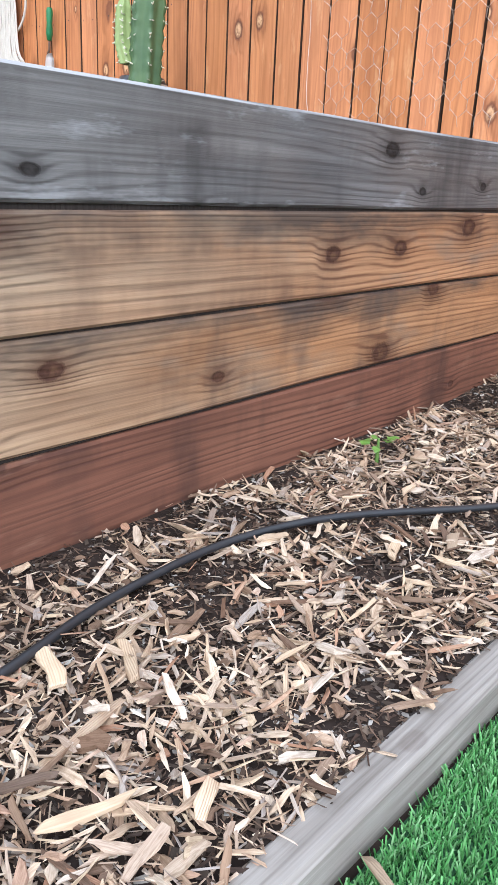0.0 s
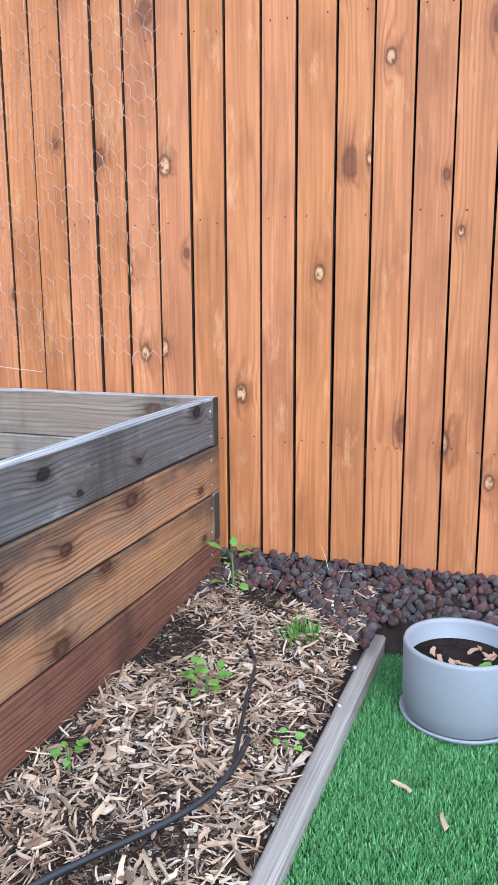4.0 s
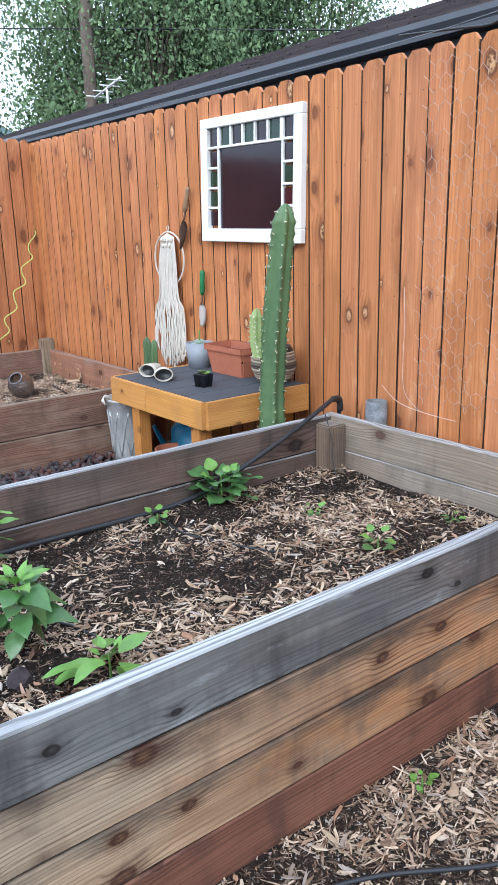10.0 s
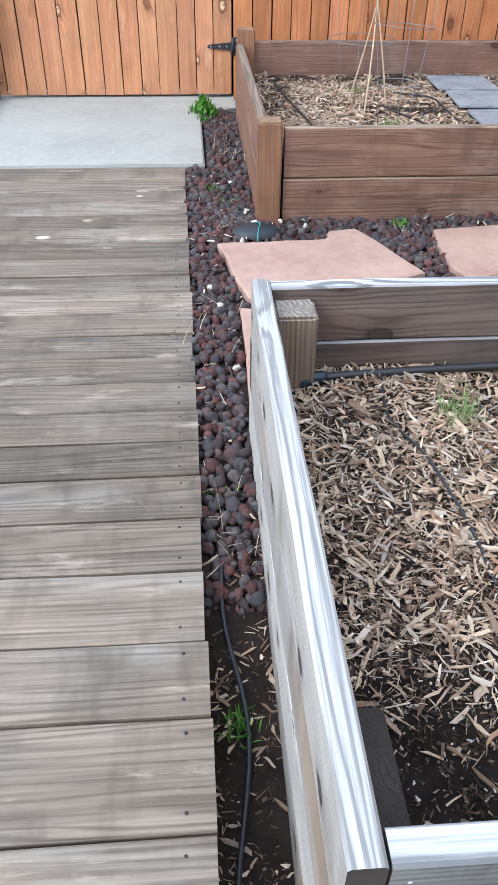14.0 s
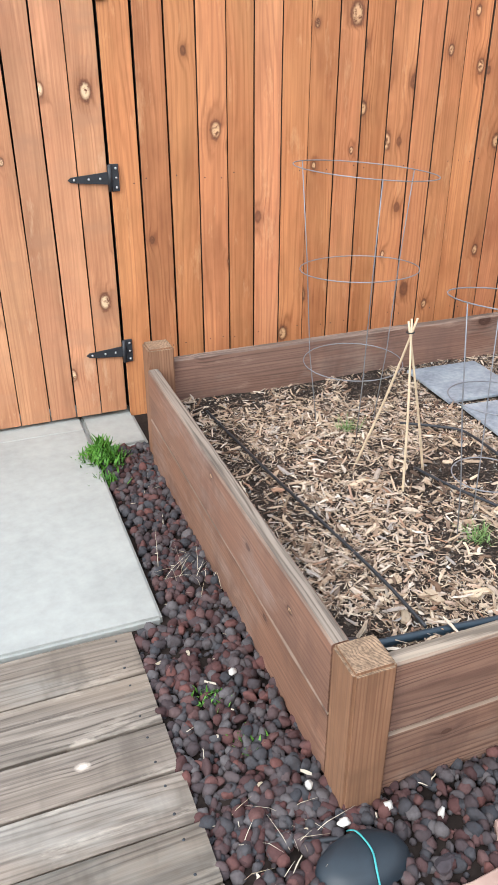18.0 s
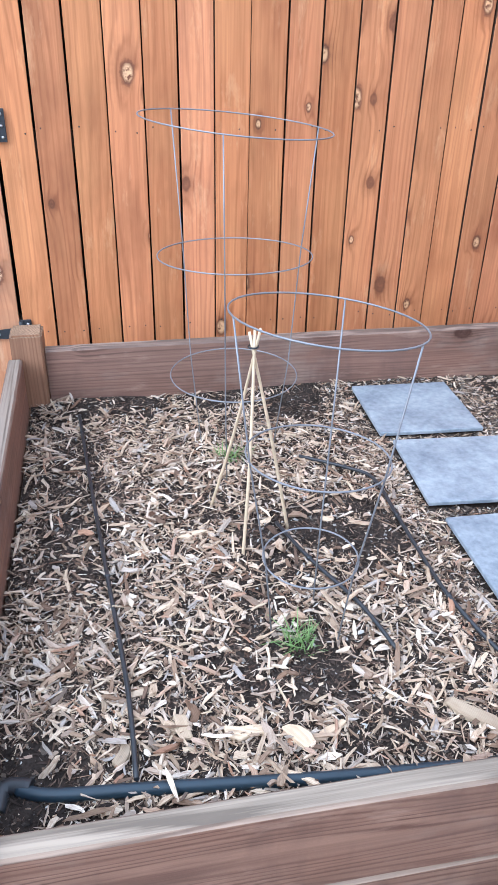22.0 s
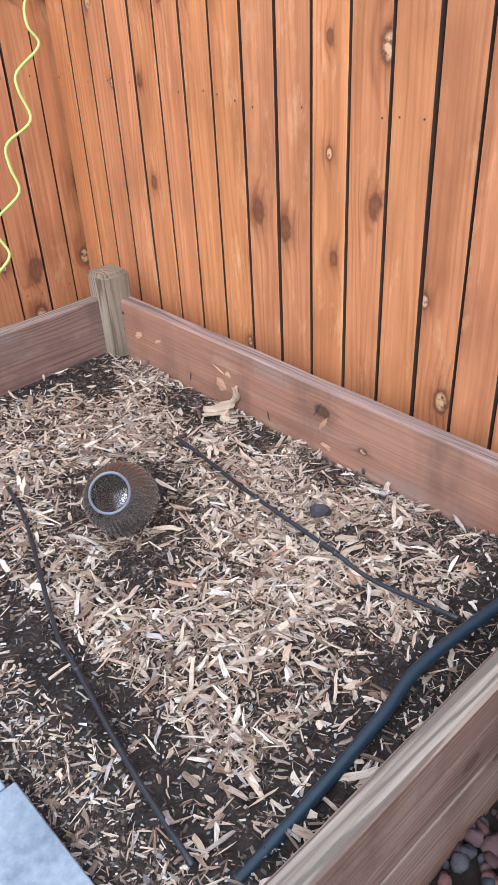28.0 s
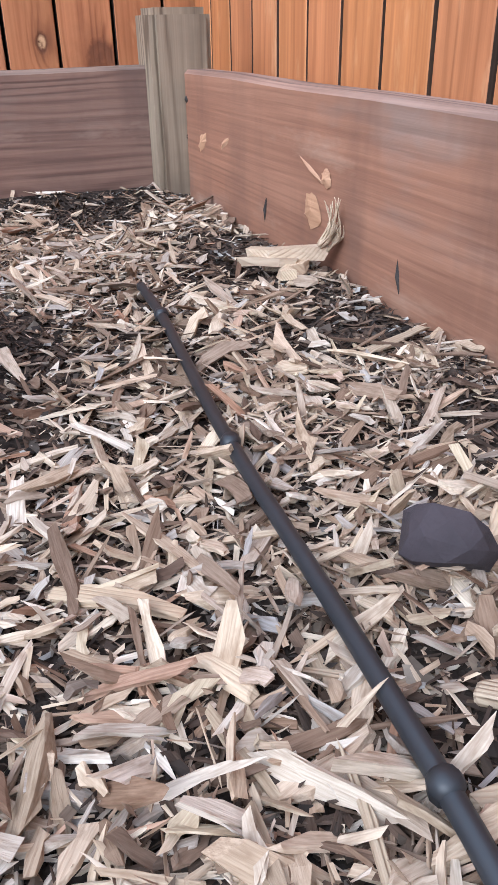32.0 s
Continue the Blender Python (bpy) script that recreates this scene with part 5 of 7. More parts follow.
line("drip_line", on_bed(brown_soil, [(2.514, 4.63), (2.51, 4.55), (2.496, 4.42), (2.484, 4.32), (2.475, 4.19), (2.464, 4.08), (2.455, 3.98), (2.45, 3.80)], 0.015), 0.0044, M_TUBE, "thin black drip line near the jar")
line("mulch_tube", on_bed(front_z, [(0.62, 0.80), (0.85, 0.85), (1.02, 0.878), (1.18, 0.916), (1.37, 0.92), (1.53, 0.862), (1.74, 0.738), (1.86, 0.70), (1.98, 0.70)], 0.014), 0.0052, M_TUBE, "black poly tube lying on the wood chips")
line("mulch_tube", on_bed(front_z, [(1.90, 0.70), (2.0, 0.725), (2.12, 0.755), (2.26, 0.785), (2.33, 0.83)], 0.012), 0.0042, M_TUBE, "black poly tube half buried in wood chips")
line("mulch_tube", on_bed(front_z, [(0.24, 2.05), (0.225, 1.75), (0.26, 1.5), (0.22, 1.2), (0.235, 0.9)], 0.01), 0.005, M_TUBE, "black poly tube beside the boardwalk")
line("supply_tube", on_bed(ground_z, [(0.47, 3.56), (0.40, 3.58), (0.33, 3.60), (0.30, 3.63)], 0.02), 0.006, M_TUBE, "dark tube at the bed corner")

# ---- valve box, cages, canes, jar ----
valve = solid("valve_cover", lathe([(0.0, 0.032), (0.05, 0.03), (0.072, 0.018), (0.08, 0.0)], 20), M_VALVE, "dark slate plastic valve cover in the gravel", "cover", (0.43, 3.52, 0.14))
valve.scale = (1.2, 0.75, 1.0)
part("cord", tube([(0.0, -0.10, 0.0), (0.004, -0.05, 0.034), (0.012, 0.0, 0.036), (0.006, 0.06, 0.03), (0.0, 0.09, 0.004)], 0.0018, 6, smooth_steps=4), plain("teal_string", (0.05, 0.30, 0.30), 0.7), valve, "teal string over the cover")


def tomato_cage(at, rings, legs, label):
    """Wire hoops on three legs that narrow towards the ground."""
    cage = thing("tomato_cage", label, "plant cage", at)
    for z, r, tilt in rings:
        part("hoop", tube(circle(r, z, 40, tilt=tilt), 0.0016, 6, closed=True), M_STEEL, cage)
    for turn in legs:
        pts = [(r * math.cos(turn) * 1.0, r * math.sin(turn), z + tilt[0] * math.cos(turn) + tilt[1] * math.sin(turn)) for z, r, tilt in rings]
        end = pts[-1]
        part("leg", tube(pts + [(end[0] * 0.75, end[1] * 0.75, -0.03)], 0.0016, 6), M_STEEL, cage)
    return cage


tomato_cage((1.03, 4.765, 0.345), [(0.823, 0.207, (-0.018, -0.002)), (0.542, 0.178, (0.0, -0.01)), (0.242, 0.157, (0.0, 0.0))], (2.2, 4.42, 0.30), "tall galvanised wire tomato cage")
tomato_cage((1.053, 4.09, 0.355), [(0.633, 0.150, (-0.018, -0.013)), (0.395, 0.120, (-0.008, -0.008)), (0.185, 0.085, (0.0, 0.0))], (1.1, 3.3, 5.5), "small galvanised wire tomato cage")
canes = thing("cane_tripod", "three bamboo canes tied into a tripod", "plant support", (1.008, 4.424, 0.33))
for bx_, by_, tx, ty, tz in ((0.935, 4.545, 1.02, 4.415, 0.845), (0.975, 4.325, 1.012, 4.43, 0.84), (1.10, 4.41, 1.0, 4.426, 0.835)):
    part("cane", tube([(bx_ - 1.008, by_ - 4.424, 0.0), ((bx_ + tx) / 2 - 1.008 + 0.004, (by_ + ty) / 2 - 4.424, 0.25), (tx - 1.008, ty - 4.424, tz - 0.33)], 0.0037, 8, smooth_steps=4, taper=(1.1, 0.8)), M_BAMBOO, canes)
part("tie", tube(circle(0.010, 0.475, 12), 0.002, 6, closed=True), M_BLACKPLASTIC, canes)

jar = thing("glass_jar", "ribbed smoky glass globe jar lying on its side", "jar", (2.235, 4.447, 0.422))
prof = [(0.0, -0.078), (0.035, -0.077), (0.058, -0.066), (0.077, -0.040), (0.0845, -0.005), (0.080, 0.028), (0.066, 0.054), (0.048, 0.068), (0.043, 0.074), (0.046, 0.082), (0.043, 0.086), (0.039, 0.082), (0.038, 0.07), (0.052, 0.055), (0.066, 0.03), (0.071, 0.0), (0.060, -0.05), (0.0, -0.066)]
bm = lathe(prof, 336)
for v in bm.verts:
    r = math.hypot(v.co.x, v.co.y)
    if r > 0.05 and abs(v.co.z) < 0.066:
        k = 1 + 0.015 * math.sin(42 * math.atan2(v.co.y, v.co.x))
        v.co.x, v.co.y = v.co.x * k, v.co.y * k
body = part("body", bm, M_VASE, jar)
rim = part("rim", tube(circle(0.044, 0.083, 40), 0.0034, 8, closed=True), M_VASERIM, jar, "pale glass rim")
tilt = Vector((-0.55, -0.43, 0.72)).to_track_quat("Z", "Y").to_matrix().to_4x4()
jar.matrix_basis = Matrix.Translation((2.235, 4.447, 0.415)) @ tilt @ Matrix.Scale(0.9, 4)


# ---- plants ----
def leaf_mesh(name, length, width, fold=0.25, droop=0.35, lobes=0.0):
    """One ovate leaf along +x from its stalk: sunken rib, puckered blade, waving edge, drooping tip."""
    rng = random.Random(int(length * 9000 + width * 700))
    rows = [(0.0, 0.05), (0.05, 0.36), (0.13, 0.74), (0.25, 0.98), (0.37, 1.0), (0.50, 0.93), (0.64, 0.75), (0.78, 0.48), (0.90, 0.21), (1.0, 0.015)]
    verts, faces = [], []
    wave_ = rng.uniform(0, 6)
    for i, (t, w) in enumerate(rows):
        half = width / 2 * w
        x, z = length * t, -droop * length * t * t
        pucker = 0.05 * width * (1 if i % 2 else -1) * w
        for k, side in ((-1.0, -1), (-0.5, -1), (0.0, 0), (0.5, 1), (1.0, 1)):
            edge = abs(k)
            rise = fold * half * (edge - 0.45 * edge * edge) + (pucker * 0.5 if edge == 0.5 else 0.0)
            rise += 0.06 * width * math.sin(wave_ + t * 9 + side * 1.3) * edge * edge
            verts.append((x, half * k * (1 + rng.uniform(-0.04, 0.04) * edge), z + rise))
    for i in range(len(rows) - 1):
        for k in range(4):
            a = i * 5 + k
            faces.append((a, a + 1, a + 6, a + 5))
    return pydata(name, verts, faces, True)


LEAF_DEEP = [leaf_mesh("leaf", 0.085, 0.058, 0.2, 0.38), leaf_mesh("leaf", 0.07, 0.050, 0.18, 0.3), leaf_mesh("leaf", 0.06, 0.03, 0.3, 0.2)]
LEAF_YOUNG = [leaf_mesh("leaf", 0.07, 0.036, 0.3, 0.25), leaf_mesh("leaf", 0.05, 0.026, 0.3, 0.1), leaf_mesh("leaf", 0.085, 0.042, 0.2, 0.3)]
LEAF_ROUND = [leaf_mesh("leaf", 0.05, 0.045, 0.15, 0.3), leaf_mesh("leaf", 0.038, 0.034, 0.15, 0.2)]
LEAF_ROUND_YOUNG = [leaf_mesh("leaf", 0.03, 0.027, 0.15, 0.2), leaf_mesh("leaf", 0.022, 0.02, 0.15, 0.1)]
for group_, m in ((LEAF_DEEP, M_LEAFDEEP), (LEAF_YOUNG, M_LEAFYOUNG), (LEAF_ROUND, M_LEAFDEEP), (LEAF_ROUND_YOUNG, M_LEAFYOUNG)):
    for me in group_:
        me.materials.append(m)


def plant(name, at, height, tiers, label, category="plant", lean=(0.0, 0.0)):
    """A stem with leaves in tiers: (share of the height, count, meshes, scale, lift in degrees)."""
    ob = thing(name, label, category, at)
    part("stem", tube([(0, 0, -0.02), (lean[0] * 0.4, lean[1] * 0.4, height * 0.5), (lean[0], lean[1], height)], 0.0035, 7, smooth_steps=3, taper=(1.2, 0.5)), M_STEM, ob)
    turn = RNG.uniform(0, 6)
    for share, count, meshes, scale, lift in tiers:
        for k in range(count):
            a = turn + 6.283 * k / count + RNG.uniform(-0.35, 0.35)
            me = RNG.choice(meshes)
            s = scale * RNG.uniform(0.8, 1.15)
            stalk = 0.024 * s
            base = Vector((lean[0] * share + math.cos(a) * stalk, lean[1] * share + math.sin(a) * stalk, height * share + RNG.uniform(-0.008, 0.008)))
            leaf = part_mesh("leaf", me, None, ob)
            leaf.matrix_basis = Matrix.Translation(base) @ Euler((RNG.uniform(-0.35, 0.35), radians(-lift + RNG.uniform(-22, 22)), a)).to_matrix().to_4x4() @ Matrix.Scale(s, 4)
        turn += 0.9
    return ob


plant("pepper_plant", (1.125, 1.645, 0.335), 0.19, [(0.38, 5, LEAF_DEEP[:2], 1.0, -22), (0.55, 7, LEAF_DEEP[:2], 1.15, -10), (0.74, 7, LEAF_DEEP[:2], 1.15, 0), (0.88, 6, LEAF_DEEP[:2], 1.0, 12), (0.96, 6, LEAF_YOUNG, 0.9, 28), (1.0, 6, LEAF_YOUNG[:2], 0.7, 52)], "bushy pepper plant with broad glossy leaves", "pepper plant")
plant("pepper_plant", (1.225, 1.385, 0.338), 0.075, [(0.6, 3, LEAF_YOUNG[2:], 1.15, 0), (0.85, 5, LEAF_YOUNG[2:], 1.25, 12), (1.0, 4, LEAF_YOUNG[:2], 0.75, 50)], "young pepper plant with spreading light leaves", "pepper plant")
plant("pepper_plant", (1.235, 2.16, 0.335), 0.175, [(0.2, 4, LEAF_DEEP[1:], 0.7, 0), (0.55, 3, LEAF_YOUNG[:2], 0.9, 10), (0.82, 4, LEAF_YOUNG[2:], 1.15, 0), (0.95, 4, LEAF_YOUNG, 1.0, 14), (1.0, 4, LEAF_YOUNG[:2], 0.7, 40)], "tall pepper plant with a bare stem", "pepper plant")
plant("bean_plant", (2.09, 2.165, 0.335), 0.11, [(0.3, 9, LEAF_ROUND, 1.7, 0), (0.6, 10, LEAF_ROUND, 2.0, 12), (0.85, 8, LEAF_ROUND, 1.8, 28), (1.0, 5, LEAF_ROUND_YOUNG, 1.8, 45)], "low leafy plant with rounded green leaves", "plant")
for x, y, s in ((1.79, 2.12, 1.0), (2.245, 1.845, 0.8), (2.18, 1.475, 1.25), (2.53, 1.47, 0.7), (1.66, 1.33, 0.5)):
    plant("seedling", (x, y, grey_soil(x, y)), 0.035 * s, [(0.5, 4, LEAF_ROUND, 0.7 * s, 5), (1.0, 5, LEAF_ROUND_YOUNG, 1.1 * s, 25)], "small green seedling in wood chips", "seedling")
plant("tall_seedling", (2.625, 0.975, 0.03), 0.115, [(0.25, 3, LEAF_ROUND_YOUNG, 1.3, 10), (0.75, 3, LEAF_YOUNG[1:2], 0.8, 10), (1.0, 4, LEAF_YOUNG[:2], 0.85, 20)], "upright seedling beside the grey bed", "seedling", (0.01, 0.01))
plant("clover", (2.125, 0.845, 0.01), 0.04, [(0.6, 5, LEAF_ROUND_YOUNG, 1.15, 10), (1.0, 6, LEAF_ROUND_YOUNG, 1.1, 25)], "small clover sprouting from mulch", "weed")
plant("clover", (1.81, 0.978, 0.01), 0.03, [(0.7, 3, LEAF_ROUND_YOUNG, 0.7, 10), (1.0, 4, LEAF_ROUND_YOUNG, 0.75, 20)], "small clover sprouting from mulch", "weed")
plant("clover", (1.99, 0.63, 0.0), 0.02, [(1.0, 4, LEAF_ROUND_YOUNG, 0.8, 20)], "small clover sprouting from mulch", "weed")


def tuft(name, at, count, height, spread, label, category="weed", width=0.003, material=None, seed=1, curl=0.5, rise=0.0):
    """Fine leaves or grass from one root, or up its stems, joined."""
    rng = np.random.default_rng(seed)
    yaw = rng.uniform(0, 6.283, count)
    lean_ = rng.normal(0, 0.4, count)
    b = np.array([(-0.5, 0, 0), (0.5, 0, 0), (0.6, 0.2 * curl, 0.5), (-0.6, 0.2 * curl, 0.5), (0.1, 0.6 * curl, 1.0), (-0.1, 0.6 * curl, 1.0)])
    c = np.stack([rng.normal(0, spread, count), rng.normal(0, spread, count), np.zeros(count)], -1)
    c[:, 2] = rng.uniform(0, 1, count) * rise * np.exp(-(c[:, 0] ** 2 + c[:, 1] ** 2) / (3 * spread * spread))
    h = rng.uniform(0.4, 1.0, count) * height
    me = scatter_mesh(name, np.repeat(b[None], count, 0), BLADE_FACES, c, turns_of(yaw, lean_ * 0.4, lean_), np.stack([np.full(count, width), h, h], -1))
    ob = tagged(part_mesh(name, me, material or M_LEAF), label, category)
    ob.matrix_basis = pose(*at)
    return ob


tuft("tomato_seedling", (1.035, 4.05, 0.365), 70, 0.05, 0.014, "feathery young tomato plant in the cage", "seedling", 0.0024, M_FEATHER, 2, 1.6)
tuft("tomato_seedling", (1.02, 4.76, 0.34), 50, 0.05, 0.018, "feathery young tomato plant in the cage", "seedling", 0.0022, M_FEATHER, 3, 1.6)
tuft("dill_seedling", (0.735, 2.03, 0.345), 90, 0.05, 0.022, "feathery grey-green seedling on the soil", "seedling", 0.0018, M_FEATHER, 4, 1.4)
tuft("grass_tuft", (2.42, 0.715, 0.01), 130, 0.06, 0.022, "bright green grassy weed in mulch", "weed", 0.0035, seed=5)
tuft("weed", (0.272, 5.20, 0.13), 620, 0.034, 0.034, "bushy green weed beside the concrete slab", "weed", 0.0065, seed=6, curl=1.6, rise=0.095)
tuft("weed", (0.262, 5.06, 0.125), 90, 0.05, 0.02, "low green weed against the concrete slab", "weed", 0.006, seed=16, curl=1.0)
tuft("weed", (0.29, 4.0, 0.13), 60, 0.03, 0.02, "small green weed between lava rocks", "weed", 0.006, seed=7, curl=1.0)
tuft("weed", (0.33, 3.86, 0.13), 40, 0.028, 0.018, "small green weed between lava rocks", "weed", 0.006, seed=8, curl=1.0)
tuft("weed", (0.245, 1.17, 0.02), 120, 0.05, 0.02, "bright green weed beside the grey bed", "weed", 0.003, seed=9)
tuft("weed", (0.25, 2.06, 0.1), 70, 0.045, 0.018, "bright green weed beside the grey bed", "weed", 0.003, seed=10)
tuft("weed", (0.24, 1.52, 0.05), 60, 0.04, 0.018, "bright green weed beside the grey bed", "weed", 0.003, seed=11)
tuft("weed", (1.0, 3.585, 0.14), 40, 0.03, 0.02, "pale green weed under the brown bed", "weed", 0.004, seed=12)
tuft("dry_grass", (0.36, 4.45, 0.14), 25, 0.065, 0.05, "dry straw lying over lava rocks", "dry grass", 0.0013, M_DRYSTRAW, 13, 2.5)
tuft("dry_grass", (0.30, 3.62, 0.14), 20, 0.058, 0.06, "dry straw lying over lava rocks", "dry grass", 0.0013, M_DRYSTRAW, 14, 2.5)
tuft("dry_grass", (0.26, 2.75, 0.14), 30, 0.065, 0.09, "dry straw lying over lava rocks", "dry grass", 0.0013, M_DRYSTRAW, 15, 2.5)
tuft("dry_grass", (0.24, 1.95, 0.11), 30, 0.065, 0.06, "dry straw on bare earth", "dry grass", 0.0013, M_DRYSTRAW, 16, 2.5)
tuft("dry_grass", (2.72, 0.75, 0.07), 20, 0.058, 0.08, "dry straw lying over lava rocks", "dry grass", 0.0013, M_DRYSTRAW, 17, 2.5)


# ---- single splinters and stones that stand out ----
def splinter(x, y, height, length, width, turn, tone=None, lift=0.012, thick=None, pitch=0.0):
    rng = np.random.default_rng(int(x * 1000 + y * 77))
    v = chip_shapes(1, rng, 0.6)[0] * (length, width, thick or width * 0.45)
    me = pydata("wood_splinter", [tuple(p) for p in v], [tuple(int(i) for i in f) for f in CHIP_FACES])
    bm = bmesh.new()
    bm.from_mesh(me)
    bmesh.ops.bevel(bm, geom=bm.edges[:], offset=width * 0.08, segments=1, affect="EDGES")
    bpy.data.meshes.remove(me)
    solid("wood_splinter", bm, tone or M_SPLINTER, "large pale wood splinter on the mulch", "wood chip", (x, y, height(x, y) + lift), "large wood splinters", (0, pitch, turn))


M_SPLINTER = wood("pale_splinter", (0.66, 0.525, 0.37), (0.38, 0.265, 0.17), "x", knot=0.0, tint=0.3, relief=0.8, band=0.6, ring=2600.0, drip=(0.34, 0.22, 0.14))
for x, y, l, w, a in ((0.90, 3.87, 0.085, 0.035, -5), (0.98, 3.845, 0.075, 0.035, -60), (1.04, 3.85, 0.06, 0.022, 30), (1.28, 3.83, 0.14, 0.032, -50), (1.36, 3.80, 0.13, 0.03, -12), (0.96, 3.775, 0.11, 0.02, -35), (1.05, 3.77, 0.10, 0.016, 12), (0.80, 3.90, 0.06, 0.03, 100), (0.70, 3.86, 0.05, 0.03, 60), (0.88, 4.42, 0.075, 0.022, 20), (0.99, 4.66, 0.06, 0.024, 40),
                  (2.685, 4.67, 0.09, 0.026, 25), (2.66, 4.61, 0.055, 0.022, 60), (2.672, 4.442, 0.115, 0.018, 22), (2.57, 4.42, 0.045, 0.026, -8), (2.39, 4.22, 0.095, 0.018, -35), (2.585, 4.11, 0.08, 0.012, -25), (2.50, 4.07, 0.085, 0.014, -20), (2.58, 4.20, 0.05, 0.02, 40), (2.52, 4.10, 0.075, 0.028, -42), (2.435, 4.07, 0.12, 0.007, 75), (2.37, 4.05, 0.11, 0.024, 38), (2.30, 4.12, 0.10, 0.03, 25), (2.46, 4.02, 0.045, 0.03, -10), (2.33, 4.30, 0.07, 0.018, 80), (2.46, 4.145, 0.055, 0.008, -35), (2.42, 4.16, 0.05, 0.016, -60), (2.56, 4.16, 0.06, 0.016, 10), (2.28, 4.03, 0.09, 0.03, 15)):
    splinter(x, y, brown_soil, l * (0.62 if x > 2 else 0.8), w * (0.6 if x > 2 else 0.75), a, lift=0.006)
for x, y, l, w, a in ((1.12, 0.82, 0.085, 0.02, 62), (1.16, 0.86, 0.08, 0.016, 15), (1.06, 0.86, 0.08, 0.022, 65), (1.42, 0.89, 0.05, 0.016, -25), (1.50, 0.76, 0.06, 0.018, 20), (1.24, 0.72, 0.055, 0.007, -4), (1.86, 0.93, 0.05, 0.03, 15), (1.03, 0.77, 0.11, 0.014, 10), (0.98, 0.70, 0.08, 0.016, -20), (1.05, 0.65, 0.05, 0.018, 30), (1.58, 0.72, 0.06, 0.018, 25), (1.35, 0.96, 0.04, 0.014, 70), (1.72, 0.86, 0.08, 0.014, 8), (2.0, 0.84, 0.075, 0.012, 5)):
    splinter(x, y, front_z, l * 0.8, w * 0.7, a)
for x, y, l, w, a in ((1.05, 1.55, 0.06, 0.018, 50), (1.62, 1.50, 0.075, 0.03, -20), (1.60, 1.45, 0.10, 0.016, 25), (0.80, 1.52, 0.16, 0.02, -20), (0.86, 1.47, 0.12, 0.022, -35), (0.95, 1.90, 0.06, 0.012, 0), (1.28, 2.02, 0.08, 0.012, 60)):
    splinter(x, y, grey_soil, l * 0.65, w * 0.65, a)
for k, (x, y, z, s) in enumerate(((2.537, 4.185, 0.35, 0.043), (1.06, 1.50, 0.352, 0.06), (0.56, 3.45, 0.17, 0.04))):
    me = pydata("lava_stone", [tuple(p * s) for p in ROCKS[k]], [tuple(int(i) for i in f) for f in ROCK_FACES])
    stone = part_mesh("lava_stone", me, M_STONE)
    tagged(stone, "single dark lava stone on the mulch", "stone")
    stone.matrix_basis = pose(x, y, z, 20 * k, 30, 50)
for x, y, z, a in ((1.11, 0.515, -0.028, 70), (1.93, 0.34, -0.03, 20), (2.0, 0.42, -0.03, 60), (1.6, 0.30, -0.03, 100)):
    splinter(x, y, lambda a_, b_: 0.0, 0.04 if x > 1.2 else 0.075, 0.009, a, lift=z)
rng7 = random.Random(17)
for x, y in ((0.40, 3.70), (0.43, 3.60), (0.37, 3.42), (0.30, 3.30), (0.38, 3.16), (0.53, 3.60), (0.27, 2.92), (0.33, 2.80), (0.62, 3.55), (0.24, 3.05), (0.36, 4.05), (0.30, 2.55)):
    if any(inside(f[0], np.array([x]), np.array([y]))[0] for f in FLAGS):
        continue
    me = pydata("pale_pebble", [tuple(p * rng7.uniform(0.016, 0.026)) for p in ROCKS[rng7.randrange(9)]], [tuple(int(i) for i in f) for f in ROCK_FACES], True)
    ob = tagged(part_mesh("pale_pebble", me, M_PEBBLE), "small pale pebble among lava rocks", "stone", "pale pebbles in the gravel")
    ob.matrix_basis = pose(x, y, ground_z(x, y) + 0.030, 0, 0, rng7.uniform(0, 360))
chunk = thing("torn_wood_piece", "pale torn piece of wood with a frayed end", "wood chip", (2.672, 4.655, 0.345))
for k, (px, py, pz, size, turn) in enumerate(((0.0, 0.0, 0.010, (0.085, 0.024, 0.016), 152), (-0.022, -0.012, 0.005, (0.055, 0.012, 0.009), 140), (-0.004, -0.040, 0.004, (0.045, 0.018, 0.012), -140))):
    v = chip_shapes(1, np.random.default_rng(90 + k), 0.65)[0] * size
    part_mesh("block", pydata("block", [tuple(p) for p in v], [tuple(int(i) for i in f) for f in CHIP_FACES]), M_SPLINTER, chunk).matrix_basis = pose(px, py, pz, 8, 0, turn)
bm = bmesh.new()
for k in range(26):
    a = Vector((RNG.uniform(-0.010, 0.010), -0.04 + RNG.uniform(-0.008, 0.008), 0.016 + RNG.uniform(-0.004, 0.006)))
    lift, side = RNG.uniform(0.015, 0.05), RNG.uniform(-0.018, 0.022)
    tube([a, a + Vector((side * 0.4, -0.010, lift * 0.45)), a + Vector((side, -0.014 + RNG.uniform(-0.004, 0.012), lift))], 0.0012, 4, bm, smooth_steps=3, taper=(1.3, 0.35))
fray = part("frayed_end", bm, M_SPLINTER, chunk)
fray.matrix_basis = pose(0, 0, 0, 0, 0, 62)
tagged(fray, "frayed wood fibres", kind="stuff")

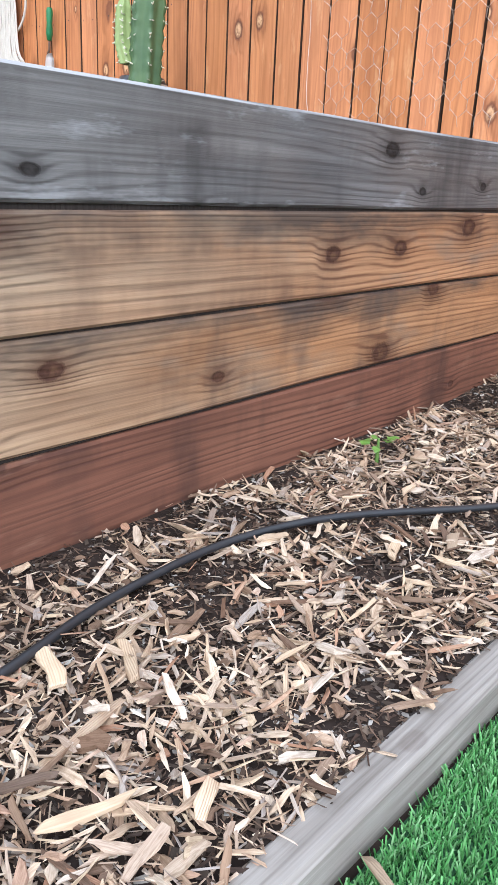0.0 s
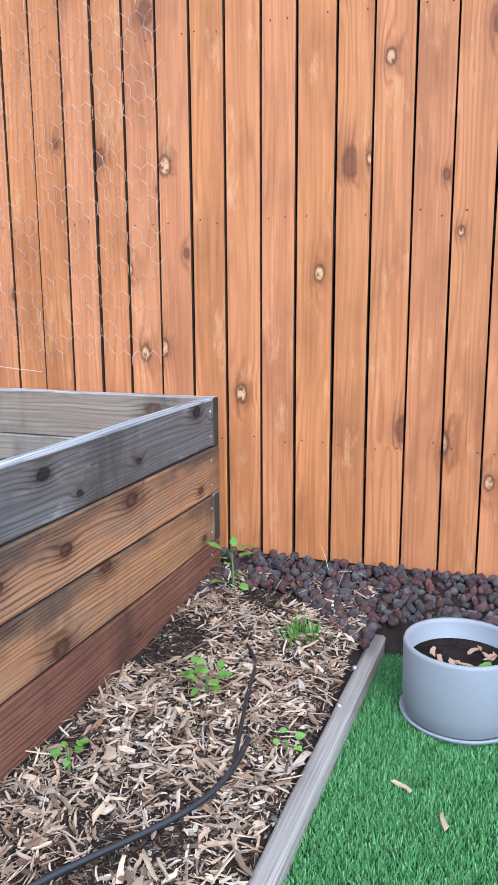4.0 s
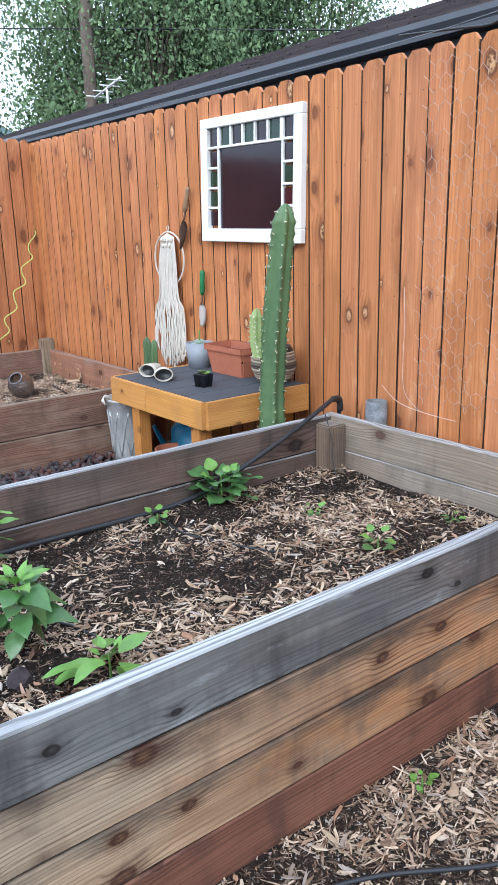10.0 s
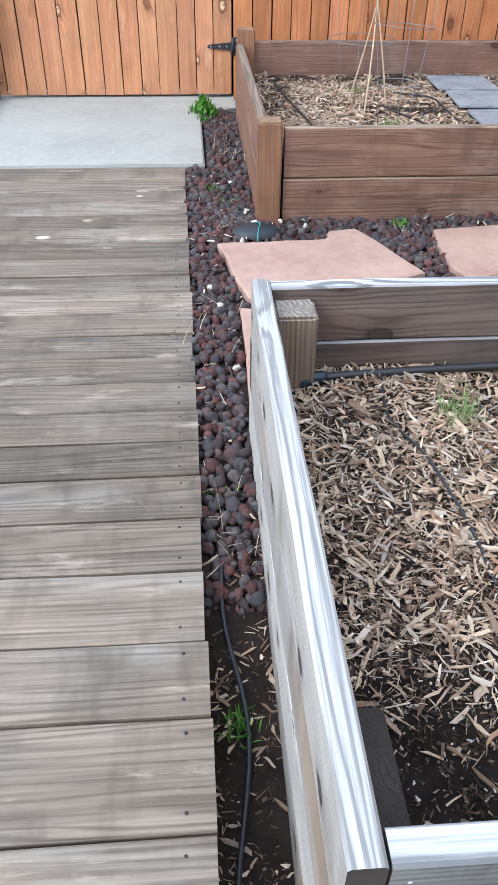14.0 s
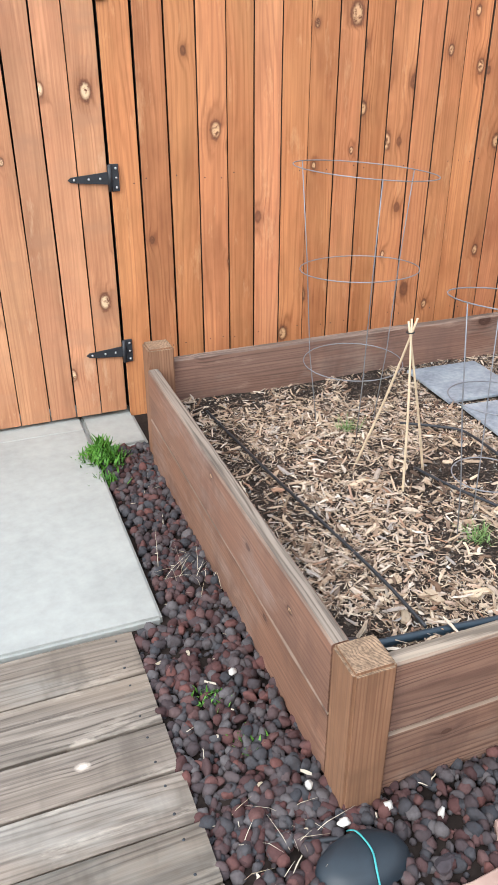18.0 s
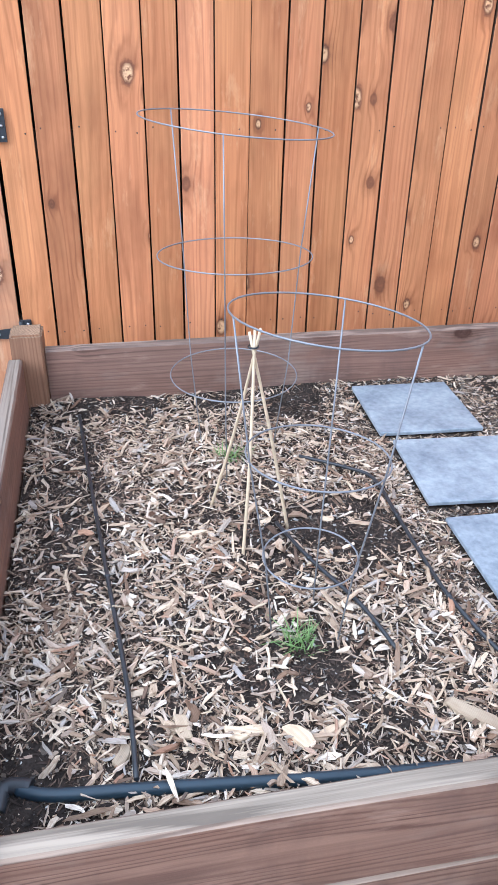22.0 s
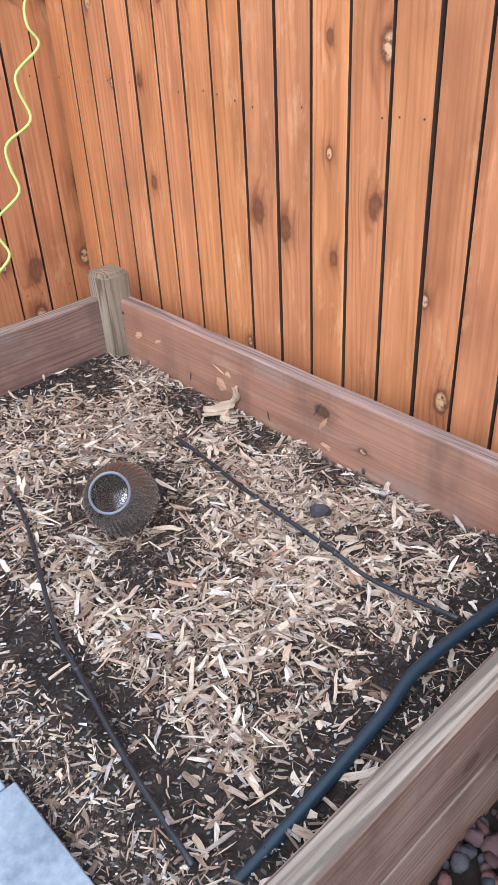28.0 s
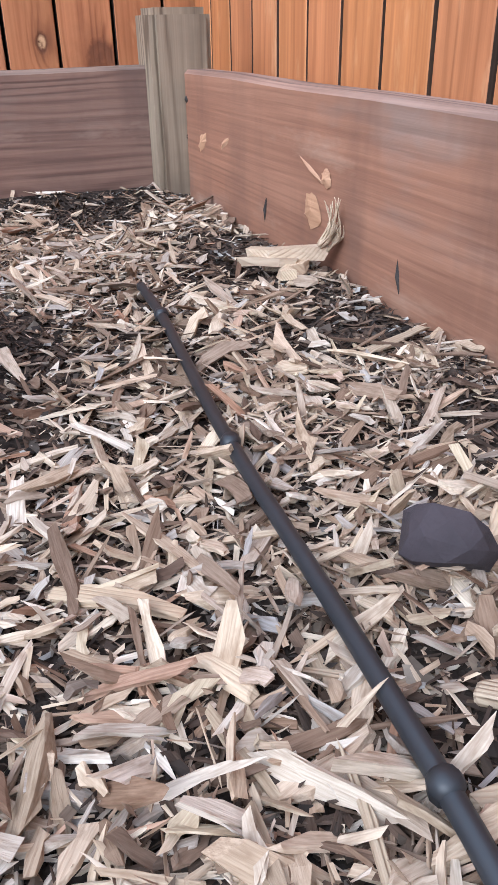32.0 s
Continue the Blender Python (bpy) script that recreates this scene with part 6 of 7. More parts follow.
# ---- potting bench and what stands on it ----
BT = 0.622
bench = thing("potting_bench", "orange pine potting bench with dark slate-painted top", "bench", (2.555, 2.92, 0.13))
bz = BT - 0.13
for k in range(5):
    w = 0.156
    part_mesh("top_board", board_mesh("bench_top", 0.55, w - 0.004, 0.022, "x", 0.003, 4, 0.001, 60 + k), M_SLATETOP, bench).matrix_basis = pose(0, -0.39 + w * (k + 0.5), bz - 0.022)
for y0, y1 in ((-0.39, 0.06), (0.063, 0.39)):
    part_mesh("apron", board_mesh("apron", y1 - y0, 0.118, 0.02, "y", 0.002, 4, 0.0005, 70), M_BENCH, bench).matrix_basis = pose(-0.296, (y0 + y1) / 2, bz - 0.06, 0, 90, 0)
M_BENCH_X = wood("oiled_pine_side", (0.60, 0.30, 0.07), (0.38, 0.155, 0.028), "x", knot=0.9, knot_dark=(0.09, 0.04, 0.015), tint=0.06, rough=0.5, band=0.4)
M_BENCH_Z = wood("oiled_pine_leg", (0.56, 0.25, 0.05), (0.34, 0.125, 0.022), "z", knot=0.5, tint=0.06, rough=0.5, band=0.4)
for s in (-1, 1):
    part_mesh("apron", board_mesh("apron", 0.55, 0.118, 0.02, "x", 0.002, 4, 0.0005, 72), M_BENCH_X, bench).matrix_basis = pose(0, 0.39 * s + (0.0 if s < 0 else 0.02), bz - 0.06, 90, 0, 0)
for x in (-0.24, 0.22):
    for y in (-0.30, 0.21):
        part("leg", box((0.064, 0.064, bz - 0.03), (x, y, 0), 0.003), M_BENCH_Z, bench)

trough = thing("window_box", "plain terracotta window box planter on the bench", "planter", (2.75, 2.945, BT))
trough.scale = (1.1, 0.76, 1.08)
bm = bmesh.new()
outer = [[(sx * a, sy * b, z) for sx, sy in ((-1, -1), (1, -1), (1, 1), (-1, 1))] for a, b, z in ((0.052, 0.165, 0), (0.068, 0.19, 0.105), (0.076, 0.198, 0.105), (0.078, 0.20, 0.13), (0.068, 0.19, 0.13), (0.062, 0.184, 0.07))]
rings = [[bm.verts.new(p) for p in ring] for ring in outer]
for a, b in zip(rings, rings[1:]):
    for i in range(4):
        bm.faces.new((a[i], a[(i + 1) % 4], b[(i + 1) % 4], b[i]))
bm.faces.new(rings[0])
bm.faces.new(rings[-1])
bmesh.ops.recalc_face_normals(bm, faces=bm.faces[:])
bmesh.ops.bevel(bm, geom=[e for e in bm.edges if e.calc_length() < 0.2 and abs(e.verts[0].co.z - e.verts[1].co.z) > 0.01], offset=0.008, segments=2, affect="EDGES")
part("pot", bm, M_TERRACOTTA, trough)
part("soil", box((0.12, 0.36, 0.01), (0, 0, 0.066), 0.0), M_SOIL, trough)


def round_pot(name, at, r0, r1, h, material, label, category="pot", wall=0.006, lip=0.0, soil=0.8):
    ob = thing(name, label, category, at)
    p = [(0, 0), (r0, 0), (r1, h - lip * 3), (r1 + lip, h - lip * 3), (r1 + lip, h), (r1 - wall, h), (r1 - wall - 0.002, h * soil * 0.9), (0, h * soil * 0.9)]
    part("pot", lathe(p, 32), material, ob)
    part("soil", lathe([(0, h * soil), (r1 - wall - 0.003, h * soil - 0.002)], 20), M_SOIL, ob)
    return ob


grey_pot = round_pot("succulent_pot", (2.735, 3.235, BT), 0.060, 0.072, 0.125, M_GREYPOT, "pale grey pot with a small succulent", "pot")
M_SUCC = plain("blue_green_succulent", (0.27, 0.36, 0.30), 0.55)
bm = bmesh.new()
for k in range(18):
    a, t = k * 2.4, k / 18
    p0 = Vector((0, 0, 0.1 + 0.02 * t))
    d = Vector((math.cos(a), math.sin(a), 0.4 + 1.3 * t)).normalized()
    tube([p0, p0 + d * 0.02, p0 + d * (0.045 - 0.02 * t)], 0.008, 6, bm, taper=(1.0, 0.3))
part("succulent", bm, M_SUCC, grey_pot, "grey-green rosette succulent")
part("stalk", tube([(0, 0, 0.1), (0.002, 0, 0.16), (0.006, 0.004, 0.185)], 0.004, 6), M_STEM, grey_pot)

basket = thing("coiled_basket_pot", "round pot wrapped in black and cream coils", "pot", (2.755, 2.665, BT))
part("pot", lathe([(0, 0), (0.06, 0), (0.098, 0.07), (0.092, 0.14), (0.08, 0.165), (0.072, 0.165), (0.08, 0.13), (0, 0.12)], 32), M_BLACKPLASTIC, basket, "black rim and lining")
bm = bmesh.new()
for k in range(11):
    z = 0.012 + k * 0.0125
    r = 0.062 + 0.037 * math.sin(min(1.0, z / 0.085) * 1.57) - (0.012 * max(0.0, (z - 0.09) / 0.06))
    tube(circle(r, z, 32), 0.0063, 6, bm, closed=True)
part("coils", bm, M_BASKET, basket)

tray = thing("seedling_tray", "small black plastic seedling tray with sprouts", "tray", (2.455, 2.795, BT), turn=18)
for i in (-1, 1):
    for j in (-1, 1):
        bm = lathe([(0.0, 0.0), (0.014, 0.0), (0.022, 0.055), (0.0235, 0.057), (0.021, 0.055), (0.018, 0.04), (0, 0.04)], 4)
        part("cell", bm, M_BLACKPLASTIC, tray).matrix_basis = pose(i * 0.0165, j * 0.0165, 0, 0, 0, 45)
for k in range(9):
    leaf = part_mesh("leaf", RNG.choice(LEAF_ROUND_YOUNG), None, tray)
    leaf.matrix_basis = pose(RNG.uniform(-0.02, 0.02), RNG.uniform(-0.02, 0.02), 0.056 + RNG.uniform(0, 0.012), RNG.uniform(-20, 20), -20, RNG.uniform(0, 360))

for at, turn in (((2.40, 3.17, BT), 122), ((2.39, 3.03, BT), 150)):
    glove = thing("work_glove", "dirty white gardening glove with black palm", "glove", at, "gardening gloves", turn=turn)
    prof = [(0.043, -0.032), (0.045, -0.012), (0.042, 0.0), (0.039, 0.03), (0.033, 0.06), (0.02, 0.09), (0.0, 0.098)]
    bm = lathe(prof, 20)
    bmesh.ops.solidify(bm, geom=bm.faces[:], thickness=0.004)
    for v in bm.verts:
        v.co.y *= 0.72
    cuff = part("cuff", bm, M_LEATHER, glove)
    cuff.matrix_basis = pose(0, 0, 0.034, -90, 0, 180)
    part("lining", lathe([(0.0, 0.012), (0.02, 0.008), (0.0385, -0.004)], 18), M_BLACKPLASTIC, cuff, "black lining").scale = (1.0, 0.72, 1.0)
    bm = bmesh.new()
    for k in range(4):
        tube([(0.022 * (k - 1.5), -0.07, 0.024), (0.02 * (k - 1.5), -0.10, 0.02), (0.021 * (k - 1.5), -0.13, 0.009)], 0.0095, 7, bm)
    part("fingers", bm, M_BLACKPLASTIC, glove, "black coated fingers")

# ---- under and beside the bench ----
bucket = thing("galvanised_bucket", "embossed galvanised bucket on the gravel", "bucket", (2.415, 3.44, 0.128))
bm = lathe([(0, 0), (0.082, 0), (0.084, 0.02), (0.087, 0.02), (0.089, 0.06), (0.112, 0.335), (0.117, 0.34), (0.117, 0.352), (0.111, 0.352), (0.108, 0.335), (0.084, 0.03), (0, 0.03)], 40)
part("pail", bm, M_GALV, bucket)
bm = bmesh.new()
for k in range(12):
    for s in (1, -1):
        pts = []
        for t in np.linspace(0, 1, 7):
            a = 6.283 * (k + s * t) / 12
            r = 0.0885 + 0.0245 * (0.2 + 0.65 * t)
            pts.append((r * math.cos(a), r * math.sin(a), 0.06 + 0.23 * t))
        tube(pts, 0.0026, 5, bm)
tagged(part("embossing", bm, M_GALV, bucket), "raised diamond embossing", kind="stuff")
part("handle", tube([(0.113, 0, 0.325), (0.135, 0.05, 0.31), (0.12, 0.115, 0.30), (0.0, 0.14, 0.295), (-0.11, 0.05, 0.31), (-0.113, 0, 0.325)], 0.003, 6, smooth_steps=4), M_STEEL, bucket)
bm = bmesh.new()
for k in range(7):
    tube([(-0.06, 0.05, 0.33), (-0.1 - 0.006 * k, 0.05 - 0.008 * k, 0.365), (-0.125 - 0.003 * k, 0.05 - 0.012 * k, 0.335)], 0.004, 5, bm, smooth_steps=3)
part("rope", bm, M_CORD, bucket, "frayed rope over the rim")
jug = solid("plastic_jug", lathe([(0, 0), (0.06, 0), (0.066, 0.02), (0.066, 0.17), (0.055, 0.21), (0.025, 0.235), (0.022, 0.27), (0, 0.27)], 28), M_BLUEPLASTIC, "teal blue plastic jug under the bench", "jug", (2.52, 2.98, 0.128))
jug.scale = (1.3, 1.3, 1.1)
can = thing("watering_can", "blue plastic watering can under the bench", "watering can", (2.62, 3.20, 0.128))
part("body", lathe([(0, 0), (0.085, 0), (0.092, 0.03), (0.088, 0.19), (0.05, 0.24), (0, 0.245)], 28), M_BLUEPLASTIC, can)
part("handle", tube([(0.05, 0, 0.23), (0.10, 0, 0.27), (0.13, 0, 0.2), (0.09, 0, 0.08)], 0.011, 8, smooth_steps=4), M_BLUEPLASTIC, can)
part("spout", tube([(-0.085, 0, 0.04), (-0.15, 0, 0.14), (-0.20, 0, 0.24)], 0.016, 8, smooth_steps=3, taper=(1.2, 0.6)), M_BLUEPLASTIC, can)
solid("round_black_pot", lathe([(0, 0), (0.05, 0.004), (0.085, 0.04), (0.092, 0.08), (0.075, 0.125), (0.055, 0.14), (0.05, 0.13), (0, 0.12)], 28), M_BLACKPLASTIC, "glossy round black pot under the bench", "pot", (2.46, 2.84, 0.128))
clay = round_pot("clay_pot", (2.43, 3.04, 0.128), 0.062, 0.088, 0.16, M_TERRACOTTA, "small empty terracotta pot on gravel", "pot", 0.007, 0.004, 0.5)

# ---- cacti ----
def cactus_column(path, radius, ribs, bm, seed=0, steps=112):
    """A ribbed column along a path, with a domed tip."""
    pts = [Vector(p) for p in path]
    lengths = [0.0]
    for a, b in zip(pts, pts[1:]):
        lengths.append(lengths[-1] + (b - a).length)
    rings, sides = [], ribs * 6
    rng = random.Random(seed)
    spots = []
    for k in range(steps + 1):
        s = lengths[-1] * k / steps
        i = max(j for j in range(len(pts) - 1) if lengths[j] <= s + 1e-9)
        p = pts[i].lerp(pts[i + 1], (s - lengths[i]) / max(1e-6, lengths[i + 1] - lengths[i]))
        left = lengths[-1] - s
        r = radius * (1.0 - 0.22 * s / lengths[-1]) * math.sqrt(max(0.0, min(1.0, left / (radius * 1.1)))) * (1 + 0.035 * math.sin(s * 9 + seed))
        ring = []
        for q in range(sides):
            a = 2 * math.pi * q / sides
            w = abs(math.sin(a * ribs / 2))
            rr = r * (0.74 + 0.30 * (1 - w) ** 0.8 + 0.055 * math.sin(2 * math.pi * k / 4) * (1 - w) ** 2)
            ring.append(bm.verts.new((p.x + rr * math.cos(a), p.y + rr * math.sin(a), p.z)))
        rings.append(ring)
        if k % 4 == 1 and left > 0.02:
            for q in range(ribs):
                a = 2 * math.pi * q / ribs
                spots.append((p.x + r * 1.04 * math.cos(a), p.y + r * 1.04 * math.sin(a), p.z))
    for a, b in zip(rings, rings[1:]):
        for q in range(sides):
            f = bm.faces.new((a[q], a[(q + 1) % sides], b[(q + 1) % sides], b[q]))
            f.smooth = True
    return spots


cactus = thing("column_cactus", "tall ribbed green column cactus in a pot", "cactus", (2.53, 2.405, 0.128))
bm = bmesh.new()
spots = cactus_column([(0, 0.005, 0.10), (0, 0.0, 0.5), (0.0, -0.02, 0.75), (0.0, -0.055, 1.0), (0.0, -0.10, 1.262)], 0.060, 6, bm, 1)
part("column", bm, M_CACTUS, cactus)
bm = bmesh.new()
more = cactus_column([(-0.02, 0.04, 0.66), (-0.02, 0.066, 0.72), (-0.02, 0.068, 0.80), (-0.02, 0.062, 0.86)], 0.032, 5, bm, 2, 40)
part("offshoot", bm, M_PALECACTUS, cactus, "pale young offshoot")
bm = bmesh.new()
rng5 = random.Random(5)
for p in spots + more:
    for _ in range(3):
        d = Vector((rng5.uniform(-1, 1), rng5.uniform(-1, 1), rng5.uniform(-0.4, 0.8))).normalized() * 0.009
        tube([Vector(p), Vector(p) + d], 0.0019, 3, bm)
tagged(part("spines", bm, M_SPINE, cactus), "pale cactus spines", kind="stuff")
part("pot", lathe([(0, 0), (0.08, 0), (0.105, 0.17), (0.112, 0.17), (0.112, 0.19), (0.10, 0.19), (0.095, 0.16), (0, 0.155)], 28), M_TERRACOTTA, cactus)
small = thing("small_cactus", "cluster of slim green column cacti in a tall clay pot", "cactus", (2.645, 3.565, 0.128))
part("pot", lathe([(0, 0), (0.05, 0), (0.062, 0.30), (0.066, 0.32), (0.058, 0.32), (0.055, 0.3), (0, 0.29)], 24), M_TERRACOTTA, small)
for x, y, r, h, l in ((0.0, 0.03, 0.028, 0.62, 0.03), (-0.01, -0.03, 0.024, 0.615, -0.04), (-0.03, 0.04, 0.014, 0.44, 0.10)):
    bm = bmesh.new()
    cactus_column([(x, y, 0.28), (x, y + l * 0.3, (0.28 + h) / 2), (x, y + l * 0.5, h)], r, 5, bm, 3, 48)
    part("column", bm, M_CACTUS, small)

# ---- on the fence ----
sash = thing("old_window_sash", "chipped white window sash with dark leaded panes", "window", (2.866, 2.956, 1.53))
W, Hh = 0.755, 0.572
for size, at in (((0.034, W, 0.062), (0, 0, -Hh / 2)), ((0.034, W, 0.045), (0, 0, Hh / 2 - 0.045)), ((0.034, 0.055, Hh - 0.107), (0, -W / 2 + 0.0275, -Hh / 2 + 0.062)), ((0.034, 0.055, Hh - 0.107), (0, W / 2 - 0.0275, -Hh / 2 + 0.062))):
    part("frame_bar", box(size, at, 0.003), M_WHITE, sash)
iy, iz0, iz1 = W / 2 - 0.055, -Hh / 2 + 0.062, Hh / 2 - 0.045
part("muntin", box((0.022, 2 * iy, 0.012), (0.002, 0, iz1 - 0.095), 0.002), M_WHITE, sash)
for s in (-1, 1):
    part("muntin", box((0.022, 0.012, iz1 - iz0), (0.003, s * (iy - 0.082), iz0), 0.002), M_WHITE, sash)
    for k in range(1, 4):
        z = iz0 + (iz1 - 0.095 - iz0) * k / 4
        part("muntin", box((0.020, 0.082, 0.011), (0.002, s * (iy - 0.041), z), 0.002), M_WHITE, sash)
        part("pane", box((0.003, 0.072, 0.068), (0.004, s * (iy - 0.041), z - 0.078), 0.0), RNG.choice((M_GREENPANE, M_DARKPANE, M_REDPANE)), sash)
    part("pane", box((0.003, 0.072, 0.068), (0.004, s * (iy - 0.041), iz1 - 0.095 - 0.078), 0.0), M_DARKPANE, sash)
for k in range(1, 7):
    part("muntin", box((0.022, 0.011, 0.095), (0.001, -iy + 2 * iy * k / 7, iz1 - 0.095), 0.002), M_WHITE, sash)
for k in range(7):
    part("pane", box((0.003, 0.078, 0.083), (0.004, -iy + 2 * iy * (k + 0.5) / 7, iz1 - 0.083), 0.0), (M_DARKPANE, M_GREENPANE)[k % 2], sash)
part("pane", box((0.003, 2 * (iy - 0.088), iz1 - 0.095 - iz0), (0.005, 0, iz0), 0.0), M_DARKPANE, sash, "large dark centre pane")
sash.matrix_basis = pose(2.862, 2.950, 1.522, 0.9, 0.8, 0)

macrame = thing("macrame_hanging", "white knotted cord wall hanging on a hoop", "wall hanging", (2.852, 3.672, 1.148))
part("hoop", tube([(0, 0.148 * math.cos(a), 0.142 * math.sin(a)) for a in np.linspace(0, 6.283, 40, endpoint=False)], 0.005, 8, closed=True), M_CORD, macrame)
rng6 = random.Random(6)
for k in range(44):
    t = (k - 21.5) / 21.5
    y0, zt = 0.06 * t, 0.135 - 0.02 * abs(t)
    y1 = 0.085 * t
    y2 = 0.15 * t + rng6.uniform(-0.012, 0.012)
    zb = -0.60 + 0.10 * abs(t) + rng6.uniform(-0.03, 0.04)
    pts = [(-0.004, y0, zt), (-0.012 + rng6.uniform(-0.004, 0.004), y1, -0.03), (-0.012 + rng6.uniform(-0.006, 0.004), 0.09 * t + rng6.uniform(-0.008, 0.008), -0.2)]
    for j in range(1, 6):
        z = -0.2 + (zb + 0.2) * j / 5
        pts.append((-0.012 + rng6.uniform(-0.010, 0.006), y2 * (0.9 + 0.03 * j) + rng6.uniform(-0.008, 0.008), z))
    part("cord", tube(pts, 0.0042, 6, smooth_steps=3, taper=(0.8, 1.25)), M_CORD, macrame)
for k in range(7):
    y = -0.05 + k * 0.0167
    part("knot", lathe([(0, -0.012), (0.009, -0.006), (0.0095, 0.004), (0, 0.012)], 8), M_CORD, macrame).matrix_basis = pose(-0.014, y, 0.10 - 0.03 * (k % 2), 0, 0, 0)
part("loop", tube([(0, 0.0, 0.142), (-0.004, 0.006, 0.165), (0, -0.004, 0.175), (0.002, -0.008, 0.16), (0, 0, 0.142)], 0.003, 6), M_CORD, macrame)


def trowel(at, handle_material, blade_material, label, tilt, long):
    ob = thing("trowel", label, "trowel", at, "hand trowels on the fence")
    part("handle", lathe([(0, 0), (0.010, 0.004), (0.0145, 0.03), (0.012, 0.07), (0.014, 0.11), (0.011, 0.125), (0, 0.128)], 14), handle_material, ob)
    part("tang", tube([(0, 0, 0.002), (0, 0, -0.03), (-0.008, 0, -0.05)], 0.005, 8), M_RUST, ob)
    bm = bmesh.new()
    rows = [(0.014, -0.045), (0.030, -0.065), (0.033, -0.09), (0.031, -0.12), (0.022, -0.15), (0.004, -0.045 - long)]
    rings = []
    for w, z in rows:
        rings.append([bm.verts.new((-0.010 + 0.012 * abs(t) ** 2, w * t, z)) for t in (-1, -0.5, 0, 0.5, 1)])
    for a, b in zip(rings, rings[1:]):
        for i in range(4):
            f = bm.faces.new((a[i], a[i + 1], b[i + 1], b[i]))
            f.smooth = True
    bmesh.ops.solidify(bm, geom=bm.faces[:], thickness=0.002)
    part("blade", bm, blade_material, ob)
    ob.matrix_basis = pose(*at, tilt, 0, 0)
    return ob


trowel((2.845, 3.482, 1.388), M_HANDLE, M_RUST, "rusty trowel with a worn wooden handle", 17, 0.15)
trowel((2.848, 3.358, 0.968), M_GREENHANDLE, M_WHITE, "white trowel with a green handle", 4, 0.12)

# lime cord hung in the corner
line("garden_cord", [(2.870, 5.527, 1.315), (2.862, 5.519, 1.285), (2.803, 5.504, 1.227), (2.791, 5.490, 1.173), (2.808, 5.477, 1.125), (2.719, 5.463, 1.069), (2.707, 5.452, 1.026), (2.716, 5.432, 0.950), (2.625, 5.420, 0.904), (2.613, 5.405, 0.848), (2.616, 5.388, 0.781), (2.522, 5.374, 0.728), (2.514, 5.364, 0.689), (2.527, 5.348, 0.629), (2.429, 5.333, 0.569), (2.420, 5.322, 0.527), (2.430, 5.305, 0.462)], 0.0042, M_LIMECORD, "wavy lime green cord on the fence", "cord", 6, 8)

# netting on the east fence
net = thing("chicken_wire", "thin galvanised hexagon netting on the fence", "netting", (2.868, 1.30, 0.62))
bm = bmesh.new()
cell, rng7 = 0.026, random.Random(9)
for j in range(27):
    for i in range(13):
        y = (i + 0.5 * (j % 2)) * cell * 1.9
        z = j * cell * 1.75
        if rng7.random() < 0.18:
            continue
        a, b, c = Vector((0, y, z)), Vector((0, y, z + cell)), Vector((0, y + cell * 0.95, z + cell * 1.75))
        d = Vector((0, y - cell * 0.95, z + cell * 1.75))
        for p, q in ((a, b), (b, c), (b, d)):
            jit = lambda v: v + Vector((rng7.uniform(-0.006, 0.0), rng7.uniform(-0.003, 0.003), rng7.uniform(-0.003, 0.003)))
            tube([jit(p), jit(q)], 0.0008, 3, bm)
part("netting", bm, M_NETTING, net)
part("bent_edge", tube([(-0.01, 0.60, -0.02), (-0.03, 0.66, 0.05), (-0.02, 0.68, 0.18), (-0.005, 0.69, 0.3), (-0.004, 0.70, 0.45)], 0.0011, 4, smooth_steps=4), M_NETTING, net)
part("bent_edge", tube([(-0.012, 0.42, -0.03), (-0.04, 0.55, -0.015), (-0.02, 0.70, 0.0), (-0.03, 0.78, 0.06)], 0.0013, 4, smooth_steps=4), M_NETTING, net)
roll = solid("wire_roll", lathe([(0.045, 0.0), (0.046, 0.2), (0.044, 0.56), (0.036, 0.562), (0.034, 0.3), (0.034, 0.0)], 22), M_WIREROLL, "grey roll of wire mesh behind the bed", "wire roll", (2.816, 2.085, 0.055))


# ---- string lights ----
lights = thing("string_lights", "black festoon cable with clear bulbs over the fence", "string lights", (2.80, 1.27, 1.92))
part("cable", tube([(0.02, 0.75, 0.02), (0.02, 0.50, -0.005), (0.01, 0.36, -0.02), (0, 0.27, 0.0), (0.0, 0.10, -0.012), (0.01, -0.05, 0.0), (0, -0.2, 0.05), (0, -0.285, 0.085), (0.01, -0.40, 0.07), (0.02, -0.7, 0.08), (0.03, -1.4, 0.14), (0.03, -2.2, 0.2)], 0.0042, 8, smooth_steps=5), M_TUBE, lights)
part("guy_wire", tube([(0.06, 2.6, 0.02), (0.03, 1.2, 0.0), (0.0, 0.27, 0.012), (0.0, -0.285, 0.10), (0.02, -2.2, 0.25)], 0.0013, 5, smooth_steps=3), M_STEEL, lights)
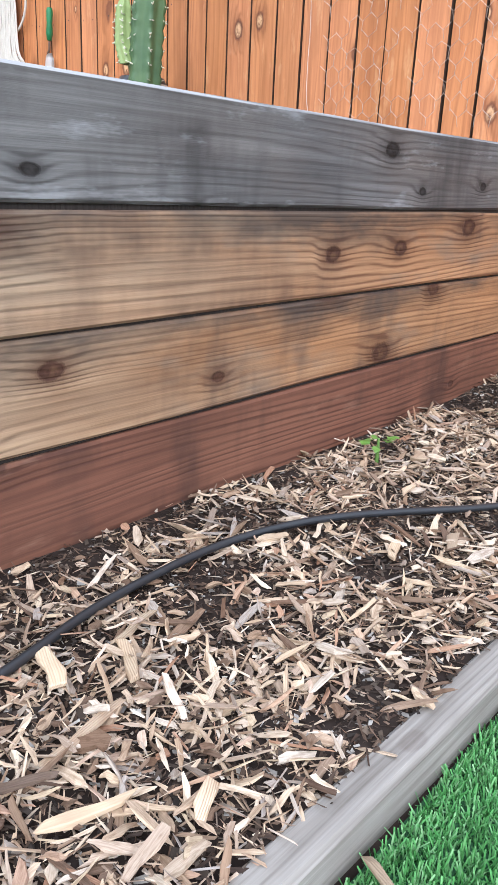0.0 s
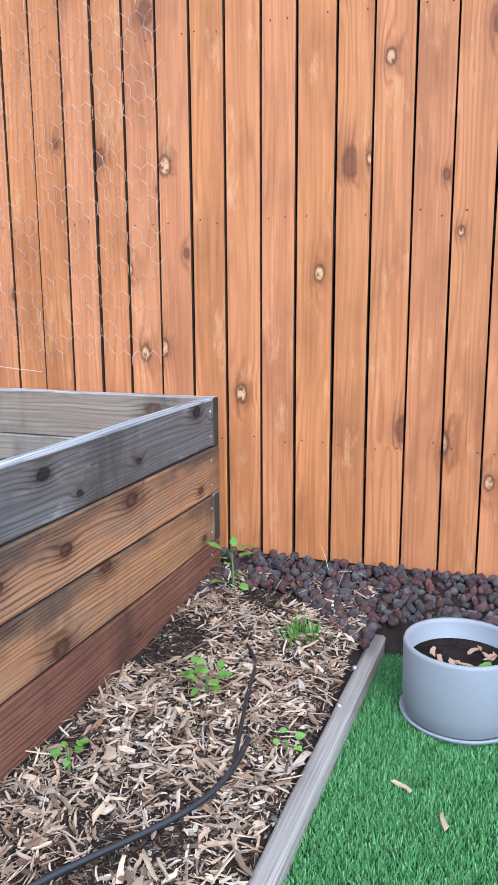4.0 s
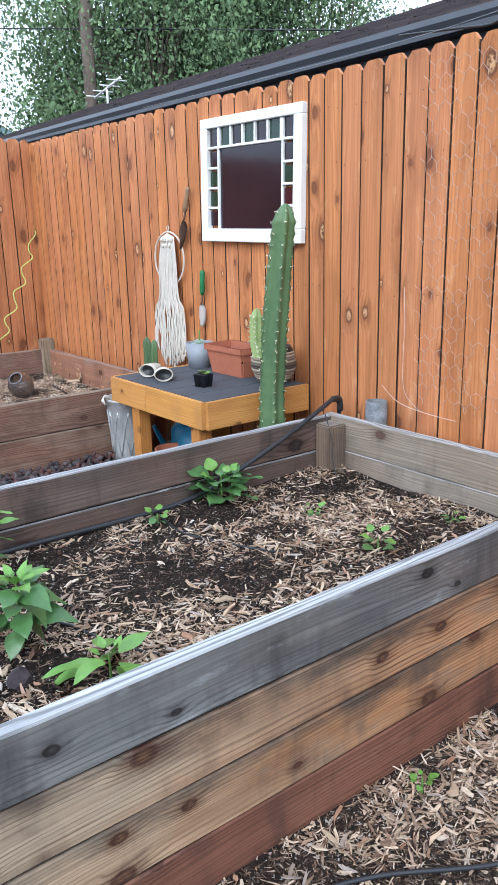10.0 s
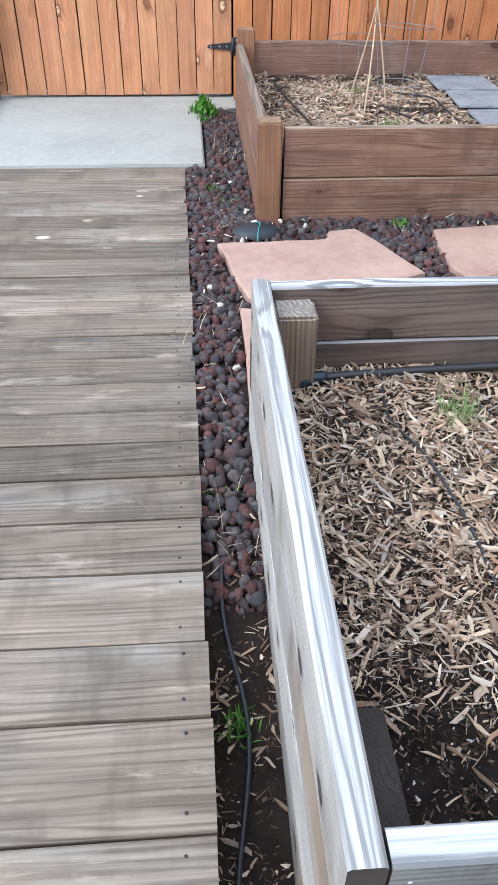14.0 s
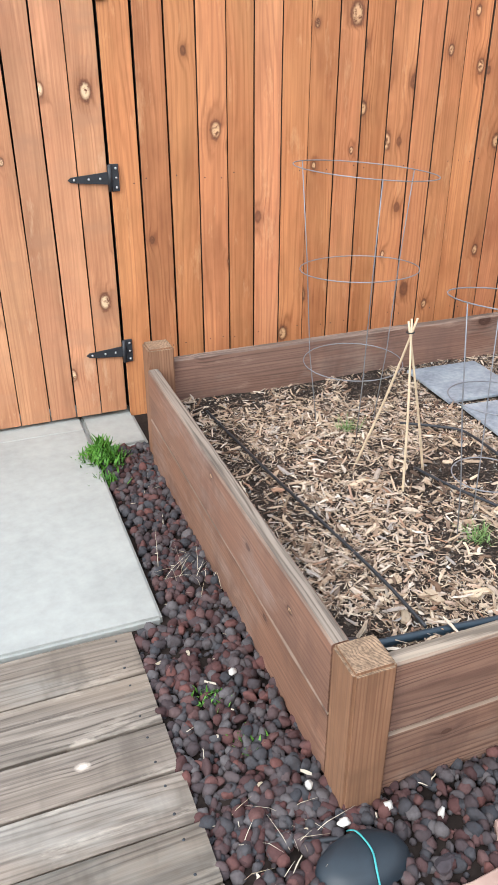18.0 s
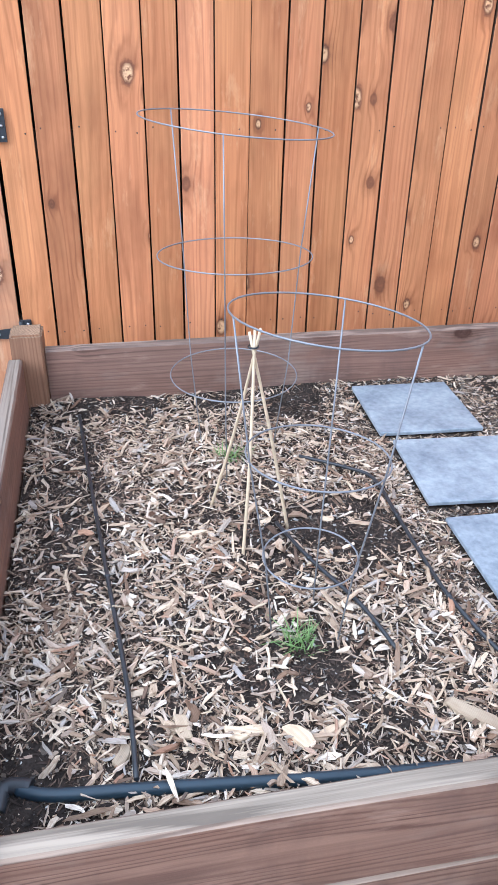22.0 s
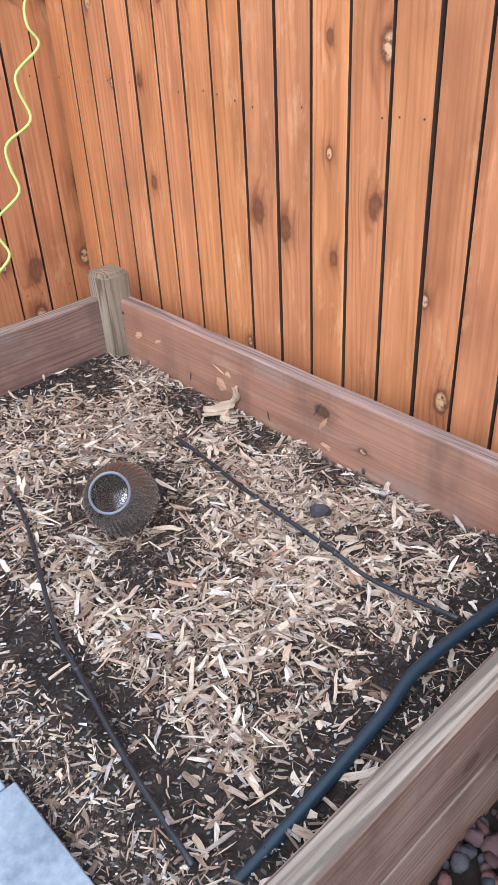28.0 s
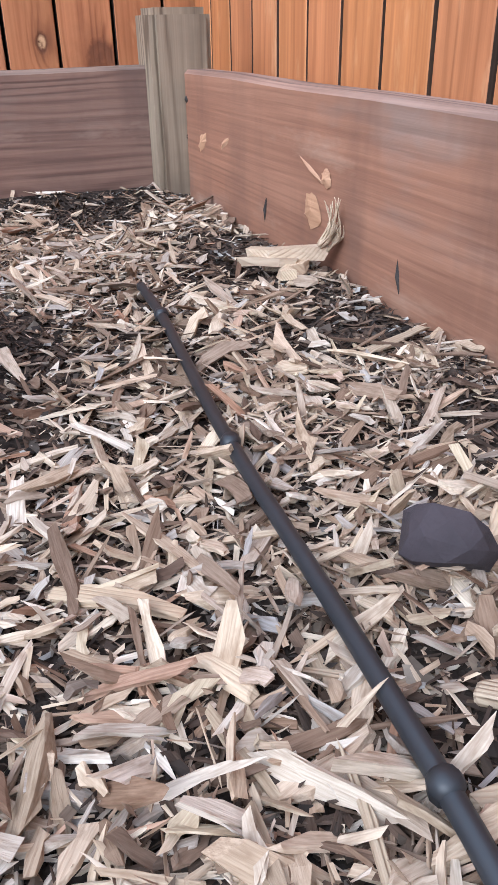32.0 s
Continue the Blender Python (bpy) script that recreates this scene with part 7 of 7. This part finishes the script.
for y, z in ((0.272, 0.0), (-0.285, 0.085)):
    socket = part("socket", lathe([(0, 0), (0.010, 0.0), (0.014, -0.02), (0.008, -0.035), (0.005, -0.09), (0.016, -0.10), (0.019, -0.115), (0.019, -0.15), (0.016, -0.158), (0, -0.158)], 18), M_TUBE, lights, "black rubber lamp socket")
    socket.matrix_basis = pose(0, y, z + 0.008)
    bulb = part("bulb", lathe([(0, -0.225), (0.012, -0.223), (0.021, -0.212), (0.024, -0.196), (0.022, -0.178), (0.015, -0.158), (0.013, -0.15), (0.0115, -0.15), (0.0135, -0.158), (0.0205, -0.178), (0.0225, -0.196), (0.0195, -0.211), (0.011, -0.2215), (0, -0.2235)], 20), M_BULB, socket, "clear glass bulb")
    part("filament", box((0.004, 0.016, 0.03), (0, 0, -0.19), 0.001), M_PLUG, lights).matrix_basis = pose(0, y, z + 0.008)

# ---- grey pot on the turf ----
gp = thing("grey_planter", "round matt grey planter with saucer on turf", "planter", (2.287, 0.345, -0.043))
gp.scale = (1.0, 1.0, 0.86)
part("pot", lathe([(0, 0.012), (0.104, 0.012), (0.112, 0.02), (0.117, 0.06), (0.119, 0.19), (0.117, 0.198), (0.111, 0.198), (0.108, 0.19), (0.104, 0.12), (0, 0.12)], 44), M_GREYPOT, gp)
part("saucer", lathe([(0, 0.0), (0.108, 0.0), (0.122, 0.016), (0.1225, 0.022), (0.118, 0.022), (0.104, 0.010), (0, 0.010)], 44), M_GREYPOT, gp)
bm = bmesh.new()
bmesh.ops.create_circle(bm, cap_ends=True, cap_tris=True, radius=0.107, segments=28, matrix=Matrix.Translation((0, 0, 0.148)))
part("soil", bm, M_SOIL, gp)
for k in range(14):
    v = chip_shapes(1, np.random.default_rng(k))[0] * (0.03, 0.009, 0.004)
    ob = part_mesh("chip", pydata("chip", [tuple(p) for p in v], [tuple(int(i) for i in f) for f in CHIP_FACES]), M_CHIPS, gp)
    ob.matrix_basis = pose(RNG.uniform(-0.07, 0.07), RNG.uniform(-0.07, 0.07), 0.152, RNG.uniform(-20, 20), RNG.uniform(-30, 30), RNG.uniform(0, 360))
for k in range(6):
    part_mesh("leaf", RNG.choice(LEAF_ROUND_YOUNG), None, gp).matrix_basis = pose(RNG.uniform(-0.06, 0.02), RNG.uniform(-0.09, -0.03), 0.155, 0, -30, RNG.uniform(0, 360))

# ---- wire side fence by the gate ----
side = thing("wire_side_fence", "low timber kerb with crumpled wire netting", "fence", (-0.93, 4.7, 0.12))
part_mesh("kerb", board_mesh("kerb", 1.65, 0.09, 0.09, "y", 0.006, 5, 0.002, 8), M_EDGING, side).matrix_basis = pose(0, 0, 0)
part("post", box((0.09, 0.09, 1.75), (0.0, 0.80, 0.0), 0.005), M_OLDPOST, side)
bm = bmesh.new()
rng8 = random.Random(3)
for k in range(46):
    y = -0.82 + 1.62 * k / 45
    pts = [(0.01 + 0.035 * math.sin(k * 1.7 + j) * rng8.uniform(0.3, 1), y + 0.016 * (-1) ** j, 0.09 + 0.045 * j) for j in range(30)]
    tube(pts, 0.0009, 3, bm)
part("netting", bm, M_STEEL, side)

# ---- beyond the fences ----
garage = thing("garage", "neighbouring garage with dark gutter and shingle roof", "building", (3.3, 5.2, 0))
part("wall", box((0.12, 8.2, 2.0), (0.30, 0, 0.0), 0.0), M_GARAGE, garage)
bm = bmesh.new()
prof = [(0.0, 2.10), (-0.012, 2.10), (-0.020, 2.075), (-0.008, 2.05), (-0.008, 2.03), (0.09, 2.03), (0.09, 2.10), (0.08, 2.10), (0.08, 2.04), (0.0, 2.04)]
ends = [[bm.verts.new((x, y, z)) for x, z in prof] for y in (-4.14, 4.4)]
for i in range(len(prof)):
    bm.faces.new((ends[0][i], ends[0][(i + 1) % len(prof)], ends[1][(i + 1) % len(prof)], ends[1][i]))
bm.faces.new(ends[0])
bm.faces.new(ends[1])
bmesh.ops.recalc_face_normals(bm, faces=bm.faces[:])
part("gutter", bm, M_GUTTER, garage)
part("fascia", box((0.03, 8.5, 0.14), (0.10, 0.13, 1.96), 0.002), M_GUTTER, garage)
slope = math.tan(radians(18.4))
roof = part("roof", box((0.02, 8.7, 0.02), (0.06, 0.1, 2.095), 0.0), M_GUTTER, garage)
rng9 = random.Random(2)
verts, faces = [], []
for r in range(19):
    x0, x1 = 0.02 + r * 0.145, 0.02 + (r + 1.25) * 0.145
    y = -4.32 + rng9.uniform(0, 0.2)
    while y < 4.5:
        w = rng9.uniform(0.16, 0.32)
        lift = 0.006 + rng9.uniform(0, 0.004)
        b = len(verts)
        for (x, yy) in ((x0, y), (x0, y + w - 0.006), (x1, y + w - 0.006), (x1, y)):
            verts.append((x, yy, 2.108 + (x - 0.02) * slope + (lift if x == x0 else 0)))
        for (x, yy) in ((x0, y), (x0, y + w - 0.006)):
            verts.append((x, yy, 2.100 + (x - 0.02) * slope - 0.004))
        faces += [(b, b + 1, b + 2, b + 3), (b + 4, b + 5, b + 1, b)]
        y += w
tagged(part_mesh("shingles", pydata("shingles", verts, faces), M_SHINGLE, roof), "", kind="stuff")
part("deck", box((2.9, 8.7, 0.02), (1.47, 0.1, -0.012), 0.0), M_GUTTER, roof).matrix_basis = Matrix.Translation((0.0, 0, 2.085)) @ Euler((0, -radians(18.4), 0)).to_matrix().to_4x4()

garage.matrix_basis = Matrix.Translation((4.488, 7.438, -0.614)) @ Matrix.Scale(1.461, 4)


def gable_house(name, at, width, depth, eave, peak, wall, roof_mat, label, trim=None):
    """A house seen by its gable end, towards -y."""
    h = thing(name, label, "house", at)
    w = width / 2
    bm = bmesh.new()
    f = [bm.verts.new((x, y, z)) for y in (0, depth) for x, z in ((-w, 0), (w, 0), (w, eave), (0, peak), (-w, eave))]
    bm.faces.new(f[:5])
    bm.faces.new(f[5:])
    for i in range(5):
        bm.faces.new((f[i], f[(i + 1) % 5], f[5 + (i + 1) % 5], f[5 + i]))
    bmesh.ops.recalc_face_normals(bm, faces=bm.faces[:])
    part("wall", bm, wall, h)
    pitch = math.atan2(peak - eave, w)
    run = math.hypot(w, peak - eave) + 0.35
    for s in (-1, 1):
        slab = part("roof", box((run, depth + 0.6, 0.10), (0, depth / 2, 0), 0.01), roof_mat, h)
        slab.matrix_basis = Matrix.Translation((s * run / 2 * math.cos(pitch), 0, peak + 0.02 - run / 2 * math.sin(pitch))) @ Euler((0, s * pitch, 0)).to_matrix().to_4x4()
        rake = part("rake_board", box((run, 0.05, 0.16), (0, -0.33, -0.10), 0.0), trim or wall, h)
        rake.matrix_basis = slab.matrix_basis.copy()
    return h


house = gable_house("beige_house", (2.72, 20.0, 0), 7.6, 9.0, 3.05, 4.45, M_BEIGE, M_PALEROOF, "beige stucco house behind the fence", M_BEIGE)
lamp = part("flood_light", box((0.22, 0.12, 0.10), (0, -0.06, 4.08), 0.02), M_WHITE, house)
for s in (-1, 1):
    part("lamp_head", lathe([(0, 0), (0.05, 0.01), (0.07, 0.10), (0, 0.11)], 12), M_WHITE, lamp).matrix_basis = pose(s * 0.13, -0.15, 4.06, 120, 0, 0)
gable_house("blue_house", (8.25, 22.0, 0), 5.0, 7.0, 3.02, 4.35, M_BLUEWALL, M_SLATEROOF, "pale blue house with grey roof", M_BLUETRIM)
gable_house("shed_beyond", (9.0, -1.2, 0), 3.6, 5.0, 2.6, 3.4, M_BLUEWALL, M_SLATEROOF, "pale blue outbuilding beyond the fence", M_WHITE)
vent = solid("chimney", box((0.34, 0.34, 1.5), (0, 0, 0), 0.02), M_TRUNK, "brown brick chimney on the roofline", "chimney", (5.25, 21.0, 2.6))
part("flue", tube([(0, 0, 1.5), (0, 0, 2.35)], 0.05, 8), M_GALV, vent)
pole = thing("utility_pole", "brown timber utility pole with cables", "utility pole", (7.98, 14.5, 0))
pole.matrix_basis = Matrix.Translation((7.98, 14.5, -0.16)) @ Matrix.Scale(1.12, 4)
part("pole", tube([(0, 0, 0), (0.02, 0, 9.0)], 0.11, 12, taper=(1.1, 0.8)), M_TRUNK, pole)
for k, (z, sag) in enumerate(((6.9, 0.9), (5.6, 0.7), (4.6, 0.4))):
    part("cable", tube([(-16, 6, z + 1.2), (-8, 3, z - sag * 0.2), (0, 0, z), (9, -9, z - sag), (20, -22, z + 0.5)], 0.012, 5, smooth_steps=5), M_BLACKPLASTIC, pole)
aerial = thing("roof_aerial", "white roof aerial on the garage", "aerial", (4.9, 8.1, 2.55))
aerial.matrix_basis = Matrix.Translation((6.826, 11.67, 3.11)) @ Matrix.Scale(1.461, 4)
part("mast", tube([(0, 0, 0), (0, 0, 0.25)], 0.012, 6), M_WHITE, aerial)
part("boom", tube([(0.0, 0.3, 0.18), (0.0, -0.3, 0.30)], 0.012, 6), M_WHITE, aerial)
for k in range(4):
    part("element", tube([(-0.12, 0.25 - 0.16 * k, 0.19 + 0.032 * k), (0.12, 0.25 - 0.16 * k, 0.19 + 0.032 * k)], 0.007, 5), M_WHITE, aerial)


def tree(at, height, spread, clusters, leaves, label, seed, low=0.3, leaf=0.10, dense=0.45):
    """A trunk that forks into limbs, and a crown of small leaves in uneven clusters."""
    rng = random.Random(seed)
    ob = thing("tree", label, "tree", at)
    bm = tube([(0, 0, 0), (0.05, 0.03, height * 0.25), (-0.05, 0.05, height * 0.45)], 0.22, 10, smooth_steps=3, taper=(1.2, 0.7))
    centres = []
    for k in range(clusters):
        a, t = rng.uniform(0, 6.283), rng.uniform(0, 1) ** 0.6
        z = height * rng.uniform(low, 1.0)
        wide = spread * math.sqrt(max(0.05, 1 - ((z / height - 0.6) / 0.48) ** 2))
        p = Vector((math.cos(a) * wide * t, math.sin(a) * wide * t, z))
        centres.append(p)
        if k % 2 == 0:
            base = Vector((0, 0, height * rng.uniform(0.22, 0.45)))
            mid = base.lerp(p, 0.55) + Vector((rng.uniform(-0.2, 0.2), rng.uniform(-0.2, 0.2), rng.uniform(0.0, 0.5)))
            tube([base, mid, p], rng.uniform(0.015, 0.045), 5, bm, smooth_steps=3, taper=(1.2, 0.25))
    part("trunk", bm, M_TRUNK, ob)
    r = np.random.default_rng(seed)
    n = clusters * leaves
    c = np.repeat(np.array([p[:] for p in centres]), leaves, 0) + r.normal(0, dense, (n, 3)) * np.repeat(r.uniform(0.5, 1.2, (clusters, 1)), leaves, 0)
    card = np.array([(-0.5, 0, 0), (0, -0.3, 0.06), (0.5, 0, 0), (0, 0.3, 0.06)])
    s = r.uniform(0.5, 1.2, n) * leaf
    me = scatter_mesh("crown", np.repeat(card[None], n, 0), np.array([(0, 1, 2, 3)]), c, turns_of(*r.uniform(0, 6.283, (3, n))), np.stack([s, s, s], -1))
    part_mesh("crown", me, M_CROWN, ob)
    return ob


tree((10.2, 15.8, 0), 8.2, 3.1, 180, 470, "large leafy green tree beyond the corner", 4, 0.26, 0.105, 0.5)
tree((12.9, 15.9, 0), 8.6, 2.9, 160, 440, "large leafy green tree behind the garage", 5, 0.26, 0.105, 0.5)
tree((14.3, 14.5, 0), 8.0, 2.0, 100, 95, "sparse tree with bare twigs and few leaves", 6, 0.35, 0.10, 0.55)
tree((9.9, 17.5, 0), 5.6, 1.9, 70, 240, "leafy green tree beside the pole", 8, 0.35, 0.12, 0.4)


def conifer(at, height, spread, label, seed):
    rng = np.random.default_rng(seed)
    ob = thing("conifer", label, "tree", at)
    part("trunk", tube([(0, 0, 0), (0.03, 0, height)], 0.14, 8, taper=(1.2, 0.2)), M_TRUNK, ob)
    bm, pts = bmesh.new(), []
    for k in range(90):
        t = rng.uniform(0.15, 0.98)
        a, l = rng.uniform(0, 6.283), spread * (1.03 - t) ** 0.75 * rng.uniform(0.4, 1.05) + 0.12
        p0 = Vector((0, 0, height * t))
        p1 = p0 + Vector((math.cos(a) * l, math.sin(a) * l, 0.12 * l - 0.15 * l * l))
        tube([p0, p1], 0.018, 4, bm, taper=(1.0, 0.3))
        for _ in range(60):
            q = p0.lerp(p1, rng.uniform(0.2, 1.05))
            pts.append((q.x + rng.normal(0, 0.09), q.y + rng.normal(0, 0.09), q.z + rng.normal(0, 0.08)))
    part("branches", bm, M_TRUNK, ob)
    c = np.array(pts)
    n = len(c)
    card = np.array([(-0.5, 0, 0), (0, -0.12, 0.03), (0.5, 0, 0), (0, 0.12, 0.03)])
    s = rng.uniform(0.15, 0.34, n)
    me = scatter_mesh("needles", np.repeat(card[None], n, 0), np.array([(0, 1, 2, 3)]), c, turns_of(*rng.uniform(0, 6.283, (3, n))), np.stack([s, s, s], -1))
    part_mesh("needles", me, M_NEEDLE, ob)


conifer((9.6, 31.0, 0), 8.4, 3.4, "dark blue-green conifer behind the houses", 3)
conifer((10.3, 32.0, 0), 7.4, 3.0, "dark blue-green conifer behind the houses", 4)
conifer((5.6, 26.0, 0), 5.5, 0.9, "slim young green conifer behind the fence", 5)

# ---- fences, piece by piece ----
def picket_mesh(name, width, height, material, thick=0.017, ear=0.022, seed=0):
    """A dog-eared fence board: its face towards -y, its foot at the origin."""
    rng = random.Random(seed)
    w = width / 2
    ears = [ear * rng.uniform(0.85, 1.2) for _ in range(2)]
    outline = [(-w, 0), (w, 0), (w, height * 0.35), (w, height * 0.7), (w, height - ears[0] * 1.15), (w - ears[0], height), (-w + ears[1], height), (-w, height - ears[1] * 1.15), (-w, height * 0.7), (-w, height * 0.35)]
    bow = [rng.uniform(-0.0015, 0.0015) for _ in outline]
    outline = [(x + b, z) for (x, z), b in zip(outline, bow)]
    m, c = len(outline), 0.0014
    verts = [(x * (1 - c / w), c * 0 - 0.0, z) for x, z in outline] + [(x, c, z) for x, z in outline] + [(x, thick, z) for x, z in outline]
    faces = [tuple(range(m)), tuple(reversed(range(2 * m, 3 * m)))]
    for r in range(2):
        for i in range(m):
            faces.append((r * m + (i + 1) % m, r * m + i, (r + 1) * m + i, (r + 1) * m + (i + 1) % m))
    me = pydata(name, verts, faces)
    bm = bmesh.new()
    bm.from_mesh(me)
    bmesh.ops.recalc_face_normals(bm, faces=bm.faces[:])
    bm.to_mesh(me)
    bm.free()
    me.materials.append(material)
    me.materials.append(M_GAPEDGE)
    for i in (1, 2, 3, 7, 8, 9):  # the long sawn edges go unstained and darker, with the gaps' shade painted in
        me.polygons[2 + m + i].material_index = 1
    return me


A_GAPS = (0.35, 0.457, 0.561, 0.669, 0.769, 0.879, 0.981, 1.089, 1.195, 1.30, 1.406, 1.512, 1.615, 1.722, 1.825, 1.93, 2.037, 2.145, 2.258, 2.366, 2.466, 2.56)
gaps = list(A_GAPS)
while gaps[0] > -2.0:
    gaps.insert(0, gaps[0] - 0.1065)
for k in range(1, 16):
    gaps.append(2.56 + 0.10406 * k + RNG.uniform(-0.003, 0.003))
gaps += [4.218, 4.319, 4.422, 4.526, 4.630, 4.734, 4.840, 4.944, 5.044, 5.147, 5.250, 5.348, 5.445, 5.537]
fence_a = thing("fence_east", "orange-stained dog-eared cedar board fence", "fence", (2.88, 2.0, 0), kind="structure")
for k, (a, b) in enumerate(zip(gaps, gaps[1:])):
    gap = 0.012 if abs(a - 1.40) < 0.03 else (RNG.choice((0.006, 0.007, 0.008)) if a < 3.0 else 0.0085)
    foot = 0.052 if a < 3 else 0.10
    top = 1.902 + 0.012 * (a > 3) + RNG.uniform(-0.006, 0.006)
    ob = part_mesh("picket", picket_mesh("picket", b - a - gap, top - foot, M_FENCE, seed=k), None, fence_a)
    ob.matrix_basis = pose(RNG.uniform(-0.0015, 0.0015), (a + b) / 2 - 2.0, foot, 0, 0, -90 + RNG.uniform(-0.6, 0.6))
for z in (0.35, 1.0, 1.65):
    part_mesh("rail", board_mesh("rail", 7.5, 0.085, 0.036, "y", 0.003, 4, 0.0, 5), M_GAPEDGE_Y, fence_a).matrix_basis = pose(0.02, -0.3, z, 0, 90, 0)

# an added, unseen sheet stands in for the shade in the gaps
part("back_panel", box((0.012, 7.5, 1.80), (0.062, -0.25, 0.06), 0.002), M_GAPDARK, fence_a, "added near-black sheet that darkens the gaps")
B_GAPS = (0.452, 0.562, 0.671, 0.78, 0.888, 0.993, 1.10, 1.208, 1.32, 1.43, 1.541, 1.653, 1.76, 1.862, 1.968, 2.072, 2.184)
bg = list(B_GAPS)
bg += [2.30, 2.418, 2.525, 2.62, 2.725, 2.82, 2.9]
fence_b = thing("fence_north", "reddish-brown stained dog-eared cedar board fence", "fence", (1.6, 5.541, 0), kind="structure")
for k, (a, b) in enumerate(zip(bg, bg[1:])):
    gap = RNG.choice((0.004, 0.005, 0.007, 0.009))
    top = 1.938 + RNG.uniform(-0.006, 0.006)
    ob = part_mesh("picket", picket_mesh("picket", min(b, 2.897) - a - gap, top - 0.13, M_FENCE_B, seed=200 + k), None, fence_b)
    ob.matrix_basis = pose((a + min(b, 2.897)) / 2 - 1.6, RNG.uniform(-0.003, 0.003), 0.13)
for z in (0.4, 1.0, 1.7):
    part_mesh("rail", board_mesh("rail", 2.4, 0.085, 0.036, "x", 0.003, 4, 0.0, 5), M_GAPEDGE, fence_b).matrix_basis = pose(0.07, 0.062, z, 90, 0, 0)

part("back_panel", box((2.46, 0.012, 1.78), (0.06, 0.105, 0.13), 0.002), M_GAPDARK, fence_b, "added near-black sheet that darkens the gaps")
gate = thing("gate", "closed cedar board gate on black strap hinges", "gate", (-0.15, 5.541, 0), kind="structure")
gg = [0.447, 0.341, 0.243, 0.140, 0.028, -0.072, -0.182, -0.286, -0.401, -0.511, -0.619, -0.732, -0.842, -0.952]
for k, (b, a) in enumerate(zip(gg, gg[1:])):
    ob = part_mesh("picket", picket_mesh("picket", b - a - RNG.choice((0.003, 0.005, 0.007)), 1.93 - 0.165 + RNG.uniform(-0.005, 0.005), M_GATE, seed=300 + k), None, gate)
    ob.matrix_basis = pose((a + b) / 2 + 0.15, RNG.uniform(-0.002, 0.002), 0.165)
for z in (0.42, 1.05, 1.66):
    part_mesh("rail", board_mesh("rail", 1.3, 0.085, 0.036, "x", 0.003, 4, 0.0, 5), M_GAPEDGE, gate).matrix_basis = pose(-0.05, 0.062, z, 90, 0, 0)


part("back_panel", box((1.34, 0.012, 1.74), (-0.06, 0.105, 0.17), 0.002), M_GAPDARK, gate, "added near-black sheet that darkens the gaps")


def strap_hinge(z):
    """A tee hinge: an upright plate on the fence, a knuckle and a tapered strap on the gate."""
    bm = box((0.034, 0.005, 0.092), (0.0, 0, -0.046), 0.0015)
    plate = part("hinge", bm, M_BLACKIRON, gate, "black iron tee hinge")
    plate.matrix_basis = pose(0.466 + 0.15, -0.006, z)
    bm = bmesh.new()
    pts = [(-0.012, -0.022), (-0.075, -0.016), (-0.15, -0.009), (-0.162, 0.0), (-0.15, 0.009), (-0.075, 0.016), (-0.012, 0.022)]
    f = [bm.verts.new((x, 0, zz)) for x, zz in pts]
    g = [bm.verts.new((x, -0.005, zz)) for x, zz in pts]
    bm.faces.new(f)
    bm.faces.new(g)
    for i in range(len(pts)):
        bm.faces.new((f[i], f[(i + 1) % len(pts)], g[(i + 1) % len(pts)], g[i]))
    bmesh.ops.recalc_face_normals(bm, faces=bm.faces[:])
    part("strap", bm, M_BLACKIRON, plate)
    part("knuckle", tube([(-0.016, -0.006, -0.044), (-0.016, -0.006, 0.044)], 0.007, 10), M_BLACKIRON, plate)
    for x, zz in ((0.006, 0.032), (0.006, -0.032), (0.006, 0.0), (-0.05, 0.0), (-0.09, 0.0), (-0.14, 0.0)):
        part("bolt", lathe([(0.0, 0.004), (0.003, 0.0035), (0.0045, 0.001), (0.0045, 0)], 8), M_SCREW, plate).matrix_basis = pose(x, -0.005, zz, 90, 0, 0)


for z in (1.645, 1.062, 0.418):
    strap_hinge(z)


# nail heads where the rails run behind
def nails(owner, spots, along, seed):
    rng = np.random.default_rng(seed)
    spots = [p for p in spots if rng.uniform() < 0.6]
    head = np.array([(0.5 * math.cos(a), 0.0, 0.5 * math.sin(a)) for a in np.linspace(0, 2 * math.pi, 8, endpoint=False)] + [(0, -0.25, 0)])
    faces = np.array([((k + 1) % 8, k, 8) for k in range(8)])
    c = np.array(spots) + np.stack([rng.normal(0, 0.004, len(spots)) * (along == "x"), rng.normal(0, 0.004, len(spots)) * (along == "y"), rng.normal(0, 0.006, len(spots))], -1)
    yaw = np.full(len(spots), 0.0 if along == "x" else -math.pi / 2)
    me = scatter_mesh("nails", np.repeat(head[None], len(spots), 0), faces, c, turns_of(yaw, yaw * 0, yaw * 0), np.full((len(spots), 3), 0.005))
    tagged(part_mesh("nails", me, M_NAIL, owner), "small rusted nail heads", kind="stuff")


nails(fence_a, [(-0.0035, y + d - 2.0, z) for y, y2 in zip(gaps, gaps[1:]) for z in (0.41, 1.04, 1.55, 1.76) for d in (0.022, y2 - y - 0.026)], "y", 1)
nails(fence_b, [(x + d - 1.6, -0.0035, z) for x, x2 in zip(bg, bg[1:-1]) for z in (0.42, 1.05, 1.72) for d in (0.022, x2 - x - 0.026)], "x", 2)
